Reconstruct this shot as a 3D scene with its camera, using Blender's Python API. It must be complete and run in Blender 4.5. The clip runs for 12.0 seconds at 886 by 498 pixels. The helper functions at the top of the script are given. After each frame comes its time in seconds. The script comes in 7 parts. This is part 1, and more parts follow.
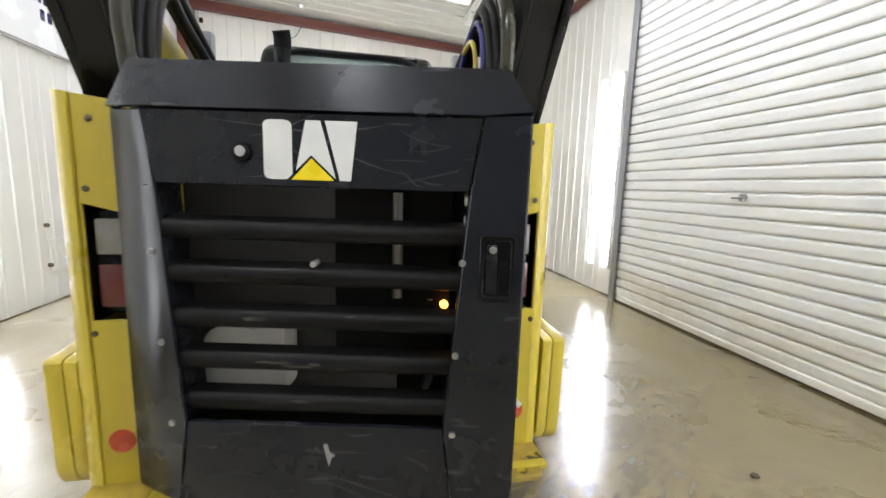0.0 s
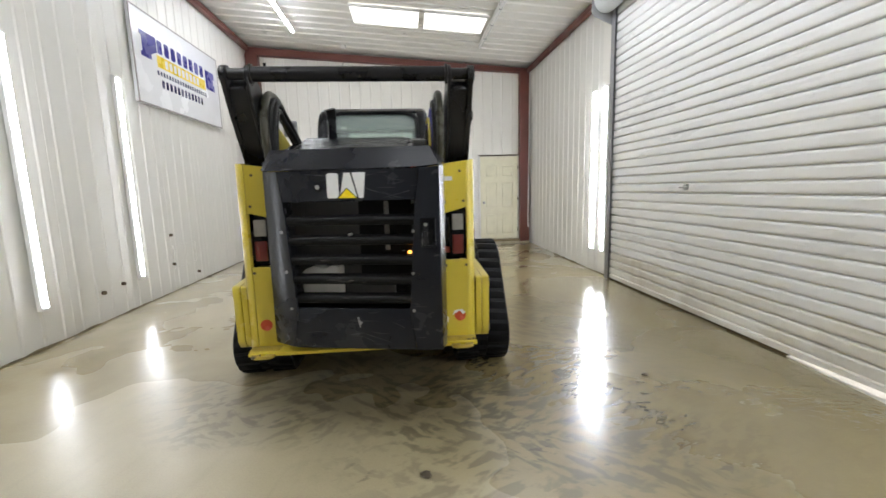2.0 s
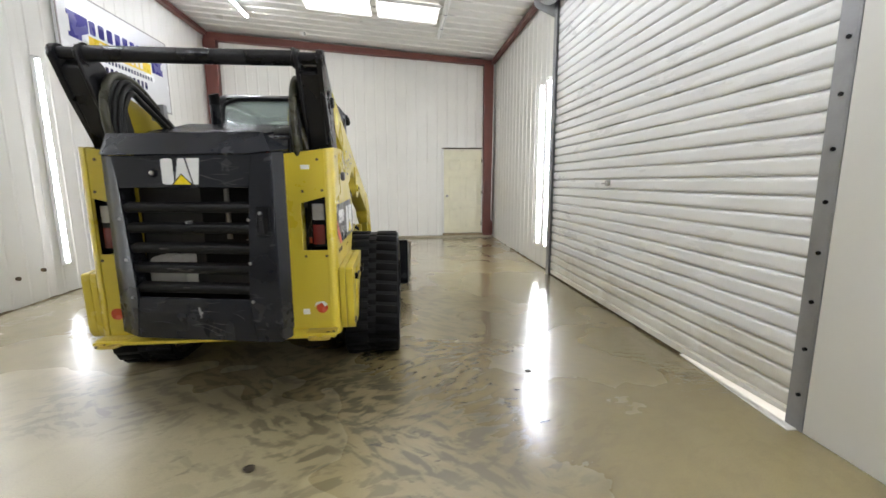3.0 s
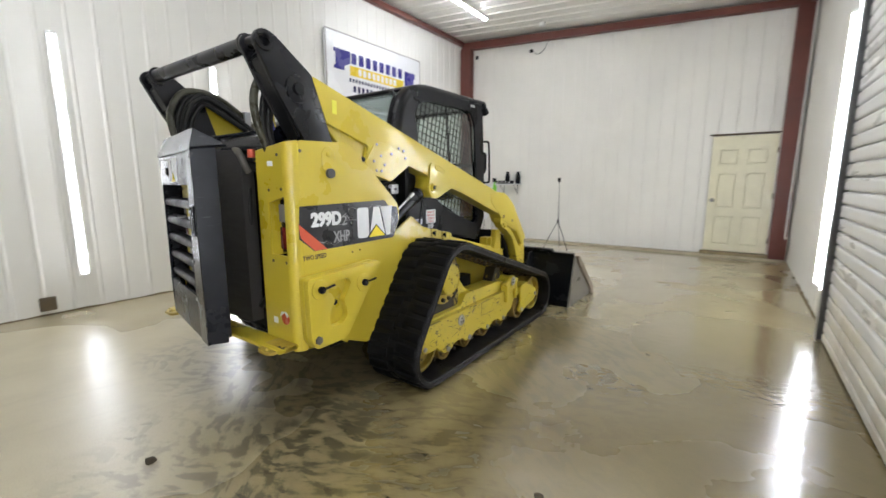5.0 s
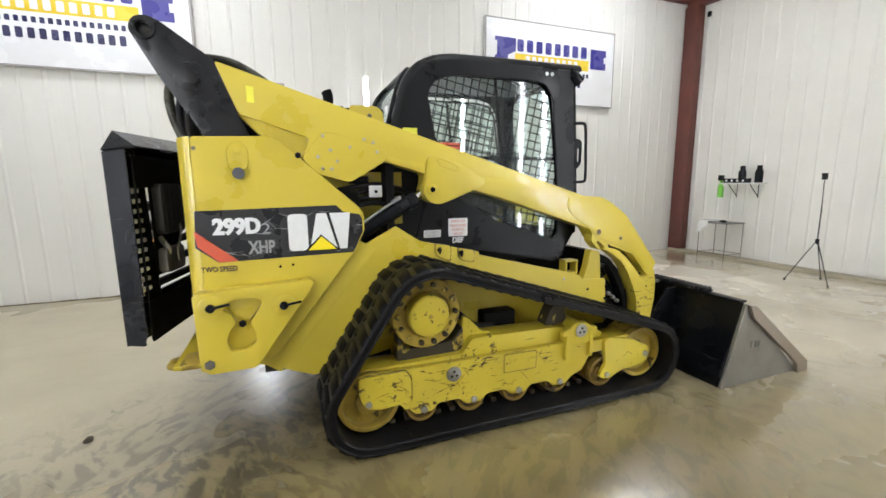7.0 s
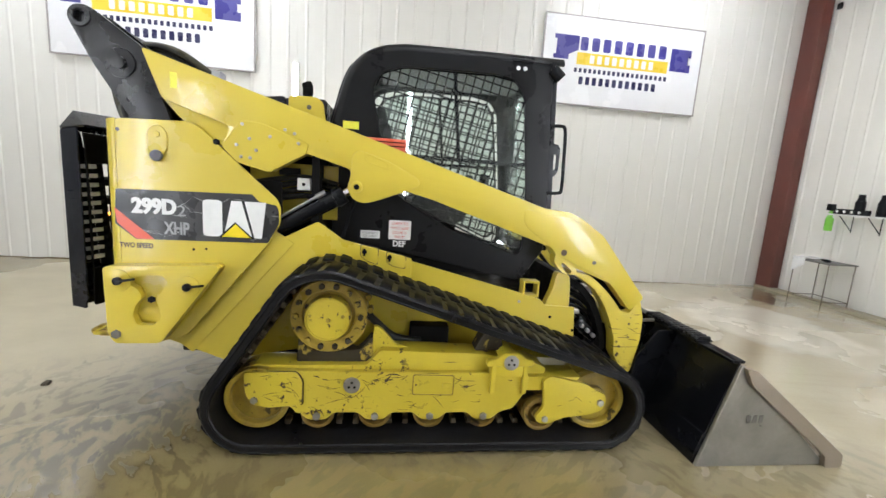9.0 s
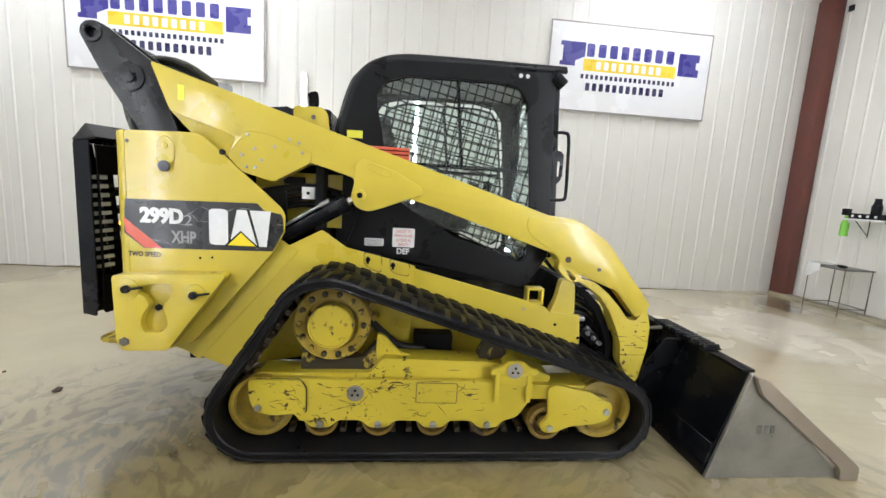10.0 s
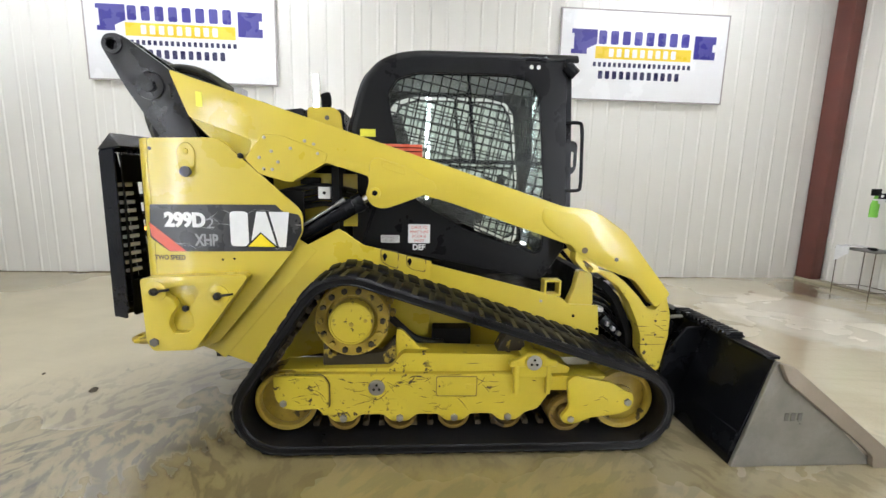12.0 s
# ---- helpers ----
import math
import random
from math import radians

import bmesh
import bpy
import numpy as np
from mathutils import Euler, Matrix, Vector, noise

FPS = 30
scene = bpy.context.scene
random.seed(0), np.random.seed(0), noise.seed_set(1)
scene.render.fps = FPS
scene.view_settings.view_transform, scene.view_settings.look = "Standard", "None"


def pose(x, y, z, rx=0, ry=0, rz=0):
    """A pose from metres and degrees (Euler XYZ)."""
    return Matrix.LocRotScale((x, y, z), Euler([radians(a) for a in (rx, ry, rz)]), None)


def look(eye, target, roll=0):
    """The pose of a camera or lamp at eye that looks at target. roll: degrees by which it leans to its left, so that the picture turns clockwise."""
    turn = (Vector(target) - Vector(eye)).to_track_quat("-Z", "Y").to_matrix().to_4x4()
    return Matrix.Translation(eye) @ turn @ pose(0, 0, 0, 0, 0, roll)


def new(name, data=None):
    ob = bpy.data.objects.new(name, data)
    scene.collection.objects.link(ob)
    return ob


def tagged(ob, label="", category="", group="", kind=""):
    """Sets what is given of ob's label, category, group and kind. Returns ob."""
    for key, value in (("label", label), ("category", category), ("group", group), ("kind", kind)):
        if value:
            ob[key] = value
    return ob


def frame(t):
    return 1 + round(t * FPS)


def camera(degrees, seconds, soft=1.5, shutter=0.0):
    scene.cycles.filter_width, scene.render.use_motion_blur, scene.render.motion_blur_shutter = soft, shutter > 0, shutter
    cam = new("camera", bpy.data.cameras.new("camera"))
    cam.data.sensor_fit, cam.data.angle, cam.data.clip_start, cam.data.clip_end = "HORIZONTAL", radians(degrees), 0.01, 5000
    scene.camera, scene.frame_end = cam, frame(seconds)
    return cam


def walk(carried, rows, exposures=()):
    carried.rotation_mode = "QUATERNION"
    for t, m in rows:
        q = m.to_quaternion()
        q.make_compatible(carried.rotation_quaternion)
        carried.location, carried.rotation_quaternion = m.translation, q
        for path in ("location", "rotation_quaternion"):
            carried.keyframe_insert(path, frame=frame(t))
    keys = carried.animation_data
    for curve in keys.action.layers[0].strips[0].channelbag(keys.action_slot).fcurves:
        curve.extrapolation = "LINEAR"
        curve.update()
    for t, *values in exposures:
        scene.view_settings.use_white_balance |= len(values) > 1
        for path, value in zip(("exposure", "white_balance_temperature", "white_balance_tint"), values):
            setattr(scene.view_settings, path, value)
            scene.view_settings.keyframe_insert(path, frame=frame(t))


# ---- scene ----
cam = camera(93.9, 12.0, shutter=0.35)
PATH = [
    (0, (0.141, 0.111, 1.336), (0.539, 2.049, 1.042), 1.8),
    (0.5, (0.092, -0.202, 1.353), (0.487, 1.737, 1.065), 3.0),
    (1, (0.102, -0.535, 1.373), (0.372, 1.433, 1.143), 2.4),
    (1.5, (0.123, -0.885, 1.365), (0.382, 1.069, 1.027), 1.0),
    (2, (0.342, -1.115, 1.378), (0.511, 0.857, 1.09), -1.5),
    (2.5, (0.741, -1.253, 1.376), (0.976, 0.715, 1.105), 0.3),
    (2.7, (0.896, -1.226, 1.355), (1.141, 0.736, 1.058), -0.3),
    (4.3, (2.178, -0.444, 1.342), (1.645, 1.451, 0.991), 1.3),
    (4.5, (2.299, -0.309, 1.35), (1.627, 1.551, 1.05), 0.7),
    (5, (2.606, 0.06, 1.34), (1.462, 1.669, 1.021), -0.1),
    (5.5, (2.772, 0.511, 1.328), (1.447, 1.958, 0.94), 1.2),
    (6, (2.9, 0.946, 1.324), (1.301, 2.099, 0.993), -1.0),
    (6.5, (2.937, 1.363, 1.32), (1.168, 2.239, 1.0), 1.4),
    (7, (2.936, 1.785, 1.333), (1.086, 2.477, 1.02), -0.5),
    (7.5, (2.988, 2.16, 1.345), (1.088, 2.715, 1.055), 2.5),
    (7.7, (2.989, 2.299, 1.325), (1.093, 2.848, 1.001), 2.6),
    (9.5, (2.965, 2.757, 1.357), (0.996, 2.945, 1.065), 4.2),
    (10, (2.974, 2.764, 1.357), (1.005, 2.968, 1.072), 3.5),
    (10.5, (2.975, 2.762, 1.361), (1.007, 2.964, 1.072), 2.2),
    (11, (2.975, 2.757, 1.359), (1.005, 2.942, 1.065), 1.4),
    (11.5, (2.984, 2.757, 1.358), (1.012, 2.912, 1.059), 1.2),
    (12, (2.991, 2.763, 1.356), (1.019, 2.892, 1.046), 1.4),
]
walk(cam, [(t, look(eye, target, roll)) for t, eye, target, roll in PATH],
     exposures=[(0, 0.34), (0.5, 0.20), (1.5, -0.07), (2.5, -0.09), (4.5, -0.10), (5.5, -0.06), (6.5, 0.06), (7.5, 0.15), (9.5, 0.20), (12, 0.19)])

# ---- world and light ----
GLOW, GLOW_NORTH, GLOW_WEST, GLOW_HIGH = 43.0, 71.0, 25.0, 101.0     # tubes on the east wall, beyond its door, on the west wall, under the ceiling
world = bpy.data.worlds.new("sky")
scene.world = world
world.use_nodes = True
wn = world.node_tree
sky = wn.nodes.new("ShaderNodeTexSky")
sky.sky_type, sky.sun_disc = "NISHITA", False
sky.sun_elevation, sky.sun_rotation = radians(35), radians(90)
wn.links.new(sky.outputs[0], wn.nodes["Background"].inputs[0])
wn.nodes["Background"].inputs[1].default_value = 0.12
sun = new("sun", bpy.data.lights.new("sun", "SUN"))
sun.data.energy, sun.data.angle, sun.data.color = 5.0, radians(0.5), (1.0, 0.95, 0.88)
sun.matrix_world = look((10, 0, 7), (0, 0, 0))
scene.view_settings.exposure = 0.0


# ---- materials ----
def mat_base(name):
    m = bpy.data.materials.new(name)
    m.use_nodes = True
    nt = m.node_tree
    return m, nt, nt.nodes["Principled BSDF"]


def node(nt, kind, **inputs):
    n = nt.nodes.new(kind)
    for k, v in inputs.items():
        n.inputs[k.replace("_", " ")].default_value = v
    return n


def noise_tex(nt, scale, detail=4.0, rough=0.55, distort=0.0, stretch=None, world=False):
    co = nt.nodes.new("ShaderNodeNewGeometry" if world else "ShaderNodeTexCoord")
    place = co.outputs["Position" if world else "Object"]
    n = node(nt, "ShaderNodeTexNoise", Scale=scale, Detail=detail, Roughness=rough, Distortion=distort)
    if stretch:
        mp = node(nt, "ShaderNodeMapping", Scale=stretch)
        nt.links.new(place, mp.inputs[0])
        nt.links.new(mp.outputs[0], n.inputs["Vector"])
    else:
        nt.links.new(place, n.inputs["Vector"])
    return n.outputs[0]


def span(nt, value, a, b, lo=0.0, hi=1.0):
    n = nt.nodes.new("ShaderNodeMapRange")
    for i, v in enumerate((a, b, lo, hi)):
        n.inputs[i + 1].default_value = v
    nt.links.new(value, n.inputs[0])
    return n.outputs[0]


def mixed(nt, fac, a, b, mode="MIX"):
    n = nt.nodes.new("ShaderNodeMix")
    n.data_type, n.blend_type = "RGBA", mode
    if isinstance(fac, (int, float)):
        n.inputs[0].default_value = fac
    else:
        nt.links.new(fac, n.inputs[0])
    for i, v in ((6, a), (7, b)):
        if isinstance(v, tuple):
            n.inputs[i].default_value = (*v[:3], 1)
        else:
            nt.links.new(v, n.inputs[i])
    return n.outputs[2]


def bumped(nt, bsdf, height, strength, dist=0.01):
    b = node(nt, "ShaderNodeBump", Strength=strength, Distance=dist)
    nt.links.new(height, b.inputs["Height"])
    nt.links.new(b.outputs[0], bsdf.inputs["Normal"])


def surface(name, col, rough=0.5, metal=0.0, var=0.12, scale=4.0, fine=90.0, bump=0.08, wear=None, wear_at=0.68,
            wear_scale=14.0, dust=None, dust_amount=0.3, coat=0.0, rough_var=0.15, stretch=None,
            spec=0.5, chips=None, scratch=None, world=False):
    """Paint, rubber or metal with broad and fine variation, chips of another colour and a film of dust."""
    m, nt, b = mat_base(name)
    broad, grain = noise_tex(nt, scale, 5.0, stretch=stretch, world=world), noise_tex(nt, fine, 3.0, stretch=stretch, world=world)
    lo = tuple(c * (1 - var) for c in col)
    hi = tuple(min(1, c * (1 + var * 0.6)) for c in col)
    c = mixed(nt, span(nt, broad, 0.3, 0.7), lo, hi)
    c = mixed(nt, span(nt, grain, 0.35, 0.75, 0, var * 0.6), c, tuple(x * 0.6 for x in col))
    if dust:
        d = noise_tex(nt, scale * 0.7, 7.0, 0.65, 0.6, world=world)
        c = mixed(nt, span(nt, d, 0.4, 0.75, 0, dust_amount), c, dust)
    if wear:
        w = noise_tex(nt, wear_scale, 8.0, 0.62, 0.2, world=world)
        c = mixed(nt, span(nt, w, wear_at, wear_at + 0.03), c, wear)
    if chips:                                     # small flakes, gathered in places
        f, g = noise_tex(nt, 26.0, 6.0, 0.6, 0.4), noise_tex(nt, 2.3, 3.0)
        both = nt.nodes.new("ShaderNodeMath")
        both.operation = "MULTIPLY"
        nt.links.new(span(nt, f, 0.60, 0.62), both.inputs[0])
        nt.links.new(span(nt, g, 0.51, 0.60), both.inputs[1])
        c = mixed(nt, both.outputs[0], c, chips)
    if scratch:                                   # thin scrapes lying nearly level
        f, g = noise_tex(nt, 9.0, 2.0, 0.5, 0.3, (1.0, 0.35, 6.0)), noise_tex(nt, 3.1, 3.0, 0.5, 0.3)
        both = nt.nodes.new("ShaderNodeMath")
        both.operation = "MULTIPLY"
        nt.links.new(span(nt, f, 0.685, 0.71), both.inputs[0])
        nt.links.new(span(nt, g, 0.48, 0.58), both.inputs[1])
        c = mixed(nt, both.outputs[0], c, scratch)
    b.inputs["Specular IOR Level"].default_value = spec
    nt.links.new(c, b.inputs["Base Color"])
    nt.links.new(span(nt, broad, 0.3, 0.7, max(0.03, rough - rough_var), min(1, rough + rough_var)), b.inputs["Roughness"])
    b.inputs["Metallic"].default_value = metal
    b.inputs["Coat Weight"].default_value = coat
    b.inputs["Coat Roughness"].default_value = 0.11
    bumped(nt, b, grain, bump, 0.004)
    return m


def emitter(name, col, strength):
    m, nt, b = mat_base(name)
    b.inputs["Base Color"].default_value = (0.8, 0.8, 0.8, 1)
    b.inputs["Emission Color"].default_value = (*col, 1)
    b.inputs["Emission Strength"].default_value = strength
    return m


def glass_mat(name, col, rough=0.02, haze=0.0):
    m, nt, b = mat_base(name)
    b.inputs["Base Color"].default_value = (*col, 1)
    b.inputs["Roughness"].default_value = rough
    b.inputs["Transmission Weight"].default_value = 1.0 - haze
    b.inputs["IOR"].default_value = 1.45
    nt.links.new(span(nt, noise_tex(nt, 6.0), 0.4, 0.7, rough, rough + 0.06), b.inputs["Roughness"])
    return m


def patch(nt, x, y, rx, ry, ragged, inner=0.55, outer=1.25):
    """1 inside a ragged round patch of the floor, 0 outside."""
    co = nt.nodes.new("ShaderNodeTexCoord")
    mp = node(nt, "ShaderNodeMapping", Location=(-x / rx, -y / ry, 0.0), Scale=(1 / rx, 1 / ry, 0.0))
    nt.links.new(co.outputs["Object"], mp.inputs[0])
    far = nt.nodes.new("ShaderNodeVectorMath")
    far.operation = "LENGTH"
    nt.links.new(mp.outputs[0], far.inputs[0])
    edge = nt.nodes.new("ShaderNodeMath")
    edge.operation = "MULTIPLY_ADD"
    nt.links.new(ragged, edge.inputs[0])
    edge.inputs[1].default_value = 1.1
    nt.links.new(far.outputs["Value"], edge.inputs[2])
    return span(nt, edge.outputs[0], inner + 0.55, outer + 0.55, 1.0, 0.0)


def times(nt, a, c):
    n = nt.nodes.new("ShaderNodeMath")
    n.operation = "MULTIPLY"
    for i, v in enumerate((a, c)):
        if isinstance(v, (int, float)):
            n.inputs[i].default_value = v
        else:
            nt.links.new(v, n.inputs[i])
    return n.outputs[0]


def strokes(nt, angle, scale, long, bend=0.0, bend_scale=0.8, detail=5.0):
    """Noise drawn out along one angle of the floor; bend lets the strokes curve."""
    co = nt.nodes.new("ShaderNodeTexCoord")
    place = co.outputs["Object"]
    if bend:
        n = node(nt, "ShaderNodeTexNoise", Scale=bend_scale, Detail=1.5)
        nt.links.new(place, n.inputs["Vector"])
        off = nt.nodes.new("ShaderNodeVectorMath")
        off.operation = "MULTIPLY_ADD"
        nt.links.new(n.outputs["Color"], off.inputs[0])
        off.inputs[1].default_value = (bend, bend, 0.0)
        nt.links.new(place, off.inputs[2])
        place = off.outputs[0]
    mp = node(nt, "ShaderNodeMapping", Rotation=(0, 0, radians(angle)), Scale=(long, 1.0, 1.0))
    mp.vector_type = "TEXTURE"
    nt.links.new(place, mp.inputs[0])
    n = node(nt, "ShaderNodeTexNoise", Scale=scale, Detail=detail, Roughness=0.55, Distortion=0.35)
    nt.links.new(mp.outputs[0], n.inputs["Vector"])
    return n.outputs[0]


def floor_mat():
    m, nt, b = mat_base("wet_concrete")
    big = noise_tex(nt, 0.5, 6.0, 0.6, 0.5)
    mid = noise_tex(nt, 2.2, 6.0, 0.52, 0.3)
    ragged = noise_tex(nt, 1.7, 6.0, 0.62, 0.5)
    soft = noise_tex(nt, 1.2, 2.0, 0.5, 0.3)
    grit = noise_tex(nt, 120.0, 3.0)
    c = mixed(nt, span(nt, big, 0.35, 0.66), (0.270, 0.213, 0.096), (0.350, 0.283, 0.140))
    c = mixed(nt, span(nt, mid, 0.45, 0.75, 0.0, 0.4), c, (0.165, 0.125, 0.050))
    # drier ground behind the machine, its pale colour also painting the white wall's reflection
    dry_sheen = patch(nt, -1.0, -0.2, 2.2, 2.4, soft, 0.70, 1.35)
    c = mixed(nt, times(nt, dry_sheen, 0.9), c, mixed(nt, span(nt, mid, 0.30, 0.70), (0.48, 0.42, 0.275), (0.41, 0.355, 0.225)))
    # paler ground along the far wall and in front of the bucket
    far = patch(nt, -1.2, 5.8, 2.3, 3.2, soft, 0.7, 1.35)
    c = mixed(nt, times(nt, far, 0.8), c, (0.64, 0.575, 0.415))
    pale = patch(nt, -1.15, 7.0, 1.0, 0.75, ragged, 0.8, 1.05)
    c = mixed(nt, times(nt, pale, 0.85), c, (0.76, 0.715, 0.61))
    # wetter, browner ground beside the rolling door
    soggy = patch(nt, 2.6, 1.6, 1.35, 5.2, soft, 0.6, 1.3)
    c = mixed(nt, times(nt, soggy, 0.62), c, (0.125, 0.097, 0.040))
    # soaked patches by the column
    soaked = patch(nt, -2.2, 8.1, 0.45, 0.30, ragged, 0.7, 0.95)
    c = mixed(nt, times(nt, soaked, 0.65), c, (0.10, 0.078, 0.040))
    # where the tracks turned: a muddy film pushed into curved smears
    dirty = patch(nt, 1.00, 1.10, 1.10, 0.90, soft, 0.50, 1.15)
    near = patch(nt, 1.25, 2.8, 0.95, 2.4, soft, 0.55, 1.2)
    under = patch(nt, -0.1, 1.75, 1.25, 0.75, soft, 0.6, 1.1)
    # besides mud, this tint paints in the dark reflection of the rear door
    c = mixed(nt, times(nt, dirty, 0.48), c, (0.140, 0.108, 0.047))
    c = mixed(nt, times(nt, near, 0.35), c, (0.165, 0.126, 0.052))
    # darker below the tail: the machine's shadow and reflection painted into the colour
    c = mixed(nt, times(nt, under, 0.5), c, (0.120, 0.096, 0.048))
    turn = span(nt, noise_tex(nt, 0.9, 2.0, 0.5, 0.3), 0.44, 0.56)
    one = strokes(nt, 28, 15.0, 2.3, 0.22, 1.6, 3.0)
    two = strokes(nt, -42, 14.0, 2.5, 0.22, 1.6, 3.0)
    smear = nt.nodes.new("ShaderNodeMix")
    nt.links.new(turn, smear.inputs[0])
    nt.links.new(one, smear.inputs[2])
    nt.links.new(two, smear.inputs[3])
    smear = smear.outputs[0]
    for where, dark, light in ((dirty, 0.62, 0.18), (near, 0.30, 0.06), (under, 0.60, 0.15), (soggy, 0.06, 0.0)):
        c = mixed(nt, times(nt, span(nt, smear, 0.49, 0.57, 0.0, dark), where), c, (0.060, 0.047, 0.022))
        c = mixed(nt, times(nt, span(nt, smear, 0.47, 0.40, 0.0, light), where), c, (0.330, 0.262, 0.135))
    # small dark flecks of mud among the smears
    fleck = times(nt, span(nt, strokes(nt, 12, 15.0, 2.2, 0.3), 0.60, 0.64, 0.0, 0.85), span(nt, noise_tex(nt, 1.9, 4.0, 0.6, 0.3), 0.46, 0.58))
    c = mixed(nt, times(nt, fleck, span(nt, dirty, 0.0, 0.6)), c, (0.035, 0.027, 0.014))
    # long faint wiping lines
    wipe = strokes(nt, 82, 16.0, 14.0, 0.25, 0.5, 2.0)
    c = mixed(nt, span(nt, wipe, 0.52, 0.70, 0.0, 0.08), c, (0.13, 0.105, 0.055))
    c = mixed(nt, span(nt, grit, 0.45, 0.8, 0.0, 0.22), c, (0.11, 0.09, 0.05))
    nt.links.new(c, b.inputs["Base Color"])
    worn = mixed(nt, span(nt, noise_tex(nt, 0.9, 5.0, 0.5, 0.3), 0.30, 0.70), (0.20, 0.20, 0.20), (0.33, 0.33, 0.33))
    worn = mixed(nt, times(nt, dry_sheen, 0.7), worn, (0.46, 0.46, 0.46))
    worn = mixed(nt, times(nt, span(nt, smear, 0.45, 0.62, 0.0, 0.35), dirty), worn, (0.42, 0.42, 0.42))
    nt.links.new(worn, b.inputs["Roughness"])
    b.inputs["IOR"].default_value = 1.6
    # a film of water lies over it, thin where the ground is drier
    film = mixed(nt, span(nt, mid, 0.30, 0.75), (1.0, 1.0, 1.0), (0.85, 0.85, 0.85))
    film = mixed(nt, times(nt, pale, 0.8), film, (0.15, 0.15, 0.15))
    nt.links.new(film, b.inputs["Coat Weight"])
    thin = mixed(nt, span(nt, noise_tex(nt, 1.3, 4.0, 0.5, 0.3), 0.30, 0.70), (0.09, 0.09, 0.09), (0.16, 0.16, 0.16))
    thin = mixed(nt, times(nt, dry_sheen, 0.9), thin, (0.36, 0.36, 0.36))
    thin = mixed(nt, times(nt, soggy, 0.6), thin, (0.085, 0.085, 0.085))
    nt.links.new(thin, b.inputs["Coat Roughness"])
    b.inputs["Coat IOR"].default_value = 1.6
    bumped(nt, b, times(nt, smear, dirty), 0.06, 0.012)
    ripple = node(nt, "ShaderNodeBump", Distance=0.012)
    nt.links.new(span(nt, dry_sheen, 0.0, 0.8, 0.23, 0.05), ripple.inputs["Strength"])
    nt.links.new(noise_tex(nt, 13.0, 4.0, 0.55, 0.5, (1.0, 1.5, 1.0)), ripple.inputs["Height"])
    nt.links.new(ripple.outputs[0], b.inputs["Coat Normal"])
    return m


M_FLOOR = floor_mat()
M_WALL = surface("white_sheet_steel", (0.72, 0.705, 0.665), 0.46, 0, 0.03, 1.2, 30, 0.02, dust=(0.55, 0.52, 0.44), dust_amount=0.06)
M_WALL_END = surface("white_wall_paint", (0.78, 0.76, 0.71), 0.5, 0, 0.05, 1.2, 30, 0.02)
M_CEIL = surface("white_roof_sheet", (0.72, 0.705, 0.66), 0.42, 0, 0.05, 1.0, 30, 0.02)
M_RED = surface("red_oxide_steel", (0.14, 0.042, 0.032), 0.5, 0, 0.2, 3, 60, 0.06)
M_SLAT = surface("door_slat_paint", (0.86, 0.855, 0.85), 0.34, 0, 0.04, 2.5, 50, 0.03, wear=(0.45, 0.40, 0.32), wear_at=0.74, wear_scale=3.0,
                 dust=(0.58, 0.53, 0.43), dust_amount=0.10, stretch=(1.0, 0.35, 1.6), world=True)
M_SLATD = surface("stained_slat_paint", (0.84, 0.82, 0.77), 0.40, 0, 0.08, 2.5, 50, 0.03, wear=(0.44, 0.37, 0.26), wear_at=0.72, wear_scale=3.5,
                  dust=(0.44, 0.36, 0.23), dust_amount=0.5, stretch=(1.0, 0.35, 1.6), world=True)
M_GALV = surface("galvanised_steel", (0.36, 0.36, 0.37), 0.5, 0.6, 0.15, 8, 80, 0.05)
M_HOODW = surface("grey_white_steel", (0.62, 0.63, 0.62), 0.45, 0, 0.08, 3, 60, 0.03)
M_DOOR = surface("cream_door_paint", (0.74, 0.70, 0.52), 0.4, 0, 0.07, 3, 60, 0.03, dust=(0.35, 0.3, 0.2), dust_amount=0.15)
M_TUBE = emitter("lit_tube", (0.94, 0.985, 1.06), GLOW)
M_TUBEW = emitter("lit_west_tube", (0.94, 0.985, 1.06), GLOW_WEST)
M_TUBEN = emitter("lit_north_tube", (0.94, 0.985, 1.06), GLOW_NORTH)
M_TUBEC = emitter("lit_ceiling_tube", (0.94, 0.985, 1.06), GLOW_HIGH)
M_PANEL = emitter("light_panel", (1.0, 0.95, 0.90), 2.5)
M_WHITE = surface("white_plastic", (0.78, 0.78, 0.76), 0.4, 0, 0.05, 6, 60, 0.02)
M_SIGN = surface("sign_white", (0.80, 0.80, 0.82), 0.22, 0, 0.03, 2, 60, 0.01)
M_BLUE = surface("sign_blue", (0.055, 0.05, 0.25), 0.3, 0, 0.06, 4, 60, 0.01)
M_NAVY = surface("sign_navy", (0.03, 0.03, 0.09), 0.3, 0, 0.06, 4, 60, 0.01)
M_GOLD = surface("sign_yellow", (0.76, 0.55, 0.045), 0.3, 0, 0.06, 4, 60, 0.01)
M_SIGNF = surface("sign_frame_grey", (0.32, 0.30, 0.29), 0.45, 0.2, 0.1, 6, 60, 0.02)
M_YEL = surface("machine_yellow", (0.545, 0.424, 0.034), 0.36, 0, 0.04, 2.5, 60, 0.025, wear=(0.2, 0.13, 0.04), wear_at=0.80, wear_scale=20,
                dust=(0.47, 0.36, 0.10), dust_amount=0.10, coat=0.45)
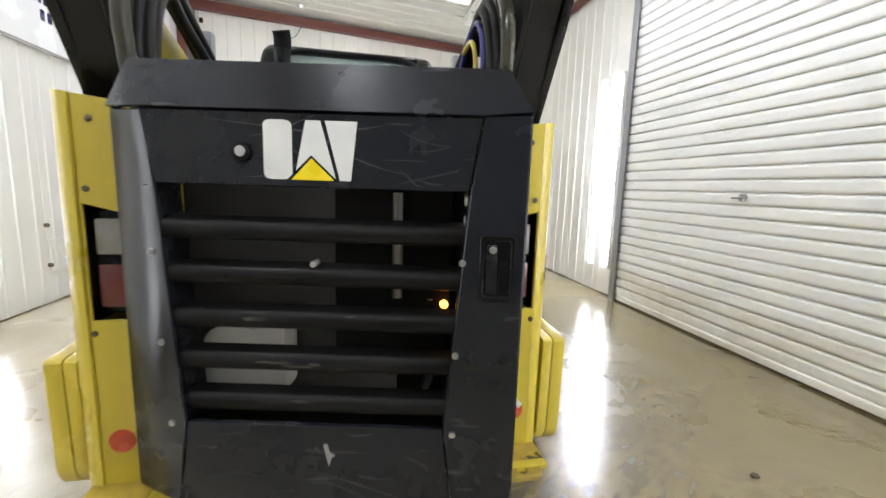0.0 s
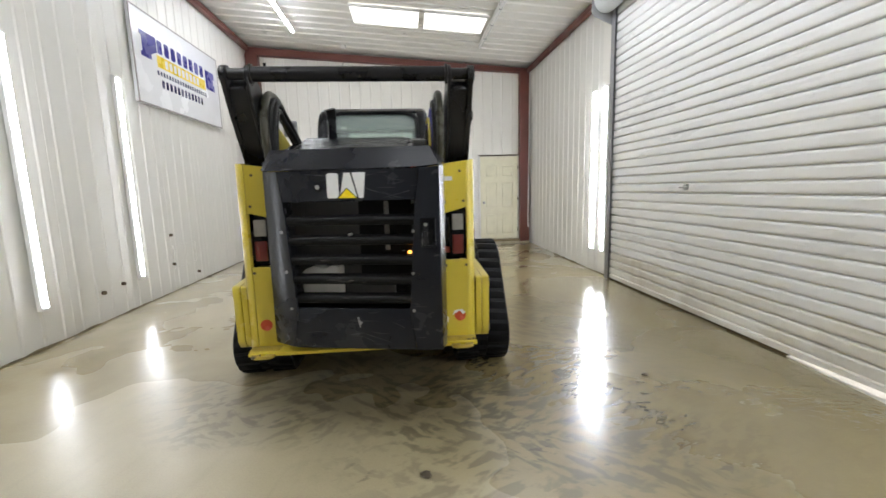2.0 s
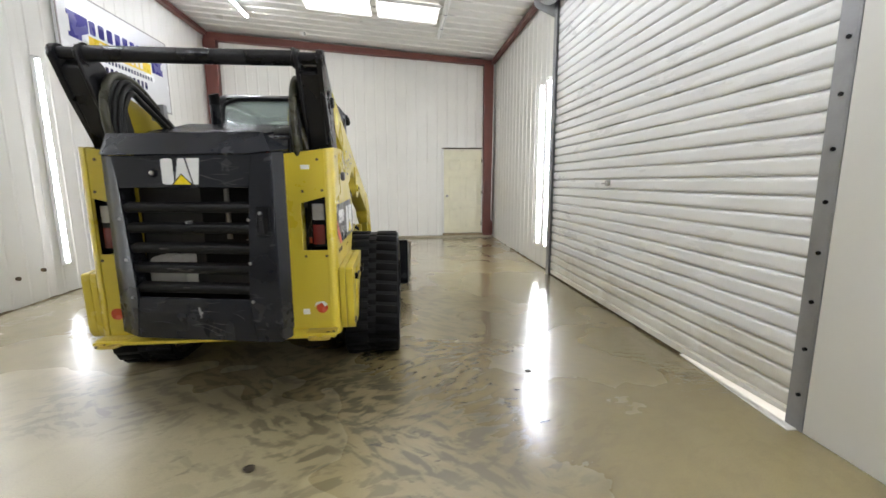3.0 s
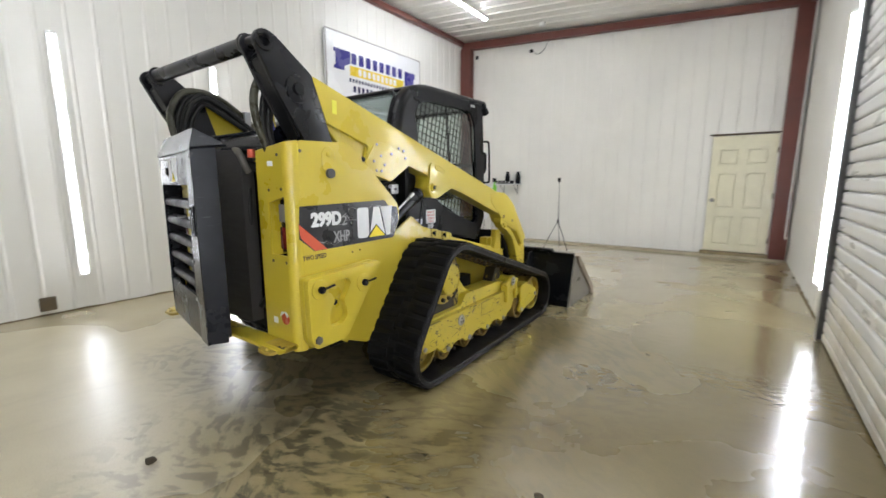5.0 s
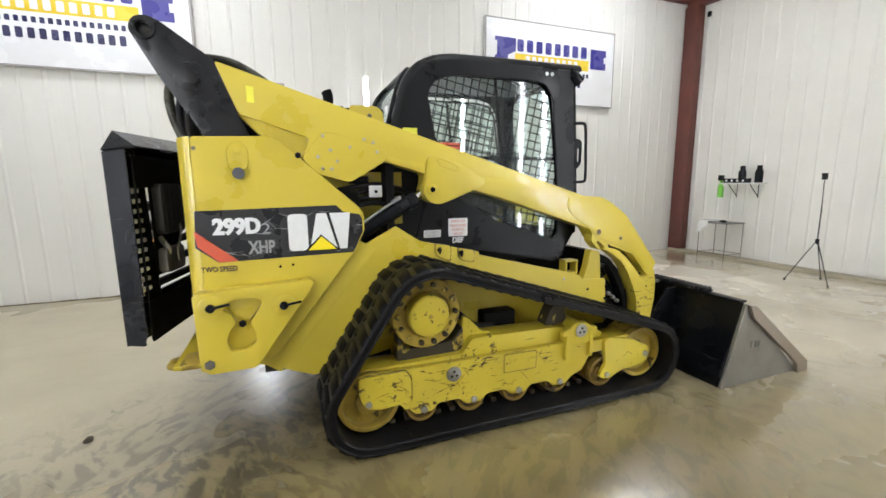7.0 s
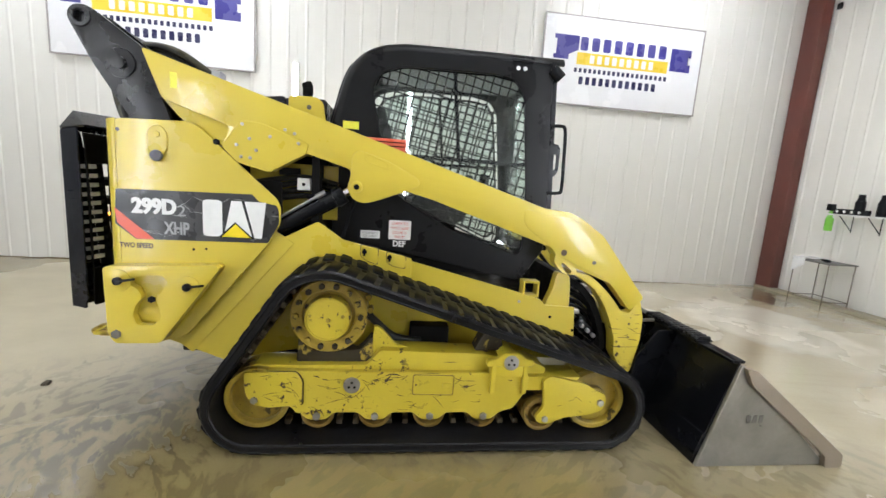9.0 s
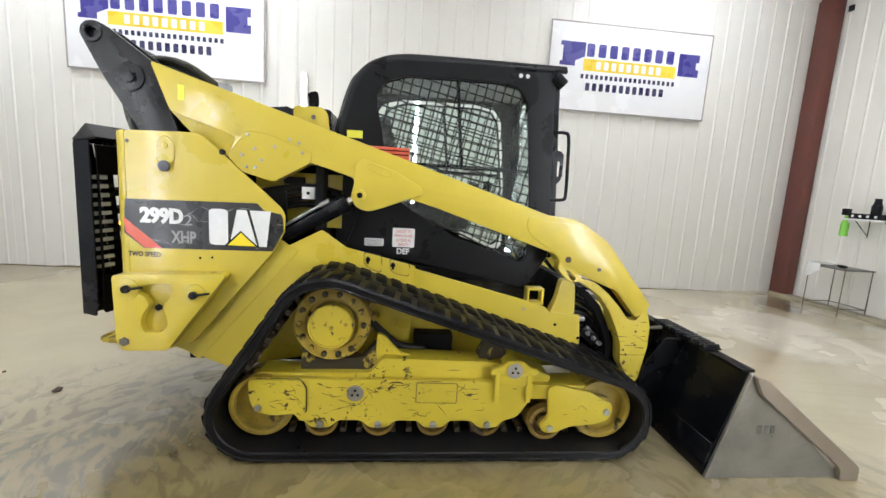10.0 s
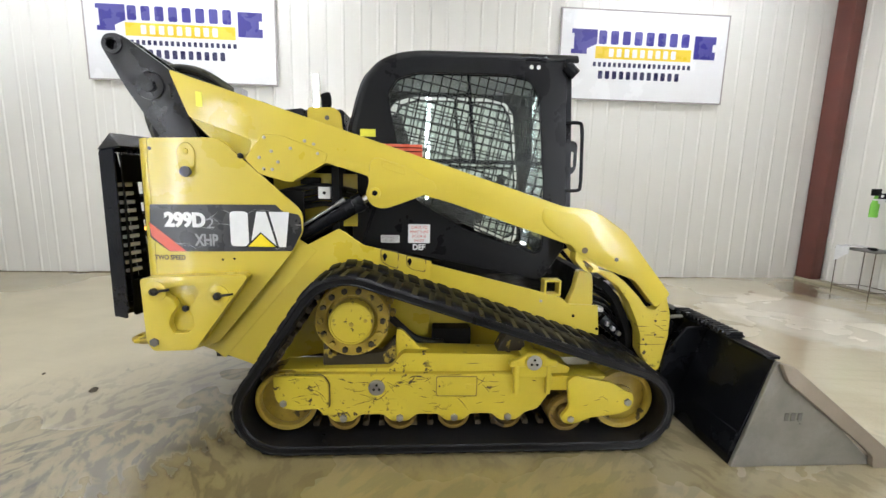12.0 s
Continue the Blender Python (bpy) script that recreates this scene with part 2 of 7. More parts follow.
M_YELW = surface("worn_machine_yellow", (0.575, 0.452, 0.032), 0.42, 0, 0.10, 3, 60, 0.05, wear=(0.07, 0.04, 0.015), wear_at=0.665,
                 wear_scale=9, dust=(0.42, 0.30, 0.07), dust_amount=0.3, chips=(0.05, 0.032, 0.015), scratch=(0.10, 0.07, 0.02))
M_WHEEL = surface("muddy_wheel", (0.46, 0.33, 0.045), 0.38, 0, 0.2, 5, 60, 0.1, wear=(0.045, 0.032, 0.015), wear_at=0.60, wear_scale=10,
                  dust=(0.10, 0.065, 0.02), dust_amount=0.9)
M_SEAM = surface("dirty_seam", (0.20, 0.14, 0.03), 0.6, 0, 0.2, 12, 60, 0.05)
M_ROLL = surface("oily_roller", (0.22, 0.14, 0.03), 0.4, 0.1, 0.25, 7, 60, 0.1, wear=(0.04, 0.026, 0.012), wear_at=0.56, wear_scale=11)
M_MUD = surface("caked_mud", (0.030, 0.022, 0.010), 0.6, 0, 0.3, 8, 60, 0.25, wear=(0.38, 0.28, 0.04), wear_at=0.54, wear_scale=7)
M_BLK = surface("black_paint", (0.005, 0.0055, 0.007), 0.24, 0, 0.3, 4, 70, 0.04, dust=(0.018, 0.018, 0.018), dust_amount=0.12, spec=0.17)
M_TOWER = surface("tower_grey_paint", (0.0075, 0.0075, 0.009), 0.30, 0, 0.15, 4, 70, 0.03, dust=(0.022, 0.022, 0.025), dust_amount=0.15, spec=0.34)
M_HOOD = surface("charcoal_door_paint", (0.0075, 0.0085, 0.0125), 0.24, 0, 0.2, 3, 80, 0.02, wear=(0.12, 0.12, 0.12), wear_at=0.78, wear_scale=7,
                 dust=(0.026, 0.029, 0.037), dust_amount=0.20, spec=0.32, rough_var=0.06, scratch=(0.05, 0.05, 0.055))
M_LOUV = surface("dusty_louvre", (0.006, 0.006, 0.0062), 0.40, 0, 0.3, 6, 70, 0.05, dust=(0.018, 0.016, 0.014), dust_amount=0.35, spec=0.15, scratch=(0.12, 0.11, 0.10))
M_DARK = surface("engine_black", (0.006, 0.0057, 0.0055), 0.6, 0, 0.3, 8, 70, 0.1, spec=0.08)
M_GRIME = surface("engine_grey", (0.13, 0.125, 0.11), 0.55, 0.3, 0.25, 8, 70, 0.1, dust=(0.12, 0.09, 0.05), dust_amount=0.5)
M_RUB = surface("track_rubber", (0.005, 0.005, 0.006), 0.40, 0, 0.3, 5, 40, 0.25, dust=(0.011, 0.0105, 0.010), dust_amount=0.2, spec=0.20)
M_TREAD = surface("dusty_tread", (0.006, 0.006, 0.0065), 0.55, 0, 0.4, 6, 40, 0.3, dust=(0.010, 0.0095, 0.009), dust_amount=0.4, spec=0.07)
M_DRIVE = surface("muddy_drive_lug", (0.05, 0.036, 0.018), 0.6, 0, 0.3, 8, 60, 0.2, wear=(0.22, 0.15, 0.04), wear_at=0.58)
M_HOSE = surface("hose_rubber", (0.012, 0.012, 0.012), 0.42, 0, 0.3, 9, 90, 0.1, dust=(0.06, 0.055, 0.04), dust_amount=0.25, spec=0.18)
M_HOSEO = surface("olive_hose_rubber", (0.040, 0.038, 0.024), 0.34, 0, 0.3, 9, 90, 0.08, dust=(0.09, 0.085, 0.05), dust_amount=0.35, spec=0.35)
M_STEEL = surface("bolt_steel", (0.42, 0.41, 0.40), 0.38, 0.85, 0.2, 20, 90, 0.05)
M_CHROME = surface("chrome_rod", (0.75, 0.75, 0.76), 0.12, 1.0, 0.05, 10, 60, 0.01)
M_EDGE = surface("worn_bucket_steel", (0.29, 0.275, 0.245), 0.40, 0.55, 0.3, 3.2, 60, 0.08, dust=(0.10, 0.095, 0.09), dust_amount=0.7, scratch=(0.38, 0.36, 0.33))
M_EDGE2 = surface("bare_cutting_edge", (0.27, 0.225, 0.175), 0.5, 0.45, 0.15, 6, 60, 0.06)
M_GLASS = glass_mat("cab_glass", (0.80, 0.88, 0.85))
M_GLASSR = glass_mat("hazed_rear_glass", (0.62, 0.71, 0.67), 0.05, haze=0.2)
M_LENSR = surface("red_lens", (0.13, 0.015, 0.012), 0.12, 0, 0.1, 8, 60, 0.02, coat=0.6)
M_LENSC = surface("smoky_lens", (0.28, 0.265, 0.24), 0.15, 0, 0.2, 14, 60, 0.02, coat=0.6)
M_REFL = surface("red_reflector", (0.50, 0.07, 0.03), 0.25, 0, 0.1, 20, 60, 0.02)
M_REDP = surface("red_label", (0.62, 0.10, 0.05), 0.35, 0, 0.1, 10, 60, 0.02)
M_LABEL = surface("label_white", (0.74, 0.74, 0.73), 0.4, 0, 0.05, 20, 60, 0.01)
M_DECALK = surface("decal_black", (0.018, 0.018, 0.020), 0.3, 0, 0.2, 5, 60, 0.02, wear=(0.30, 0.30, 0.30), wear_at=0.73, wear_scale=9, scratch=(0.36, 0.36, 0.36))
M_DECALY = surface("decal_yellow", (0.85, 0.66, 0.01), 0.3, 0, 0.05, 8, 60, 0.01)
M_LTAG = surface("tag_yellow", (0.72, 0.70, 0.06), 0.4, 0, 0.1, 20, 60, 0.01)
M_CAB = surface("cab_black_paint", (0.0065, 0.0065, 0.0075), 0.34, 0, 0.2, 4, 70, 0.03, dust=(0.02, 0.02, 0.021), dust_amount=0.18, spec=0.17)
M_TRIM = surface("cab_lining_grey", (0.24, 0.25, 0.24), 0.7, 0, 0.1, 8, 60, 0.05)
M_STOP = surface("stop_rubber_grey", (0.085, 0.085, 0.09), 0.55, 0, 0.2, 10, 60, 0.05)
M_SCRATCH = surface("bare_scratch", (0.34, 0.34, 0.34), 0.5, 0, 0.2, 20, 60, 0.02)
M_SCUFF = surface("pale_scuff", (0.030, 0.031, 0.035), 0.5, 0, 0.2, 20, 60, 0.02)
M_TINT = surface("seat_black", (0.03, 0.03, 0.032), 0.7, 0, 0.2, 10, 60, 0.1)
M_JUG = surface("jug_white", (0.62, 0.61, 0.57), 0.45, 0, 0.1, 6, 60, 0.03)
M_GREEN = surface("green_fluid", (0.22, 0.62, 0.08), 0.25, 0, 0.1, 8, 60, 0.01)
M_TOWEL = surface("towel_white", (0.80, 0.80, 0.80), 0.9, 0, 0.05, 30, 120, 0.3)
M_BROWN = surface("muddy_mat", (0.09, 0.065, 0.035), 0.7, 0, 0.3, 8, 60, 0.2)
M_AMBER = emitter("amber_lamp", (1.0, 0.36, 0.04), 6.0)


# ---- mesh helpers ----
def finish(bm, name, mat, angle=38):
    bmesh.ops.recalc_face_normals(bm, faces=bm.faces)
    me = bpy.data.meshes.new(name)
    bm.to_mesh(me)
    bm.free()
    for p in me.polygons:
        p.use_smooth = True
    me.set_sharp_from_angle(angle=radians(angle))
    me.materials.append(mat)
    return me


def part(name, bm, mat, parent=None, label="", angle=38):
    """One mesh object under a thing or a part."""
    ob = new(name, finish(bm, name, mat, angle))
    if parent:
        ob.parent = parent
        ob.matrix_parent_inverse = parent.matrix_basis.inverted()
    if label:
        tagged(ob, label)
    return ob


def put(name, mesh, parent, m=None):
    """Another piece on the same mesh."""
    ob = new(name, mesh)
    ob.parent = parent
    if m is not None:
        ob.matrix_basis = m
    return ob


def thing(name, label, category, group="", at=(0, 0, 0)):
    ob = new(name)
    ob.empty_display_size = 0.2
    ob.location = at
    bpy.context.view_layer.update()
    return tagged(ob, label, category, group)


def bev(bm, w, seg=2, angle=25):
    if w <= 0:
        return bm
    bmesh.ops.recalc_face_normals(bm, faces=bm.faces)
    es = [e for e in bm.edges if len(e.link_faces) == 2 and e.calc_face_angle(0) > radians(angle)]
    bmesh.ops.bevel(bm, geom=es, offset=w, segments=seg, affect="EDGES", profile=0.6, clamp_overlap=True)
    return bm


def box(x0, x1, y0, y1, z0, z1, w=0.004, seg=2, bm=None):
    b = bmesh.new()
    bmesh.ops.create_cube(b, size=1)
    for v in b.verts:
        v.co = ((x0 + x1) / 2 + v.co.x * (x1 - x0), (y0 + y1) / 2 + v.co.y * (y1 - y0), (z0 + z1) / 2 + v.co.z * (z1 - z0))
    bev(b, w, seg)
    return join(bm, b)


def join(bm, b):
    if bm is None:
        return b
    me = bpy.data.meshes.new("tmp")
    b.to_mesh(me)
    b.free()
    bm.from_mesh(me)
    bpy.data.meshes.remove(me)
    return bm


def plate(loops, place, depth, w=0.003, bm=None, seg=1):
    """A plate from outlines (the first outer, the rest holes) in a plane; place(u, v, d) gives the point at depth d."""
    b = bmesh.new()
    edges = []
    for lp in loops:
        vs = [b.verts.new(place(u, v, 0)) for u, v in lp]
        edges += [b.edges.new((vs[i], vs[(i + 1) % len(vs)])) for i in range(len(vs))]
    if len(loops) == 1:
        b.faces.new(list(b.verts))
    else:
        bmesh.ops.triangle_fill(b, use_beauty=True, edges=edges)
    u, v = loops[0][0]
    off = Vector(place(u, v, depth)) - Vector(place(u, v, 0))
    r = bmesh.ops.extrude_face_region(b, geom=list(b.faces))
    bmesh.ops.translate(b, vec=off, verts=[g for g in r["geom"] if isinstance(g, bmesh.types.BMVert)])
    bev(b, w, seg)
    return join(bm, b)


def rounded(pts, r=0.02, n=4):
    """An outline with its corners rounded."""
    out, k = [], len(pts)
    for i in range(k):
        p, a, c = Vector(pts[i]), Vector(pts[i - 1]), Vector(pts[(i + 1) % k])
        d0, d1 = a - p, c - p
        q = min(r, d0.length * 0.45, d1.length * 0.45)
        s, e = p + d0.normalized() * q, p + d1.normalized() * q
        for j in range(n + 1):
            t = j / n
            out.append(tuple(s * (1 - t) ** 2 + p * 2 * t * (1 - t) + e * t * t))
    return out


def circle(cu, cv, r, n=24, a0=0.0):
    return [(cu + r * math.cos(a0 + 2 * math.pi * i / n), cv + r * math.sin(a0 + 2 * math.pi * i / n)) for i in range(n)]


def cyl(p0, p1, r, n=20, w=0.0, r1=None, bm=None, caps=True):
    p0, p1 = Vector(p0), Vector(p1)
    b = bmesh.new()
    d = p1 - p0
    bmesh.ops.create_cone(b, cap_ends=caps, segments=n, radius1=r, radius2=r if r1 is None else r1, depth=d.length,
                          matrix=Matrix.Translation((p0 + p1) / 2) @ d.to_track_quat("Z", "Y").to_matrix().to_4x4())
    bev(b, w, 2, 40)
    return join(bm, b)


def sweep(points, r, n=10, bm=None, smooth=6):
    """A round hose or rod through points (Catmull-Rom)."""
    P = [Vector(p) for p in points]
    Q = []
    for i in range(len(P) - 1):
        a, b_, c, d = P[max(i - 1, 0)], P[i], P[i + 1], P[min(i + 2, len(P) - 1)]
        for j in range(smooth):
            t = j / smooth
            Q.append(0.5 * (2 * b_ + (c - a) * t + (2 * a - 5 * b_ + 4 * c - d) * t * t + (3 * b_ - a - 3 * c + d) * t ** 3))
    Q.append(P[-1])
    b = bmesh.new()
    rings, up = [], None
    for i, q in enumerate(Q):
        tan = (Q[min(i + 1, len(Q) - 1)] - Q[max(i - 1, 0)]).normalized()
        if up is None:
            up = tan.orthogonal().normalized()
        up = (up - tan * up.dot(tan)).normalized()
        side = tan.cross(up)
        rings.append([b.verts.new(q + (up * math.cos(2 * math.pi * k / n) + side * math.sin(2 * math.pi * k / n)) * r) for k in range(n)])
    for A, B in zip(rings, rings[1:]):
        for k in range(n):
            b.faces.new((A[k], A[(k + 1) % n], B[(k + 1) % n], B[k]))
    b.faces.new(rings[0])
    b.faces.new(rings[-1])
    return join(bm, b)


def lettering(body, width, height, depth=0.0012, bold=0.0):
    """Text as a mesh of that width and height, with its lower left corner at the origin."""
    cu = bpy.data.curves.new("letters", "FONT")
    cu.body, cu.size, cu.extrude, cu.resolution_u, cu.offset = body, 1.0, 0.0, 3, bold
    ob = new("letters", cu)
    bpy.context.view_layer.update()
    me = bpy.data.meshes.new_from_object(ob.evaluated_get(bpy.context.evaluated_depsgraph_get()))
    bpy.data.objects.remove(ob)
    b = bmesh.new()
    b.from_mesh(me)
    bpy.data.meshes.remove(me)
    bmesh.ops.remove_doubles(b, verts=b.verts, dist=1e-5)
    lo = [min(v.co[i] for v in b.verts) for i in range(2)]
    hi = [max(v.co[i] for v in b.verts) for i in range(2)]
    r = bmesh.ops.extrude_face_region(b, geom=list(b.faces))
    for g in r["geom"]:
        if isinstance(g, bmesh.types.BMVert):
            g.co.z = depth
    for v in b.verts:
        v.co = ((v.co.x - lo[0]) / (hi[0] - lo[0]) * width, (v.co.y - lo[1]) / (hi[1] - lo[1]) * height, v.co.z)
    return b


def onto(bm, m):
    bmesh.ops.transform(bm, matrix=m, verts=bm.verts)
    return bm


def facing_x(x, y, z):
    """A sheet whose right is +y, whose up is +z and that faces +x."""
    return Matrix(((0, 0, 1, x), (1, 0, 0, y), (0, 1, 0, z), (0, 0, 0, 1)))


# ---- the hall ----
XL, XR, YB, YF = -3.05, 3.33, 8.90, -8.0        # inner faces of the walls
CURT = 3.285                                     # inner face of the rolling door's curtain
DOOR_Y0, DOOR_Y1, DOOR_TOP = 0.80, 4.62, 3.72


def roof(x):
    return 4.335 - 0.075 * x


def structure(name, bm, mat, label, category="structure"):
    return tagged(part(name, bm, mat), label, category, kind="structure")


def ground_z(y):
    """The floor rises gently towards the end wall."""
    return 0.03 * max(0.0, (y - 6.4) / 2.5)


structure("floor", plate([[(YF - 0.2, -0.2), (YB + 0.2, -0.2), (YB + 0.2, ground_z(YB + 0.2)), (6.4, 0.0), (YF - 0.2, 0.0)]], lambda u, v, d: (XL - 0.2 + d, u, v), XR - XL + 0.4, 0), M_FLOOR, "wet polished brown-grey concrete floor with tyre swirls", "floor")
structure("ground", box(XR + 0.21, 30, -20, 25, -0.25, -0.03, 0), surface("pale_gravel", (0.55, 0.53, 0.48), 0.9), "pale gravel ground outside the rolling door", "ground")


def sheet(width, ribs, first, pitch, up=0.008):
    """Ribbed sheet steel: u along the wall, v up; returns outline points of its section (u, d)."""
    sec = [(0.0, 0.0)]
    for i in range(ribs):
        u = first + i * pitch
        sec += [(u - 0.022, 0.0), (u - 0.008, up), (u + 0.008, up), (u + 0.022, 0.0)]
    sec.append((width, 0.0))
    return sec


def ribbed(sec, place, top, thick=0.012, bottom=lambda u: 0.0):
    """A sheet of that section, from bottom(u) to top(u); place(u, d, z) gives the point."""
    b = bmesh.new()
    cols = []
    for u, d in sec:
        cols.append([b.verts.new(place(u, d, bottom(u))), b.verts.new(place(u, d, top(u))), b.verts.new(place(u, d - thick, top(u))),
                     b.verts.new(place(u, d - thick, bottom(u)))])
    for A, B in zip(cols, cols[1:]):
        for k in range(4):
            b.faces.new((A[k], B[k], B[(k + 1) % 4], A[(k + 1) % 4]))
    b.faces.new(cols[0])
    b.faces.new(list(reversed(cols[-1])))
    return b


# walls: a core and sheets of ribbed steel on it
wall_west = structure("wall_west", box(XL - 0.2, XL - 0.014, YF, YB + 0.2, 0, 4.75, 0), M_WALL_END, "white wall of ribbed sheet steel with lit tubes and signs", "wall")
wall_north = structure("wall_north", box(XL - 0.2, XR + 0.2, YB + 0.014, YB + 0.2, 0, 4.75, 0), M_WALL_END, "white end wall of ribbed sheet steel", "wall")
b = box(XR + 0.014, XR + 0.2, YF, DOOR_Y0 - 0.12, 0, 4.75, 0)
b = box(XR + 0.014, XR + 0.2, DOOR_Y1 + 0.1, YB + 0.01, 0, 4.75, 0, bm=b)
b = box(XR + 0.014, XR + 0.2, DOOR_Y0 - 0.12, DOOR_Y1 + 0.1, DOOR_TOP, 4.75, 0, bm=b)
wall_east = structure("wall_east", b, M_WALL_END, "white wall of ribbed sheet steel beside the rolling door", "wall")
structure("wall_south", box(XL - 0.2, XR + 0.2, YF - 0.2, YF, 0, 4.75, 0), surface("dull_wall_paint", (0.58, 0.57, 0.54), 0.6), "plain dull end wall", "wall")
b = bmesh.new()
vs = []
for x, y in ((XL - 0.2, YF - 0.2), (XR + 0.2, YF - 0.2), (XR + 0.2, YB + 0.2), (XL - 0.2, YB + 0.2)):
    vs += [b.verts.new((x, y, roof(x) + 0.06)), b.verts.new((x, y, roof(x) + 0.4))]
for i in range(4):
    j = (i + 1) % 4
    b.faces.new((vs[2 * i], vs[2 * j], vs[2 * j + 1], vs[2 * i + 1]))
b.faces.new(vs[0::2])
b.faces.new(vs[1::2])
# roof sheets with ribs running across the hall
b2 = ribbed(sheet(YB - YF, 55, 0.2, 0.30, 0.025), lambda u, d, z: (z, YF + u, roof(z) + 0.05 - d), lambda u: XR, 0.01, lambda u: XL)
structure("ceiling", join(b, b2), M_CEIL, "white sloping ceiling of ribbed roof sheet", "ceiling")

W = 0.94
n = int((YB - YF) / W) + 1
for i in range(n):
    y0 = YB - (i + 1) * W
    sec = [(u, d) for u, d in sheet(W, 4, 0.12, 0.235)]
    if y0 < YF:
        continue
    part("panel", ribbed(sec, lambda u, d, z: (XL - 0.012 + d, y0 + 0.002 + u * 0.997, z), lambda u: roof(XL) - 0.02), M_WALL, wall_west, angle=12)
    if y0 >= DOOR_Y1 + 0.05 or y0 + W <= DOOR_Y0 - 0.1:
        part("panel", ribbed(sec, lambda u, d, z: (XR + 0.012 - d, y0 + 0.002 + u * 0.997, z), lambda u: roof(XR) - 0.02), M_WALL, wall_east, angle=12)
part("panel", ribbed([(0.0, 0.0), (0.44, 0.0)], lambda u, d, z: (XR + 0.012 - d, DOOR_Y1 + 0.1 + u * 0.2, z), lambda u: roof(XR) - 0.02), M_WALL, wall_east, angle=12)
part("panel", ribbed([(0.0, 0.0), (0.42, 0.0)], lambda u, d, z: (XR + 0.012 - d, 0.25 + u, z), lambda u: roof(XR) - 0.02), M_WALL, wall_east, angle=12)
part("panel", ribbed([(0.0, 0.0), (DOOR_Y1 - DOOR_Y0 + 0.24, 0.0)], lambda u, d, z: (XR + 0.012 - d, DOOR_Y0 - 0.12 + u, z), lambda u: roof(XR) - 0.02, bottom=lambda u: DOOR_TOP), M_WALL, wall_east, angle=12)
n = int((XR - XL) / W) + 1
for i in range(n):
    x0 = XL + i * W
    wd = min(W, XR - x0)
    sec = [(u, d) for u, d in sheet(W, 4, 0.10, 0.235) if u < wd - 0.001] + [(wd, 0.0)]
    part("panel", ribbed(sec, lambda u, d, z: (x0 + 0.002 + u * 0.997, YB + 0.012 - d, z), lambda u: roof(x0 + u) - 0.02), M_WALL_END, wall_north, angle=12)

# red-oxide steel: corner columns, rafters along the end wall and eave beams
def column(x0, x1, y0, y1, top):
    b = box(x0, x1, y0, y0 + 0.014, 0, top, 0.002)
    b = box(x0, x0 + 0.014, y0 + 0.015, y1, 0, top, 0.002, bm=b)
    b = box(x1 - 0.014, x1, y0 + 0.015, y1, 0, top, 0.002, bm=b)
    return box(x0 + 0.02, x1 - 0.02, y0 - 0.02, y0 - 0.001, 0, 0.016, 0.002, bm=b)


structure("column_west", column(-3.03, -2.77, 8.72, 8.88, 4.40), M_RED, "red-oxide steel corner column on the concrete floor", "column")
structure("column_east", column(3.08, 3.31, 8.72, 8.88, 4.0), M_RED, "red-oxide steel corner column beside the door", "column")
b = bmesh.new()
pts = [(XL + 0.03, 4.385), (XR - 0.02, 3.985), (XR - 0.02, 4.085), (XL + 0.03, 4.545)]
structure("beam_north", plate([pts], lambda u, v, d: (u, 8.74 + d, v), 0.14, 0.004), M_RED, "red-oxide rafter along the end wall", "beam")
structure("beam_west", box(XL + 0.02, XL + 0.12, YF, 8.71, 4.46, 4.55, 0.004), M_RED, "red-oxide eave beam along the high wall", "beam")
structure("beam_east", box(XR - 0.10, XR - 0.02, YF, 8.71, 3.99, 4.08, 0.004), M_RED, "red-oxide eave beam along the low wall", "beam")
# kerb strip of concrete under the end wall
structure("baseboard", box(XL + 0.02, XR - 0.02, 8.70, 8.885, 0.02, 0.066, 0.006), surface("kerb_concrete", (0.38, 0.34, 0.25), 0.7, 0, 0.2, 6, 60, 0.15), "low concrete kerb along the end wall", "kerb")

dirt = surface("dirt_line", (0.16, 0.125, 0.07), 0.9, 0, 0.3, 6, 60, 0.2)
for name, y0, y1, x in (("trim_west", YF, 8.59, XL - 0.011), ("trim_east_north", DOOR_Y1 + 0.11, 8.59, XR - 0.013), ("trim_east_south", YF, DOOR_Y0 - 0.14, XR - 0.013)):
    b = bmesh.new()
    rnd = random.Random(name)
    top = [(y0 + i * 0.12, 0.006 + rnd.random() ** 2 * 0.016) for i in range(int((y1 - y0) / 0.12) + 1)]
    structure(name, plate([[(y0, -0.002)] + top + [(top[-1][0], -0.002)]], lambda u, v, d: (x + d, u, v), 0.024, 0), dirt, "line of caked dirt along the wall's foot", "dirt")

# six-panel door in the end wall
DX0, DX1, DZ0, DZ1 = 2.145, 3.055, 0.125, 2.115
door = thing("door_1", "closed cream six-panel door in the end wall", "door", at=(2.6, 8.86, 0))
door["kind"] = "structure"
holes = []
cw = (DX1 - DX0 - 0.36) / 2
rows = [(0.24, 0.75), (0.89, 1.49), (1.63, 1.89)]
leaf_loops = [[(DX0, DZ0), (DX1, DZ0), (DX1, DZ1), (DX0, DZ1)]]
for z0, z1 in rows:
    for k in range(2):
        x0 = DX0 + 0.12 + k * (cw + 0.12)
        leaf_loops.append([(x0, z0), (x0 + cw, z0), (x0 + cw, z1), (x0, z1)])
part("leaf", plate(leaf_loops, lambda u, v, d: (u, 8.862 + d, v), 0.02, 0.004), M_DOOR, door)
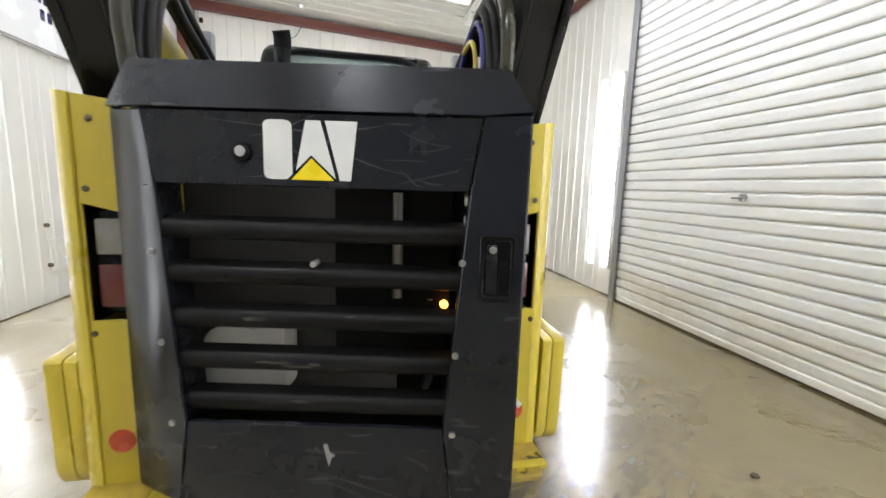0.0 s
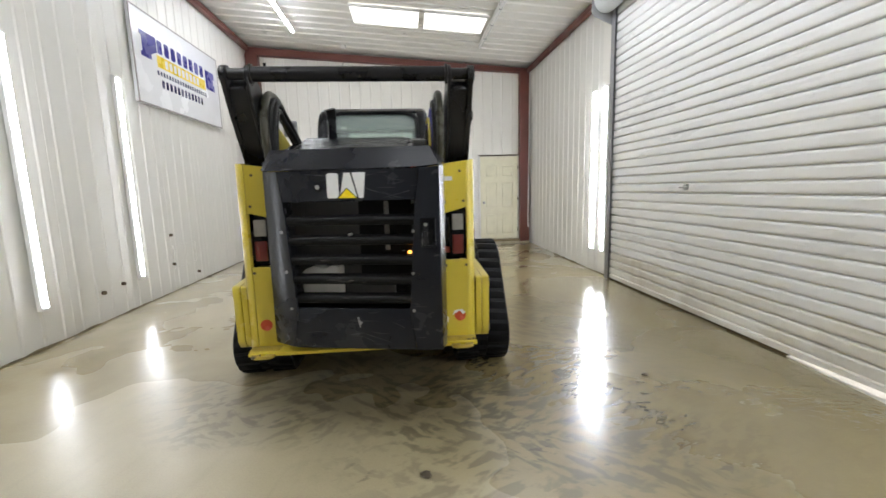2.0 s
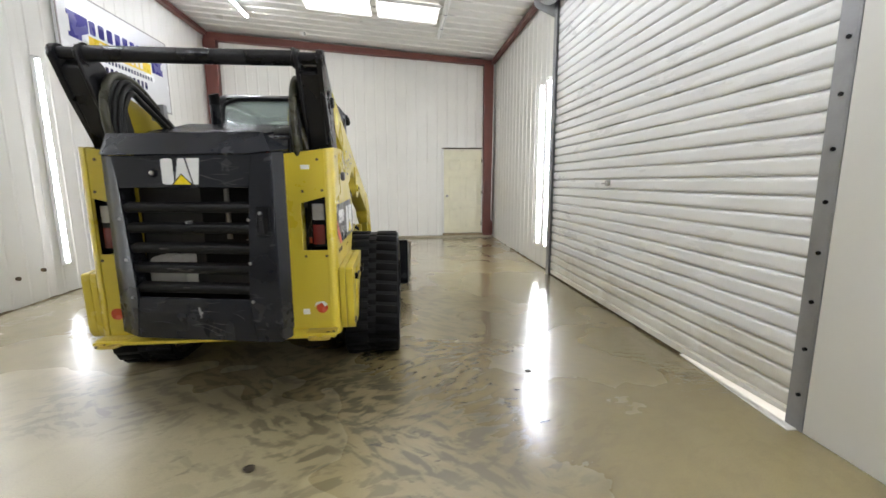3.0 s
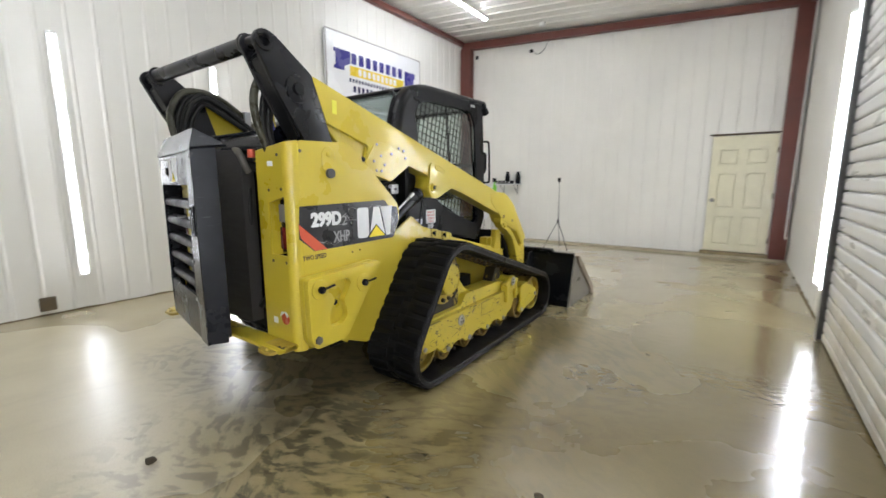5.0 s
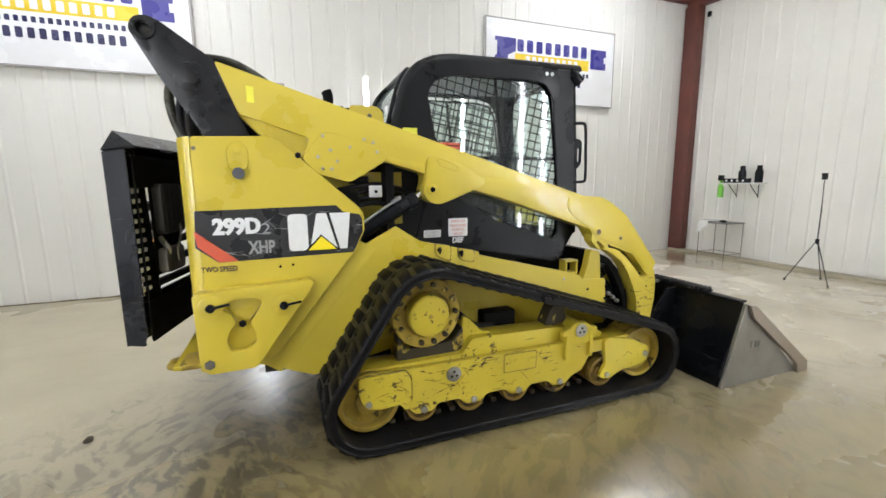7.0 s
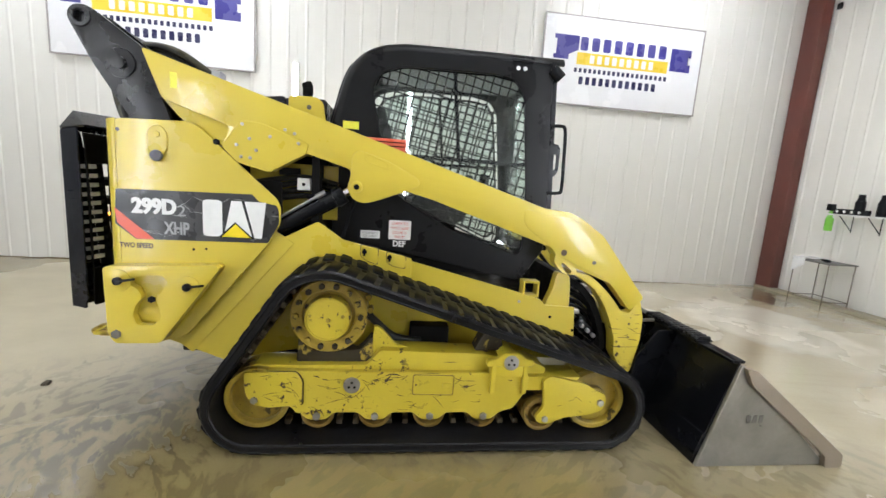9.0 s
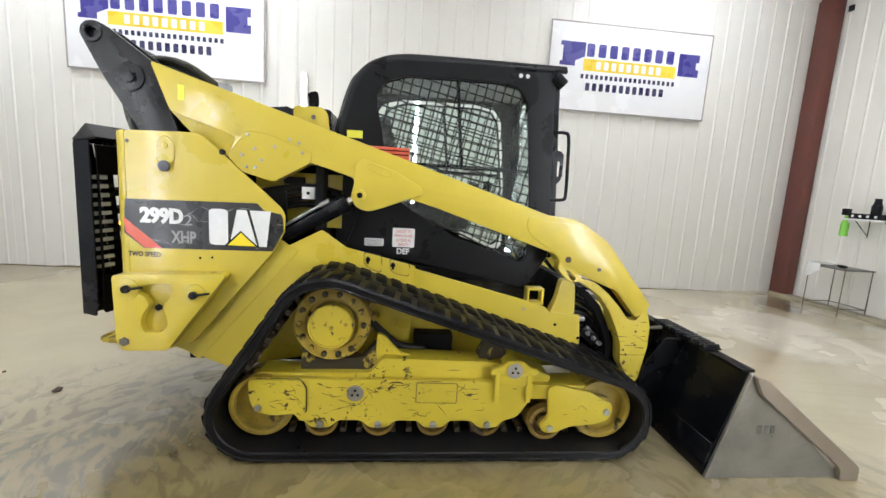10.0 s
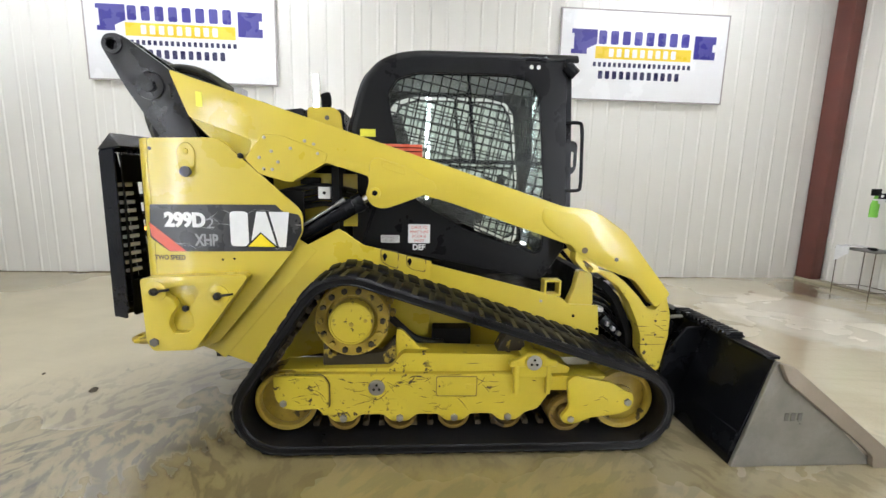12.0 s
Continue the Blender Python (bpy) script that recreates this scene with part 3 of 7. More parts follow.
for lp in leaf_loops[1:]:
    (x0, z0), (x1, z1) = lp[0], lp[2]
    part("door_panel", plate([[(x0 + 0.02, z0 + 0.02), (x1 - 0.02, z0 + 0.02), (x1 - 0.02, z1 - 0.02), (x0 + 0.02, z1 - 0.02)]], lambda u, v, d: (u, 8.867 + d, v), 0.012, 0.006), M_DOOR, door)
part("backing", box(DX0 + 0.01, DX1 - 0.01, 8.883, 8.90, DZ0, DZ1 - 0.01, 0), M_DOOR, door)
part("door_frame", box(DX0 - 0.05, DX0 - 0.006, 8.85, 8.90, 0.067, DZ1 + 0.04, 0.003), M_WALL, door)
part("door_frame", box(DX1 + 0.006, DX1 + 0.04, 8.85, 8.90, 0.067, DZ1 + 0.04, 0.003), M_WALL, door)
part("door_head", box(DX0 - 0.05, DX1 + 0.04, 8.85, 8.90, DZ1 + 0.006, DZ1 + 0.036, 0.003), M_BROWN, door, "dark weathered door head")
k = cyl((DX0 + 0.07, 8.86, 1.02), (DX0 + 0.07, 8.82, 1.02), 0.014)
b2 = bmesh.new()
bmesh.ops.create_uvsphere(b2, u_segments=16, v_segments=10, radius=0.032, matrix=Matrix.Translation((DX0 + 0.07, 8.80, 1.02)))
part("door_knob", join(k, b2), M_STEEL, door, "round steel knob")
for z in (0.35, 1.1, 1.85):
    part("hinge", cyl((DX1 + 0.004, 8.852, z - 0.05), (DX1 + 0.004, 8.852, z + 0.05), 0.009, 10), M_BROWN, door)
part("threshold", box(DX0 - 0.04, DX1 + 0.04, 8.74, 8.88, 0.067, 0.120, 0.008), surface("threshold_concrete", (0.26, 0.20, 0.11), 0.7, 0, 0.3, 8, 60, 0.2), door, "muddy threshold")

structure("trim_door", box(3.268, XR + 0.014, 0.30, 0.712, 0.0, roof(XR) - 0.03, 0.003), M_WALL, "white trim board beside the rolling door's guide", "trim")

# rolling door: interlocked slats between guides, under a barrel
roll = thing("door_2", "closed white rolling steel door with stained slats", "rolling door", at=(CURT, 2.7, 0))
roll["kind"] = "structure"
PITCH = 0.1077


def slat_mesh(paint):
    sec = [(0.006, 0.0), (-0.013, 0.0015), (-0.0195, 0.006), (-0.0222, 0.018), (-0.0226, 0.034), (-0.0214, 0.050), (-0.0226, 0.066), (-0.0222, 0.080),
           (-0.0195, 0.0915), (-0.013, 0.096), (0.006, 0.0975), (0.010, 0.1074), (0.018, 0.1074), (0.018, 0.0)]
    b = bmesh.new()
    A = [b.verts.new((x, DOOR_Y0 - 0.02, z)) for x, z in sec]
    B = [b.verts.new((x, DOOR_Y1 + 0.02, z)) for x, z in sec]
    for i in range(len(sec)):
        j = (i + 1) % len(sec)
        b.faces.new((A[i], A[j], B[j], B[i]))
    b.faces.new(A)
    b.faces.new(B)
    return finish(b, "slat", paint, 50)


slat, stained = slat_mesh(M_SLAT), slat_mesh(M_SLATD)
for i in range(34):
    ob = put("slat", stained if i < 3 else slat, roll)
    ob.matrix_parent_inverse = roll.matrix_basis.inverted()
    ob.matrix_basis = Matrix.Translation((CURT + 0.02, 0, 0.0842 + i * PITCH))
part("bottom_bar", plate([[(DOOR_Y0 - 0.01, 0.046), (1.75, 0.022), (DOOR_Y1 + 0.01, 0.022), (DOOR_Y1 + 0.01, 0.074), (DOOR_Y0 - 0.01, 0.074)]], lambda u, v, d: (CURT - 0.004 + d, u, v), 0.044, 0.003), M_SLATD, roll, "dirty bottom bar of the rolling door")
# pale strip over the wet floor, standing in for sun spilling under the bar
structure("sill", plate([[(3.205, DOOR_Y0 - 0.06), (3.282, 1.75), (XR + 0.2, 1.75), (XR + 0.2, DOOR_Y0 - 0.06)]], lambda u, v, d: (u, v, -0.01 + d), 0.014, 0.002), surface("sun_spill_pale", (0.62, 0.60, 0.55), 0.9), "pale strip under the lifted edge of the rolling door, painted as spilled sunlight", "sill")
part("door_seal", box(CURT + 0.005, CURT + 0.03, 1.75, DOOR_Y1 + 0.01, 0.0, 0.021, 0), M_BROWN, roll, "worn rubber door seal")
g = box(CURT - 0.020, XR + 0.06, DOOR_Y0 - 0.085, DOOR_Y0 - 0.075, 0, DOOR_TOP, 0.001)
g = box(CURT - 0.020, CURT - 0.012, DOOR_Y0 - 0.074, DOOR_Y0 + 0.015, 0, DOOR_TOP, 0.001, bm=g)
g = box(CURT + 0.045, CURT + 0.055, DOOR_Y0 - 0.13, DOOR_Y0 + 0.015, 0, DOOR_TOP, 0.001, bm=g)
part("guide", g, M_GALV, roll, "grey steel door guide")
for i in range(14):
    z = 0.2 + i * 0.26
    part("bolt", cyl((CURT - 0.020, DOOR_Y0 - 0.045, z), (CURT - 0.032, DOOR_Y0 - 0.045, z), 0.011, 6), M_BLK, roll)
g = box(CURT - 0.045, XR + 0.06, DOOR_Y1 + 0.075, DOOR_Y1 + 0.085, 0, DOOR_TOP, 0.001)
g = box(CURT - 0.045, CURT - 0.037, DOOR_Y1 - 0.015, DOOR_Y1 + 0.074, 0, DOOR_TOP, 0.001, bm=g)
g = box(CURT + 0.045, CURT + 0.055, DOOR_Y1 - 0.015, DOOR_Y1 + 0.2, 0, DOOR_TOP, 0.001, bm=g)
part("guide", g, M_GALV, roll, "grey steel door guide")
part("barrel", cyl((3.13, DOOR_Y0 - 0.05, 3.84), (3.13, DOOR_Y1 + 0.05, 3.84), 0.165, 28, 0.005), M_HOODW, roll, "grey-white curtain rolled on its barrel")
for y in (DOOR_Y0 - 0.09, DOOR_Y1 + 0.07):
    part("end_bracket", plate([rounded([(2.95, 3.66), (3.325, 3.5), (3.325, 4.0), (3.0, 4.0), (2.95, 3.9)], 0.05)], lambda u, v, d: (u, y + d, v), 0.016, 0.002), M_GALV, roll)
h = box(CURT - 0.045, CURT - 0.012, 2.99, 3.03, 1.30, 1.36, 0.004)
h = cyl((CURT - 0.04, 2.96, 1.33), (CURT - 0.04, 3.10, 1.325), 0.009, 10, bm=h)
part("latch", h, M_STEEL, roll, "small steel slide latch")


# ---- lamps of the hall ----
def tube_lamp(group, a, bnd, out, mat=M_TUBE, label="lit white LED tube fixed to the ribbed wall"):
    """A bare tube from a to bnd; out is the way off its support."""
    a, bnd, out = Vector(a), Vector(bnd), Vector(out)
    mid = (a + bnd) / 2
    t = thing("tube_lamp", label, "lamp", group, at=mid - out * 0.03)
    d = (bnd - a).normalized()
    wide = d.cross(out)
    tb = bmesh.new()
    ends = [[tb.verts.new(e + (out * math.cos(radians(k)) + wide * math.sin(radians(k))) * 0.023) for k in range(-100, 101, 20)] for e in (a + d * 0.02, bnd - d * 0.02)]
    for i in range(len(ends[0])):
        j = (i + 1) % len(ends[0])
        tb.faces.new((ends[0][i], ends[0][j], ends[1][j], ends[1][i]))
    tb.faces.new(ends[0])
    tb.faces.new(list(reversed(ends[1])))
    part("tube", tb, mat, t)
    for e, s in ((a, 1), (bnd, -1)):
        c = cyl(e, e + d * 0.03 * s, 0.027, 16, 0.003)
        part("end_cap", cyl(e + d * 0.015 * s, e + d * 0.015 * s - out * 0.032, 0.008, 8, bm=c), M_WHITE, t)
    wide = wide * 0.042
    bt = bmesh.new()
    for e in (a, bnd):
        for k in (wide, -wide):
            for h in (0.045, 0.0042):
                bt.verts.new(e + k - out * h)
    bmesh.ops.convex_hull(bt, input=bt.verts)
    part("batten", bt, M_WHITE, t)
    return t


for y in (1.37, 2.90, 4.34):
    tube_lamp("wall tubes", (XL + 0.045, y, 0.36), (XL + 0.045, y, 2.80), (1, 0, 0), M_TUBEW)
for y in (5.26, 4.90, 0.12, -0.24, -1.5, -1.86):
    tube_lamp("wall tubes", (XR - 0.045, y, 0.36), (XR - 0.045, y, 2.80), (-1, 0, 0), M_TUBEN if y > 4 else M_TUBE)
# only the tube at 5.15 is seen; the other two are added light
for y in (5.15, -1.0, -4.2):
    x = -1.70
    tube_lamp("ceiling tubes", (x, y, roof(x) - 0.02), (x, y + 2.44, roof(x) - 0.02), (0, 0, -1), M_TUBEC, "lit white LED tube under the ceiling")
# both unseen, added to brighten the hall from above
for y in (2.2, -1.6):
    x = 1.93
    tube_lamp("ceiling tubes", (x, y, roof(x) - 0.02), (x, y + 2.44, roof(x) - 0.02), (0, 0, -1), M_TUBEC, "lit white LED tube under the ceiling")
t = tube_lamp("ceiling tubes", (1.93, 5.1, roof(1.93) - 0.04), (1.93, 7.54, roof(1.93) - 0.04), (0, 0, -1), M_WHITE, "unlit strip lamp under the ceiling")
for y in (5.7, 6.35, 7.0):
    part("clamp", box(1.905, 1.955, y, y + 0.025, roof(1.93) - 0.065, roof(1.93) + 0.02, 0.003), M_GALV, t)
for x0, x1 in ((-0.48, 0.69), (0.76, 1.84)):
    t = thing("ceiling_panel_lamp", "flat glowing light panel set under the ceiling", "lamp", "ceiling panels", at=((x0 + x1) / 2, 6.55, roof(0.5)))
    loops = [[(x0, 6.2), (x1, 6.2), (x1, 6.94), (x0, 6.94)], [(x0 + 0.02, 6.22), (x1 - 0.02, 6.22), (x1 - 0.02, 6.92), (x0 + 0.02, 6.92)]]
    part("frame", plate(loops, lambda u, v, d: (u, v, roof(u) + 0.035 - d), 0.05, 0.002), M_WHITE, t)
    part("diffuser", plate([loops[1]], lambda u, v, d: (u, v, roof(u) + 0.02 - d), 0.012, 0), M_PANEL, t)
t = thing("smoke_detector", "round white smoke detector on the ceiling", "detector", at=(-0.85, 8.3, roof(-0.85)))
part("body", cyl((-0.85, 8.3, roof(-0.85) + 0.03), (-0.85, 8.3, roof(-0.85) - 0.035), 0.06, 20, 0.008), M_WHITE, t)


# ---- signs ----
def blocks(parent, name, mat, y0, z0, width, height, count, x, gap=0.22, tall=()):
    """A row of plain bars that stands for writing."""
    w = width / count
    for i in range(count):
        if i in tall:
            continue
        bb = plate([rounded([(y0 + i * w, z0), (y0 + (i + 1 - gap) * w, z0), (y0 + (i + 1 - gap) * w, z0 + height), (y0 + i * w, z0 + height)], height * 0.12, 2)],
                   lambda u, v, d: (x + d, u, v), 0.0025, 0)
        part(name, bb, mat, parent)


def sign(y0, y1, z0, z1):
    s = thing("wall_sign", "white sign with blue and yellow bars on the ribbed wall", "sign", "wall signs", at=(XL + 0.03, (y0 + y1) / 2, z0))
    x = XL + 0.055
    part("board", box(XL + 0.008, x, y0, y1, z0, z1, 0.004), M_SIGN, s)
    fr = [[(y0 - 0.008, z0 - 0.008), (y1 + 0.008, z0 - 0.008), (y1 + 0.008, z1 + 0.008), (y0 - 0.008, z1 + 0.008)],
          [(y0 + 0.012, z0 + 0.012), (y1 - 0.012, z0 + 0.012), (y1 - 0.012, z1 - 0.012), (y0 + 0.012, z1 - 0.012)]]
    part("trim", plate(fr, lambda u, v, d: (x - 0.006 + d, u, v), 0.010, 0.001), M_SIGNF, s, "grey sign trim")
    L, H = y1 - y0, z1 - z0
    P = lambda u, v: (y0 + u * L, z0 + v * H)
    x += 0.0005
    # tall bars at both ends of the name
    for u0, u1, v0, v1 in ((0.065, 0.215, 0.51, 0.78), (0.80, 0.93, 0.50, 0.76)):
        a, c = P(u0, v0), P(u1, v1)
        w = c[0] - a[0]
        h = c[1] - a[1]
        pts = [(a[0], a[1]), (a[0] + w * 0.62, a[1]), (a[0] + w * 0.62, a[1] + h * 0.22), (c[0], a[1] + h * 0.42), (c[0], c[1]), (a[0], c[1]), (a[0], a[1] + h * 0.82),
               (a[0] + w * 0.10, a[1] + h * 0.82), (a[0] + w * 0.10, a[1] + h * 0.18), (a[0], a[1] + h * 0.18)]
        if u0 > 0.5:
            pts = [(a[0], a[1]), (c[0], a[1]), (c[0], a[1] + h * 0.34), (c[0] - w * 0.14, a[1] + h * 0.34), (c[0] - w * 0.14, c[1] - h * 0.34),
                   (c[0], c[1] - h * 0.34), (c[0], c[1]), (a[0], c[1])]
        part("tall_bar", plate([pts], lambda u, v, d: (x + d, u, v), 0.0025, 0), M_BLUE, s)
    a, c = P(0.225, 0.625), P(0.79, 0.775)
    blocks(s, "bar", M_BLUE, a[0], a[1], c[0] - a[0], c[1] - a[1], 8, x, 0.34)
    a, c = P(0.21, 0.465), P(0.785, 0.60)
    part("band", plate([[(a[0], a[1]), (c[0], a[1]), (c[0], c[1]), (a[0], c[1])]], lambda u, v, d: (x + d, u, v), 0.002, 0), M_GOLD, s, "yellow band")
    a, c = P(0.29, 0.487), P(0.71, 0.578)
    blocks(s, "bar", M_SIGN, a[0], a[1], c[0] - a[0], c[1] - a[1], 9, x + 0.002, 0.4)
    a, c = P(0.20, 0.375), P(0.80, 0.425)
    blocks(s, "bar", M_NAVY, a[0], a[1], c[0] - a[0], c[1] - a[1], 20, x, 0.42)
    a, c = P(0.235, 0.24), P(0.74, 0.33)
    blocks(s, "bar", M_NAVY, a[0], a[1], c[0] - a[0], c[1] - a[1], 12, x, 0.40)
    return s


sign(-1.545, 0.866, 2.61, 3.80)
sign(4.71, 7.12, 2.59, 3.78)

# ---- things by the end wall ----
t = thing("light_stand", "thin black tripod stand on the wet floor", "tripod", at=(-0.30, 8.12, ground_z(8.12)))
part("pole", cyl((-0.30, 8.12, 0.52), (-0.30, 8.12, 1.0), 0.007, 10, bm=cyl((-0.30, 8.12, 1.0), (-0.31, 8.12, 1.36), 0.0045, 8)), M_BLK, t)
part("collar", cyl((-0.30, 8.12, 0.53), (-0.30, 8.12, 0.59), 0.022, 12, 0.004), M_BLK, t)
part("mount", box(-0.335, -0.285, 8.10, 8.14, 1.34, 1.42, 0.006), M_BLK, t)
for a in (100, 215, 330):
    dx, dy = 0.28 * math.cos(radians(a)), 0.28 * math.sin(radians(a))
    leg = part("leg", cyl((-0.30 + dx * 0.05, 8.12 + dy * 0.05, 0.55), (-0.30 + dx, 8.12 + dy, ground_z(8.12 + dy) + 0.012), 0.006, 8), M_BLK, t)
    part("rubber_foot", cyl((-0.30 + dx, 8.12 + dy, ground_z(8.12 + dy)), (-0.30 + dx, 8.12 + dy, 0.045), 0.013, 8), M_RUB, leg)

tx0, tx1, ty0, ty1 = -2.17, -1.70, 8.42, 8.82
t = thing("wire_table", "thin black metal folding table by the end wall", "table", at=((tx0 + tx1) / 2, 8.65, ground_z(8.65)))
part("tabletop", box(tx0 - 0.02, tx1 + 0.02, ty0 - 0.02, ty1 + 0.02, 0.635, 0.65, 0.003), surface("table_grey", (0.16, 0.15, 0.14), 0.4), t)
for x in (tx0, tx1):
    for y in (ty0, ty1):
        part("leg", cyl((x, y, ground_z(y)), (x, y, 0.634), 0.0055, 8), M_BROWN, t)
r = bmesh.new()
for p, q in (((tx0, ty0), (tx1, ty0)), ((tx1, ty0), (tx1, ty1)), ((tx1, ty1), (tx0, ty1)), ((tx0, ty1), (tx0, ty0))):
    r = cyl((*p, 0.13), (*q, 0.13), 0.005, 8, bm=r)
part("stretcher", r, M_BROWN, t)
tw = bmesh.new()
bmesh.ops.create_grid(tw, x_segments=14, y_segments=10, size=0.5)
for v in tw.verts:
    u, w = v.co.x, v.co.y
    v.co = (-2.08 + u * 0.17, 8.50 + w * 0.36, 0.672 + 0.018 * noise.noise((u * 5, w * 5, 1)))
    if v.co.y < 8.395:
        v.co.z -= (8.395 - v.co.y) * (1.9 - 1.6 * u)
        v.co.y = 8.39
r = bmesh.ops.extrude_face_region(tw, geom=list(tw.faces))
bmesh.ops.translate(tw, vec=(0, -0.010, 0.010), verts=[g for g in r["geom"] if isinstance(g, bmesh.types.BMVert)])
tagged(part("towel", tw, M_TOWEL), "crumpled white towel hanging off the black table", "towel")
b = bmesh.new()
bmesh.ops.create_uvsphere(b, u_segments=14, v_segments=8, radius=0.5, matrix=Matrix.Translation((-1.83, 8.53, 0.672)) @ Matrix.Diagonal((0.11, 0.07, 0.044, 1)))
tagged(part("brush", box(-1.90, -1.84, 8.52, 8.54, 0.664, 0.690, 0.005, bm=b), M_BLK), "small black brush on the table", "brush")

t = thing("wall_shelf", "white wall shelf on thin brackets", "shelf", at=(-1.72, 8.78, 1.28))
part("board", box(-2.02, -1.44, 8.62, 8.878, 1.28, 1.302, 0.003), M_WHITE, t)
for x in (-1.90, -1.56):
    br = cyl((x, 8.66, 1.278), (x, 8.875, 1.08), 0.006, 8)
    part("bracket", cyl((x, 8.875, 1.06), (x, 8.875, 1.278), 0.006, 8, bm=br), M_BLK, t)
bottle_group = "bottles on the shelf"


def bottle(x, y, z, h, r, mat, label):
    o = thing("bottle", label, "bottle", bottle_group, at=(x, y, z))
    bb = cyl((x, y, z), (x, y, z + h * 0.66), r, 18, 0.008)
    part("body", cyl((x, y, z + h * 0.62), (x, y, z + h * 0.82), r * 0.95, 18, 0, r * 0.68, bm=bb), mat, o)
    part("cap", cyl((x, y, z + h * 0.81), (x, y, z + h), r * 0.66, 14, 0.006), M_BLK, o)
    return o


bottle(-1.76, 8.76, 1.302, 0.27, 0.055, M_BLK, "black plastic bottle on the white shelf")
bottle(-1.50, 8.76, 1.302, 0.27, 0.055, M_BLK, "black plastic bottle on the white shelf")
t = thing("strip_box", "low black box with a row of round white dots", "box", at=(-1.8, 8.66, 1.302))
part("body", box(-1.98, -1.57, 8.64, 8.70, 1.302, 1.372, 0.005), M_BLK, t)
for i in range(4):
    part("dot", cyl((-1.93 + i * 0.09, 8.64, 1.338), (-1.93 + i * 0.09, 8.634, 1.338), 0.017, 14), M_WHITE, t)
t = thing("spray_bottle", "green spray bottle with a black trigger hung on the shelf", "spray bottle", at=(-2.07, 8.72, 1.06))
part("body", cyl((-2.07, 8.72, 1.06), (-2.07, 8.72, 1.24), 0.045, 16, 0.008, bm=cyl((-2.07, 8.72, 1.23), (-2.07, 8.72, 1.34), 0.043, 16, 0, 0.017)), M_GREEN, t)
part("trigger_head", box(-2.095, -2.045, 8.66, 8.76, 1.34, 1.43, 0.01), M_BLK, t)
part("hook", box(-2.03, -2.021, 8.71, 8.73, 1.24, 1.29, 0.0), M_WHITE, t)

t = thing("wall_camera", "small black camera with a cable on the end wall", "camera", at=(-1.27, 8.86, 4.08))
part("bracket", cyl((-1.27, 8.885, 4.10), (-1.27, 8.80, 4.09), 0.012, 10), M_WHITE, t)
part("body", cyl((-1.27, 8.80, 4.10), (-1.25, 8.70, 4.06), 0.035, 14, 0.006), M_BLK, t)
part("cable", sweep([(-1.27, 8.87, 4.10), (-1.18, 8.87, 4.03), (-1.05, 8.87, 4.08), (-0.97, 8.87, 4.2), (-0.90, 8.87, 4.33)], 0.005, 6), M_BLK, t)
part("cable", sweep([(-1.29, 8.87, 4.10), (-1.38, 8.87, 4.15), (-1.42, 8.87, 4.28), (-1.40, 8.87, 4.36)], 0.005, 6), M_WHITE, t)
tagged(part("sensor_box", box(-2.70, -2.64, 8.85, 8.884, 4.16, 4.24, 0.006), M_BLK), "tiny black sensor on the end wall", "sensor")
tagged(part("conduit", sweep([(3.02 + 0.28, 8.70, 4.0), (3.29, 8.70, 2.4), (3.27, 8.70, 0.6), (3.29, 8.70, 0.45)], 0.012, 8), M_WHITE), "thin white conduit on the red column", "conduit")
M_CLOD = surface("dark_mud_clod", (0.05, 0.037, 0.02), 0.8, 0, 0.3, 12, 60, 0.3)
for x, y, r in ((0.39, 0.72, 0.022), (2.02, 1.59, 0.018), (1.30, 0.35, 0.012), (0.15, 0.22, 0.010), (1.85, 0.30, 0.012)):
    b = bmesh.new()
    bmesh.ops.create_icosphere(b, subdivisions=2, radius=r)
    for v in b.verts:
        v.co = Vector((x + v.co.x * (1.3 + 0.5 * noise.noise(v.co * 60)), y + v.co.y * (1 + 0.6 * noise.noise(v.co * 45)), max(0.0, v.co.z * 0.6 + r * 0.3)))
    tagged(part("mud_clod", b, M_CLOD), "small dark clod of mud on the wet floor", "clod", "mud clods")
tagged(part("wall_outlet", box(XL + 0.001, XL + 0.03, 0.985, 1.115, 0.05, 0.19, 0.008), M_BROWN), "dark muddy outlet box low on the wall", "outlet")
for i, (y, z) in enumerate(((5.12, 0.82), (5.12, 0.40), (5.80, 0.16), (3.69, 0.33), (4.02, 0.36))):
    tagged(part("wall_stub", cyl((XL - 0.005, y, z), (XL + 0.03, y, z), 0.022, 10, 0.004), M_BROWN), "short rusty pipe stub in the wall", "pipe stub", "pipe stubs in the wall")
tagged(part("access_flap", plate([[(5.14, 0.33), (5.78, 0.33), (5.78, 0.66), (5.14, 0.66)], [(5.155, 0.345), (5.765, 0.345), (5.765, 0.645), (5.155, 0.645)]], lambda u, v, d: (XL + 0.001 + d, u, v), 0.014, 0.001), M_WALL), "outline of a closed white access flap in the wall", "flap")


# ---- the track loader ----
XC = 0.07                                        # its middle plane
loader = thing("track_loader", "yellow and black track loader with rear door ajar on wet concrete", "track loader", at=(XC, 2.9, 0))


def X(x, s):
    return XC + s * (x - XC)


def yz(loops, xa, xb, s=1, w=0.003, bm=None, seg=1):
    """A plate in the plane of the side, from xa to xb; s = -1 mirrors it."""
    if isinstance(loops[0], tuple):
        loops = [loops]
    a = X(xa, s)
    return plate(loops, lambda u, v, d: (a + d, u, v), X(xb, s) - a, w, bm, seg)


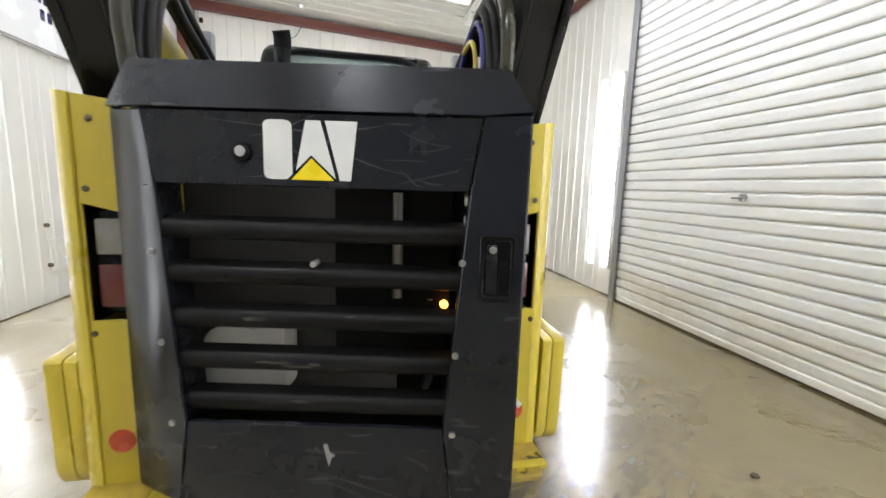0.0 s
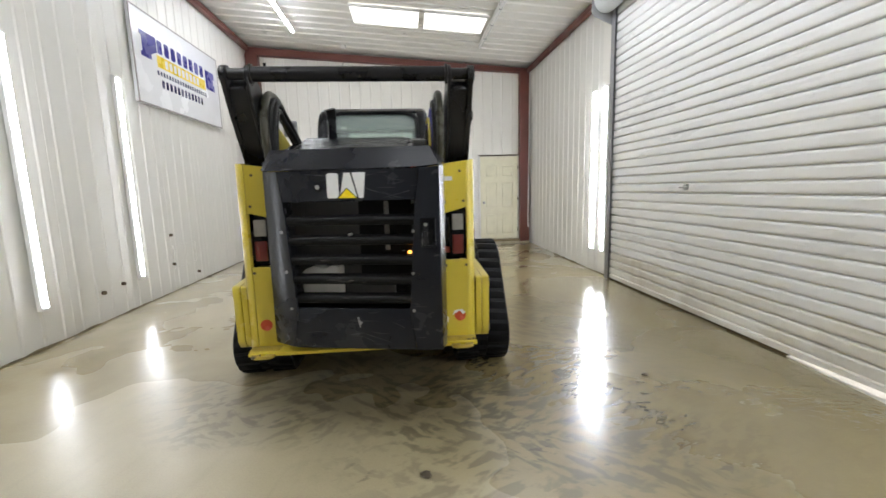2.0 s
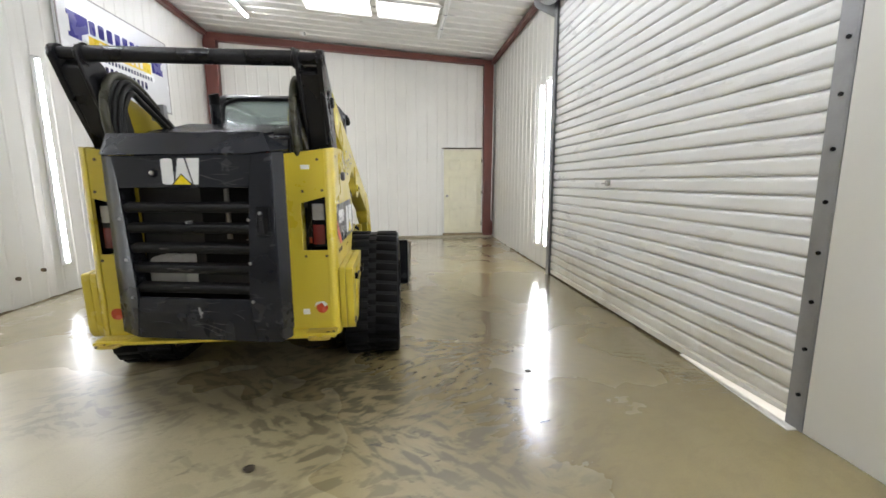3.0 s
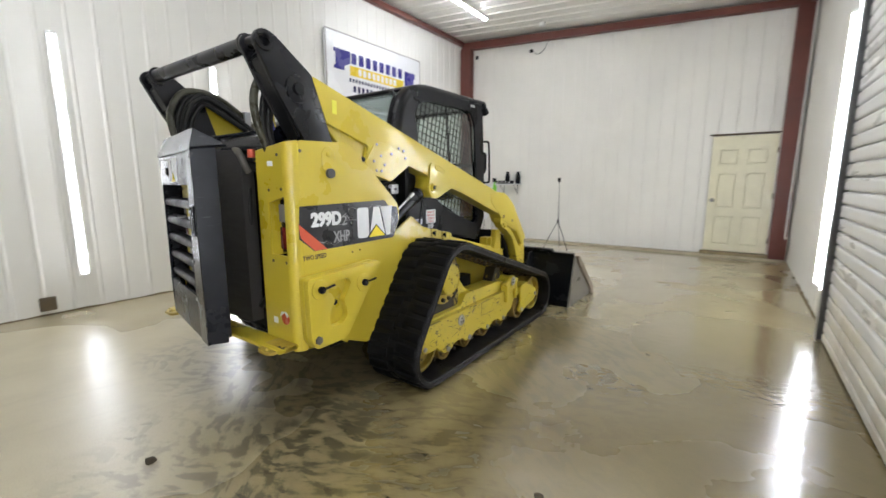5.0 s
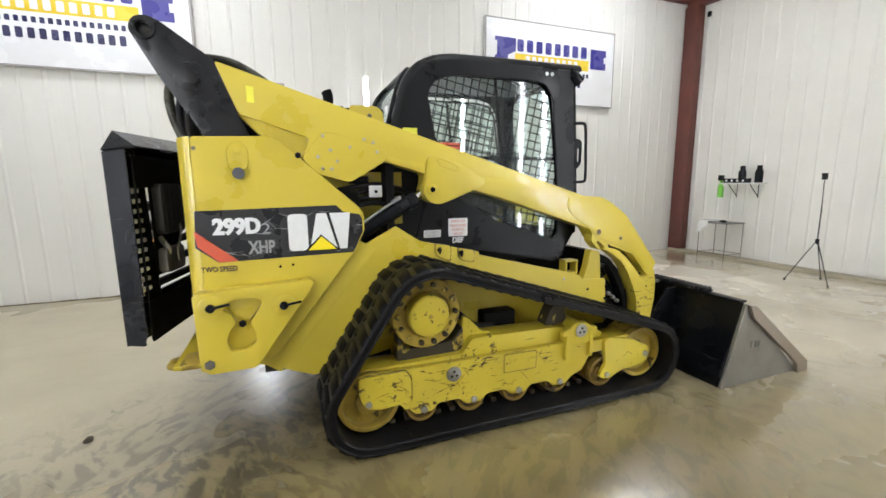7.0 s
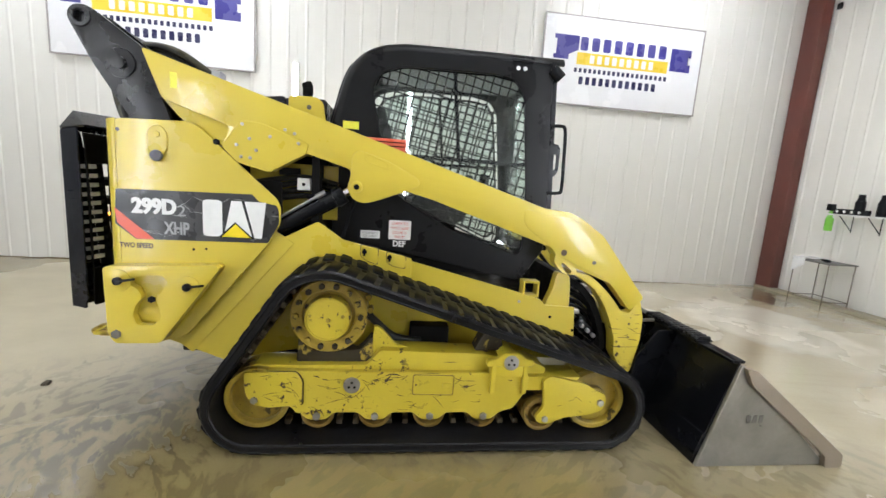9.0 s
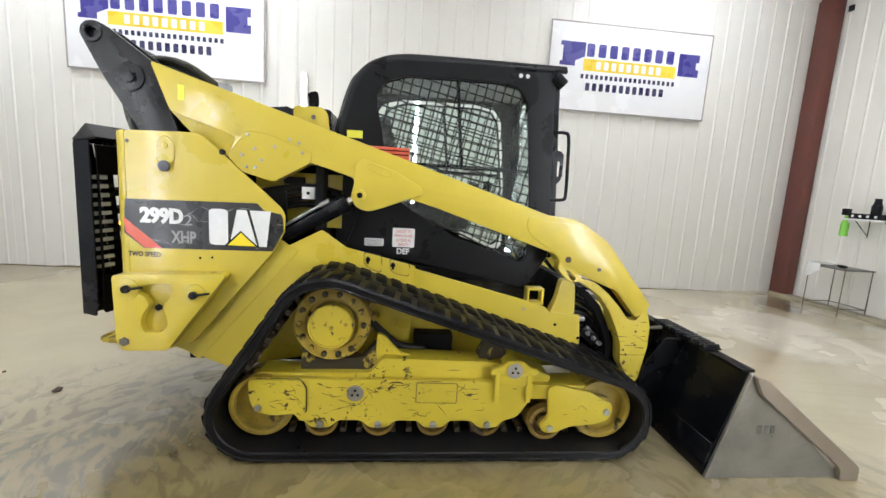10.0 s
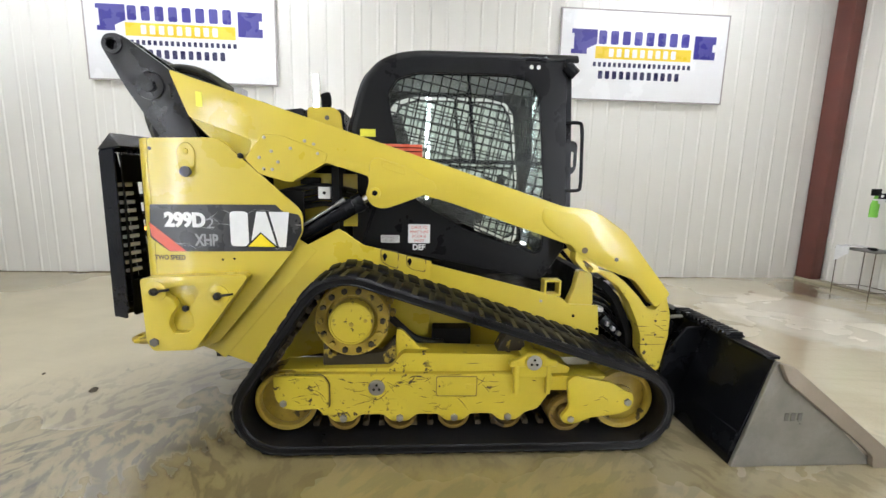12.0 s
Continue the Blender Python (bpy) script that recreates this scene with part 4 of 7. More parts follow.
def sbox(xa, xb, y0, y1, z0, z1, s=1, w=0.004, bm=None):
    x0, x1 = sorted((X(xa, s), X(xb, s)))
    return box(x0, x1, y0, y1, z0, z1, w, 2, bm)


def scyl(xa, xb, y, z, r, s=1, n=24, w=0.004, r1=None, bm=None):
    return cyl((X(xa, s), y, z), (X(xb, s), y, z), r, n, w, r1, bm)


def bolt(parent, p, way, r=0.011, h=0.008, mat=None, name="bolt"):
    p, way = Vector(p), Vector(way)
    return part(name, cyl(p, p + way * h, r, 6, 0.0015), mat or M_STEEL, parent)


def belt_path(r_off):
    """Points along the belt's loop, at r_off inside its outermost line."""
    C = [(2.112, 0.238, 0.232 - r_off), (2.440, 0.655, 0.278 - r_off), (3.877, 0.238, 0.232 - r_off)]
    out = []
    k = len(C)
    tang = []
    for i in range(k):                            # the outer tangent from circle i to the next, run clockwise as seen from +x
        (y0, z0, r0), (y1, z1, r1) = C[i], C[(i + 1) % k]
        d = math.hypot(y1 - y0, z1 - z0)
        base, lean = math.atan2(z1 - z0, y1 - y0), math.asin((r0 - r1) / d)
        tang.append(base + math.pi / 2 - lean)
    for i in range(k):
        y, z, r = C[i]
        a0, a1 = tang[i - 1], tang[i]
        while a1 > a0:
            a1 -= 2 * math.pi
        m = max(6, int(abs(a1 - a0) * r / 0.03))
        out += [Vector((y + r * math.cos(a0 + (a1 - a0) * j / m), z + r * math.sin(a0 + (a1 - a0) * j / m))) for j in range(m + 1)]
    return out


def along(path, step):
    """Even stations on the closed path: place, direction."""
    L = [0.0]
    P = path + [path[0]]
    for a, c in zip(P, P[1:]):
        L.append(L[-1] + (c - a).length)
    n = round(L[-1] / step)
    out, i = [], 0
    for k in range(n):
        s = (k + 0.5) * L[-1] / n
        while L[i + 1] < s:
            i += 1
        d = (P[i + 1] - P[i])
        out.append((P[i] + d * ((s - L[i]) / d.length), d.normalized()))
    return out


def ring_mesh(outer, inner, xa, xb, s):
    b = bmesh.new()
    n = min(len(outer), len(inner))
    cols = []
    for i in range(n):
        o, q = outer[i], inner[i]
        cols.append([b.verts.new((X(x, s), *p)) for x, p in ((xa, o), (xb, o), (xb, q), (xa, q))])
    for i in range(n):
        A, B = cols[i], cols[(i + 1) % n]
        for k in range(4):
            b.faces.new((A[k], A[(k + 1) % 4], B[(k + 1) % 4], B[k]))
    return bev(b, 0.006, 1, 60)


T0, T1 = 0.69, 1.096                               # the belt's edges


def resample(path, n):
    return [p for p, d in along(path, sum((c - a).length for a, c in zip(path, path[1:] + path[:1])) / n)]


def undercarriage(s):
    belt = part("track_belt", ring_mesh(resample(belt_path(0.008), 150), resample(belt_path(0.056), 150), T0, T1, s), M_RUB, loader, "black rubber track belt with worn lugs")
    for r0, r1 in ((0.016, 0.024), (0.044, 0.054)):
        part("side_rib", ring_mesh(resample(belt_path(r0), 150), resample(belt_path(r1), 150), T1 - 0.002, T1 + 0.004, s), M_RUB, belt)
    # tread lugs in two staggered rows
    lug = bmesh.new()
    half = (T1 - T0) / 2 - 0.004
    for side_i, (x0, x1, dy) in enumerate(((-half, -0.03, -0.021), (0.03, half, 0.021))):
        v = []
        for zz, k in ((-0.006, 1.02), (0.0135, 0.74)):
            for x, sh in ((x0, -0.012 if side_i == 0 else 0.012), (x1, 0.0)):
                for y in (-0.035 * k, 0.035 * k):
                    v.append(lug.verts.new((x * (0.975 if zz > 0 and abs(x) > 0.1 else 1), y + dy + sh * (1 if side_i == 0 else 1), zz)))
        for f in ((0, 1, 3, 2), (4, 6, 7, 5), (0, 4, 5, 1), (2, 3, 7, 6), (0, 2, 6, 4), (1, 5, 7, 3)):
            lug.faces.new([v[i] for i in f])
    v = []
    for y0, y1, zz in ((-0.030, 0.030, -0.006), (-0.020, 0.020, 0.007)):
        for x in (-0.032, 0.032):
            for y in (y0, y1):
                v.append(lug.verts.new((x, y, zz)))
    for f in ((0, 1, 3, 2), (4, 6, 7, 5), (0, 4, 5, 1), (2, 3, 7, 6), (0, 2, 6, 4), (1, 5, 7, 3)):
        lug.faces.new([v[i] for i in f])
    lug = finish(bev(lug, 0.003, 1, 30), "tread_lug", M_TREAD)
    xm = X((T0 + T1) / 2, s)
    for p, d in along(belt_path(0.0137), 0.0864):
        nrm = Vector((-d.y, d.x))                 # outwards of a clockwise loop
        m = Matrix(((1, 0, 0, xm), (0, d.x, nrm.x, p.x), (0, d.y, nrm.y, p.y), (0, 0, 0, 1)))
        o = put("tread_lug", lug, belt)
        o.matrix_basis = m
        o.matrix_parent_inverse = Matrix.Identity(4)
    tooth = finish(box(-0.035, 0.035, -0.016, 0.016, -0.028, 0.002, 0.006, 1), "drive_lug", M_DRIVE)
    for p, d in along(belt_path(0.054), 0.0864):
        nrm = Vector((-d.y, d.x))
        for x in (0.79, 0.885):
            put("drive_lug", tooth, belt, Matrix(((1, 0, 0, X(x, s)), (0, d.x, nrm.x, p.x), (0, d.y, nrm.y, p.y), (0, 0, 0, 1))))

    # roller frame: scalloped side plate, box beam, mounts
    lower = [(2.30, 0.16)]
    for yc in (2.40, 2.69, 2.974, 3.258):
        lower += [(yc - 0.085, 0.165), (yc - 0.045, 0.125), (yc + 0.045, 0.125), (yc + 0.085, 0.165)]
    outline = lower + [(3.42, 0.19), (3.49, 0.30), (3.49, 0.385), (2.50, 0.385), (2.06, 0.39), (2.055, 0.28), (2.09, 0.215), (2.27, 0.20)]
    fr = part("roller_frame", yz(rounded(outline, 0.018, 2), 0.945, 0.985, s, 0.004), M_YELW, loader, "scratched yellow roller frame with chipped paint")
    part("inner_plate", yz(rounded(outline, 0.018, 2), 0.77, 0.80, s, 0.003), M_YELW, fr)
    part("box_beam", yz(rounded([(2.05, 0.32), (2.66, 0.30), (3.55, 0.30), (3.60, 0.40), (3.50, 0.44), (3.24, 0.475), (2.70, 0.485), (2.64, 0.405), (2.3, 0.40), (2.08, 0.40)], 0.02, 3), 0.80, 0.944, s, 0.012, seg=2), M_YELW, fr)
    part("rear_seam", yz(rounded([(2.060, 0.389), (2.303, 0.389), (2.3355, 0.342), (2.3355, 0.210), (2.17, 0.195), (2.10, 0.211), (2.066, 0.252), (2.053, 0.31)], 0.012, 2), 0.9852, 0.9875, s, 0), M_MUD, fr)
    part("rear_plate", yz(rounded([(2.057, 0.385), (2.30, 0.385), (2.33, 0.34), (2.33, 0.215), (2.17, 0.20), (2.10, 0.215), (2.07, 0.255), (2.057, 0.31)], 0.012, 2), 0.986, 1.002, s, 0.003), M_YELW, fr)
    arm_o = [(3.56, 0.36), (3.60, 0.385), (3.80, 0.345), (3.875, 0.30), (3.92, 0.285), (3.93, 0.235), (3.91, 0.19), (3.84, 0.165), (3.70, 0.15), (3.62, 0.115), (3.56, 0.115), (3.535, 0.15), (3.58, 0.21)]
    part("bogie_arm", yz(rounded(arm_o, 0.02, 3), 0.985, 1.012, s, 0.005, seg=2), M_YELW, fr, "yellow front bogie arm")
    part("front_beam", sbox(0.83, 0.984, 3.44, 3.80, 0.29, 0.37, s, 0.01), M_YELW, fr)
    pl = [(2.88, 0.27), (3.085, 0.268), (3.085, 0.37), (2.88, 0.372)]
    part("plate_seam", yz(rounded([(2.875, 0.265), (3.090, 0.263), (3.090, 0.375), (2.875, 0.377)], 0.009, 2), 0.9852, 0.9868, s, 0), M_SEAM, fr)
    part("access_plate", yz(rounded(pl, 0.008, 2), 0.985, 0.990, s, 0.002), M_YELW, fr)
    part("access_tab", sbox(0.990, 0.998, 3.03, 3.075, 0.31, 0.335, s, 0.002), M_YELW, fr)
    bolt(fr, (X(0.990, s), 2.893, 0.322), (s, 0, 0), 0.006, 0.002, M_BROWN)
    part("clevis", sbox(0.95, 1.006, 3.275, 3.475, 0.375, 0.445, s, 0.01), M_YELW, fr)
    for y in (3.29, 3.46):
        part("clevis_rib", sbox(0.985, 1.014, y - 0.012, y + 0.012, 0.285, 0.445, s, 0.006), M_YELW, fr)
    wing = rounded([(3.25, 0.465), (3.30, 0.475), (3.34, 0.51), (3.42, 0.51), (3.46, 0.475), (3.505, 0.47), (3.50, 0.435), (3.25, 0.432)], 0.012, 2)
    part("clevis_cap", yz(wing, 0.975, 1.012, s, 0.006), M_YELW, fr)
    part("torsion_hub", scyl(0.80, 1.018, 3.375, 0.463, 0.046, s, 24, 0.005), M_YELW, fr)
    part("hub_plug", scyl(1.018, 1.026, 3.375, 0.463, 0.040, s, 24, 0.003), M_STEEL, fr, "pale round pivot plug")
    part("hub_plug", scyl(0.985, 0.995, 2.57, 0.317, 0.042, s, 24, 0.003), M_STEEL, fr, "pale round pivot plug")
    for y, z, x in ((3.375, 0.463, 1.026), (2.57, 0.317, 0.995)):
        for a in (90, 210, 330):
            bolt(fr, (X(x, s), y + 0.016 * math.cos(radians(a)), z + 0.016 * math.sin(radians(a))), (s, 0, 0), 0.007, 0.004, M_DARK)
    # wheels
    def wheel(name, y, z, r, xa, xb, label, rim=0.75, paint=M_WHEEL):
        w = scyl(xa, xb - 0.03, y, z, r, s, 36, 0.006)
        o = part(name, w, paint, loader, label)
        part("rim", plate([circle(y, z, r * 0.99, 36), circle(y, z, r * rim, 36)], lambda u, v, d: (X(xb - 0.0305, s) + d, u, v), s * 0.046, 0.008, seg=2), paint, o)
        part("hub", scyl(xb - 0.031, xb + 0.005, y, z, r * 0.42, s, 20, 0.005), paint, o)
        bolt(o, (X(xb + 0.005, s), y, z), (s, 0, 0), 0.02, 0.014, M_GRIME)
        return o
    for y in (2.40, 2.69, 2.974, 3.258):
        wheel("track_roller", y, 0.146, 0.086, 0.80, 0.940, "oily brown track roller", paint=M_ROLL)
        bolt(fr, (X(0.985, s), y, 0.148), (s, 0, 0), 0.020, 0.012)
    wheel("track_roller", 3.577, 0.152, 0.095, 0.80, 0.970, "oily brown track roller", paint=M_ROLL)
    bolt(fr, (X(1.012, s), 3.59, 0.145), (s, 0, 0), 0.018, 0.012)
    bolt(fr, (X(1.012, s), 3.893, 0.237), (s, 0, 0), 0.020, 0.012)
    bolt(fr, (X(1.002, s), 2.105, 0.243), (s, 0, 0), 0.018, 0.012)
    wheel("idler_wheel", 2.112, 0.238, 0.160, 0.80, 0.965, "muddy yellow rear idler wheel", 0.82)
    wheel("idler_wheel", 3.877, 0.238, 0.166, 0.80, 0.975, "muddy yellow front idler wheel", 0.82)
    # drive sprocket and hub
    spr = part("drive_sprocket", scyl(0.72, 0.90, 2.440, 0.655, 0.185, s, 40, 0.01), M_WHEEL, loader, "muddy yellow drive sprocket with a ring of bolts")
    part("rim", plate([circle(2.440, 0.655, 0.190, 40), circle(2.440, 0.655, 0.128, 40)], lambda u, v, d: (X(0.90, s) + d, u, v), s * 0.03, 0.006), M_WHEEL, spr)
    for k in range(14):
        a = 2 * math.pi * k / 14
        bolt(spr, (X(0.93, s), 2.440 + 0.158 * math.cos(a), 0.655 + 0.158 * math.sin(a)), (s, 0, 0), 0.0155, 0.022, M_MUD)
    part("hub", scyl(0.90, 0.985, 2.440, 0.655, 0.112, s, 40, 0.012), M_YELW, spr, "scuffed yellow final-drive hub")
    part("hub_rim", plate([circle(2.440, 0.655, 0.104, 40), circle(2.440, 0.655, 0.097, 40)], lambda u, v, d: (X(0.985, s) + d, u, v), s * 0.004, 0.001), M_YELW, spr)
    bolt(spr, (X(0.985, s), 2.445, 0.652), (s, 0, 0), 0.012, 0.006, M_WHEEL)
    bolt(spr, (X(0.985, s), 2.515, 0.672), (s, 0, 0), 0.010, 0.006, M_WHEEL)
    for k in range(18):
        a = 2 * math.pi * k / 18
        part("sprocket_pin", scyl(0.76, 0.82, 2.440 + 0.20 * math.cos(a), 0.655 + 0.20 * math.sin(a), 0.016, s, 8, 0), M_WHEEL, spr)
    part("sprocket_mount", yz(rounded([(2.28, 0.39), (2.67, 0.40), (2.66, 0.55), (2.60, 0.47), (2.33, 0.46), (2.29, 0.56)], 0.02, 2), 0.82, 0.90, s, 0.006), M_MUD, fr, "sprocket mount caked with mud")
    part("gusset", yz(rounded([(2.655, 0.40), (2.665, 0.60), (2.70, 0.585), (2.78, 0.50), (2.87, 0.475), (2.87, 0.44)], 0.012, 2), 0.86, 0.89, s, 0.004), M_YELW, fr)
    part("motor_hose", sweep([(X(0.80, s), 2.60, 0.66), (X(0.80, s), 2.68, 0.58), (X(0.79, s), 2.78, 0.50), (X(0.76, s), 2.92, 0.47)], 0.021, 10), M_HOSE, loader)
    part("motor_guard", sbox(0.66, 0.76, 2.86, 3.08, 0.40, 0.555, s, 0.015), M_DARK, loader, "black motor cover")
    part("carrier_bracket", yz(rounded([(3.20, 0.47), (3.27, 0.62), (3.34, 0.60), (3.36, 0.48)], 0.015, 2), 0.80, 0.90, s, 0.005), M_MUD, fr)


undercarriage(1)
undercarriage(-1)

# ---- chassis, tail and engine bay ----
for s in (1, -1):
    tail = part("tail_panel", yz(rounded([(1.392, 0.43), (1.56, 0.43), (1.69, 0.47), (2.098, 0.974), (2.158, 1.085), (2.160, 1.172), (2.141, 1.21), (1.765, 1.545), (1.728, 1.563), (1.392, 1.552)], 0.02, 3), 0.738, 0.750, s, 0.002), M_YEL, loader, "yellow tail side panel with small scuffs")
    # folded corner to the rear face
    c = bmesh.new()
    cols = []
    for k in range(9):
        a = radians(90 * k / 8)
        px, py = X(0.70 + 0.05 * math.cos(a), s), 1.391 - 0.058 * math.sin(a)
        cols.append((c.verts.new((px, py, 0.43)), c.verts.new((px, py, 1.552 - 0.012 * k / 8))))
    for A, B in zip(cols, cols[1:]):
        c.faces.new((A[0], B[0], B[1], A[1]))
    bmesh.ops.recalc_face_normals(c, faces=c.faces)
    bmesh.ops.solidify(c, geom=list(c.faces), thickness=0.010 * s)
    part("fold", c, M_YEL, tail)
    rear = [[(0.46, 0.45), (0.70, 0.45), (0.70, 1.54), (0.46, 1.51)], [(0.555, 0.955), (0.695, 0.955), (0.695, 1.268), (0.555, 1.232)]]
    part("rear_face", plate([[(X(u, s), v) for u, v in lp] for lp in rear], lambda u, v, d: (u, 1.333 + d, v), 0.012, 0.002), M_YEL, tail)
    part("inner_flange", sbox(0.46, 0.47, 1.346, 1.62, 0.44, 1.50, s, 0.001), M_DARK, tail)
    part("lamp_box", sbox(0.545, 0.705, 1.44, 1.452, 0.945, 1.275, s, 0), M_BLK, tail)
    part("lamp_wall", sbox(0.545, 0.553, 1.346, 1.44, 0.945, 1.275, s, 0), M_YEL, tail)
    part("lamp_wall", sbox(0.697, 0.705, 1.346, 1.44, 0.945, 1.275, s, 0), M_BLK, tail)
    lp = part("tail_lamp", sbox(0.60, 0.694, 1.37, 1.439, 0.965, 1.25, s, 0.008), M_BLK, loader, "black tail lamp with clear and red lenses")
    part("clear_lens", sbox(0.612, 0.682, 1.352, 1.3695, 1.130, 1.228, s, 0.010), M_LENSC, lp, "smoky clear reversing lens")
    part("red_lens", sbox(0.612, 0.682, 1.352, 1.3695, 0.985, 1.105, s, 0.010), M_LENSR, lp, "red tail lens")
    for u, v in ((0.57, 1.30), (0.68, 1.305), (0.57, 0.92), (0.69, 0.92), (0.66, 1.48)):
        bolt(tail, (X(u, s), 1.333, v), (0, -1, 0), 0.009, 0.005, M_BROWN)
    rf = part("reflector", cyl((X(0.648, s), 1.333, 0.605), (X(0.648, s), 1.330, 0.605), 0.034, 24), M_REFL, tail, "round red reflector")
    # bolt-on counterweight: two castings, one behind the other
    cast = rounded([(1.36, 0.50), (1.352, 0.84), (1.43, 0.845), (1.87, 0.868), (1.888, 0.85), (1.60, 0.455), (1.39, 0.450)], 0.02, 3)
    hole = rounded([(1.468, 0.785), (1.53, 0.803), (1.62, 0.806), (1.645, 0.778), (1.622, 0.735), (1.585, 0.685), (1.605, 0.635), (1.608, 0.585), (1.57, 0.548), (1.495, 0.548), (1.478, 0.60), (1.492, 0.65), (1.525, 0.69), (1.505, 0.735), (1.468, 0.755)], 0.016, 3)
    cw_ = part("counterweight", yz(cast, 0.7525, 0.786, s, 0.010, seg=2), M_YEL, loader, "yellow cast counterweight bolted to the tail")
    part("outer_casting", yz([cast, hole], 0.790, 0.832, s, 0.006, seg=2), M_YEL, cw_)
    for y, z in ((1.425, 0.775), (1.74, 0.755)):
        part("boss", scyl(0.830, 0.838, y, z, 0.055, s, 24, 0.004), M_YEL, cw_)
        ls = part("lever_stud", scyl(0.838, 0.858, y, z, 0.020, s, 14, 0.003), M_BLK, loader)
        part("lever", cyl((X(0.852, s), y, z), (X(0.856, s), y + 0.082, z + 0.014), 0.0065, 8, 0.002), M_BLK, ls)
    bolt(cw_, (X(0.832, s), 1.40, 0.50), (s, 0, 0), 0.024, 0.010, M_GRIME)
    bolt(cw_, (X(0.790, s), 1.548, 0.672), (s, 0, 0), 0.018, 0.012, M_BLK)
    # lifting eye and plug
    part("eye_plate", yz(rounded([(1.54, 1.40), (1.535, 1.50), (1.57, 1.535), (1.60, 1.535), (1.63, 1.50), (1.625, 1.40)], 0.03, 4), 0.750, 0.756, s, 0.003), M_YEL, tail)
    bolt(tail, (X(0.756, s), 1.583, 1.49), (s, 0, 0), 0.016, 0.006, M_YELW)
    part("rubber_stop", scyl(0.756, 0.780, 1.583, 1.388, 0.027, s, 20, 0.006), M_STOP, tail, "grey rubber stop")
    bolt(tail, (X(0.75, s), 1.735, 0.93), (s, 0, 0), 0.007, 0.003, M_BLK)
    bolt(tail, (X(0.75, s), 1.795, 0.935), (s, 0, 0), 0.007, 0.003, M_BLK)
    bolt(tail, (X(0.75, s), 1.355 + 0.05, 1.50), (s, 0, 0), 0.010, 0.003, M_GRIME)
    # lower side plate, chassis rail
    fp = part("side_plate", yz(rounded([(1.50, 0.46), (1.868, 0.312), (2.10, 0.36), (2.84, 0.50), (2.85, 0.925), (2.475, 1.012), (2.34, 1.102), (2.15, 1.00), (1.60, 0.90)], 0.01, 2), 0.695, 0.71, s, 0.002), M_YEL, loader, "yellow lower side plate")
    part("fold_plate", yz(rounded([(1.56, 0.47), (1.70, 0.36), (2.22, 0.98), (2.10, 1.06)], 0.006, 2), 0.7105, 0.7135, s, 0.001), M_YEL, fp)
    bolt(fp, (X(0.71, s), 2.02, 0.455), (s, 0, 0), 0.014, 0.004, M_BLK)
    rail = part("chassis_rail", yz(rounded([(2.36, 1.085), (2.45, 1.005), (2.84, 0.905), (3.48, 0.748), (3.63, 0.705), (3.66, 0.672), (3.848, 0.664), (3.865, 0.49), (3.86, 0.34), (2.30, 0.34), (2.30, 0.95)], 0.008, 2), 0.655, 0.67, s, 0.002), M_YEL, loader, "yellow chassis rail above the track")
    for y, z in ((3.50, 0.69), (3.70, 0.60), (3.85, 0.52)):
        bolt(rail, (X(0.67, s), y, z), (s, 0, 0), 0.010, 0.004, M_STEEL if y < 3.6 else M_BLK)
    for ky, kz, fl in ((2.591, 0.954, [(2.570, 0.990), (2.663, 0.972), (2.661, 0.885), (2.600, 0.905), (2.570, 0.930)]),
                       (2.727, 0.928, [(2.711, 0.957), (2.816, 0.936), (2.812, 0.868), (2.745, 0.880), (2.715, 0.900)])):
        cp = part("filler_flap", yz(rounded(fl, 0.012, 2), 0.7105, 0.716, s, 0.002), M_YEL, loader, "small yellow filler flap")
        cy_, cz_ = sum(p[0] for p in fl) / 5, sum(p[1] for p in fl) / 5
        part("seal", yz(rounded([(cy_ + (y - cy_) * 1.09, cz_ + (z - cz_) * 1.11) for y, z in fl], 0.014, 2), 0.7102, 0.7125, s, 0), M_BROWN, cp)
        part("knob", scyl(0.716, 0.732, ky, kz, 0.013, s, 14, 0.003, bm=sbox(0.730, 0.736, ky - 0.006, ky + 0.006, kz - 0.022, kz + 0.018, s, 0.002)), M_BLK, cp)
        part("hinge_tab", sbox(0.7105, 0.719, fl[2][0] + 0.001, fl[2][0] + 0.012, fl[2][1] + 0.01, fl[2][1] + 0.045, s, 0.002), M_YEL, cp)
    part("post", yz(rounded([(3.66, 0.66), (3.82, 0.66), (3.81, 0.80), (3.80, 0.86), (3.72, 0.875), (3.70, 0.76)], 0.02, 3), 0.60, 0.66, s, 0.006), M_YEL, loader, "yellow arm stop post")
    part("stop_tube", yz([[(3.52, 0.715), (3.62, 0.715), (3.62, 0.812), (3.52, 0.812)], [(3.532, 0.727), (3.608, 0.727), (3.608, 0.80), (3.532, 0.80)]], 0.585, 0.66, s, 0.002), M_YEL, loader)

part("belly", box(X(0.655, -1) + 0.002, 0.654, 1.62, 3.80, 0.34, 0.62, 0.01), M_DARK, loader, "black machine belly")
part("engine_block", box(-0.30, 0.40, 1.62, 2.30, 0.625, 1.45, 0.02), M_DARK, loader, "black engine in the open bay")
part("firewall", box(-0.55, 0.69, 2.30, 2.34, 0.625, 1.56, 0), M_DARK, loader)
part("side_wall", box(-0.55, -0.53, 1.62, 2.30, 0.5, 1.54, 0), M_DARK, loader)
part("side_wall", box(0.67, 0.69, 1.62, 2.15, 0.5, 1.30, 0), M_DARK, loader)
eng = part("cooler", box(-0.28, 0.34, 1.46, 1.58, 0.72, 1.40, 0.01), M_DARK, loader, "black cooler pack")
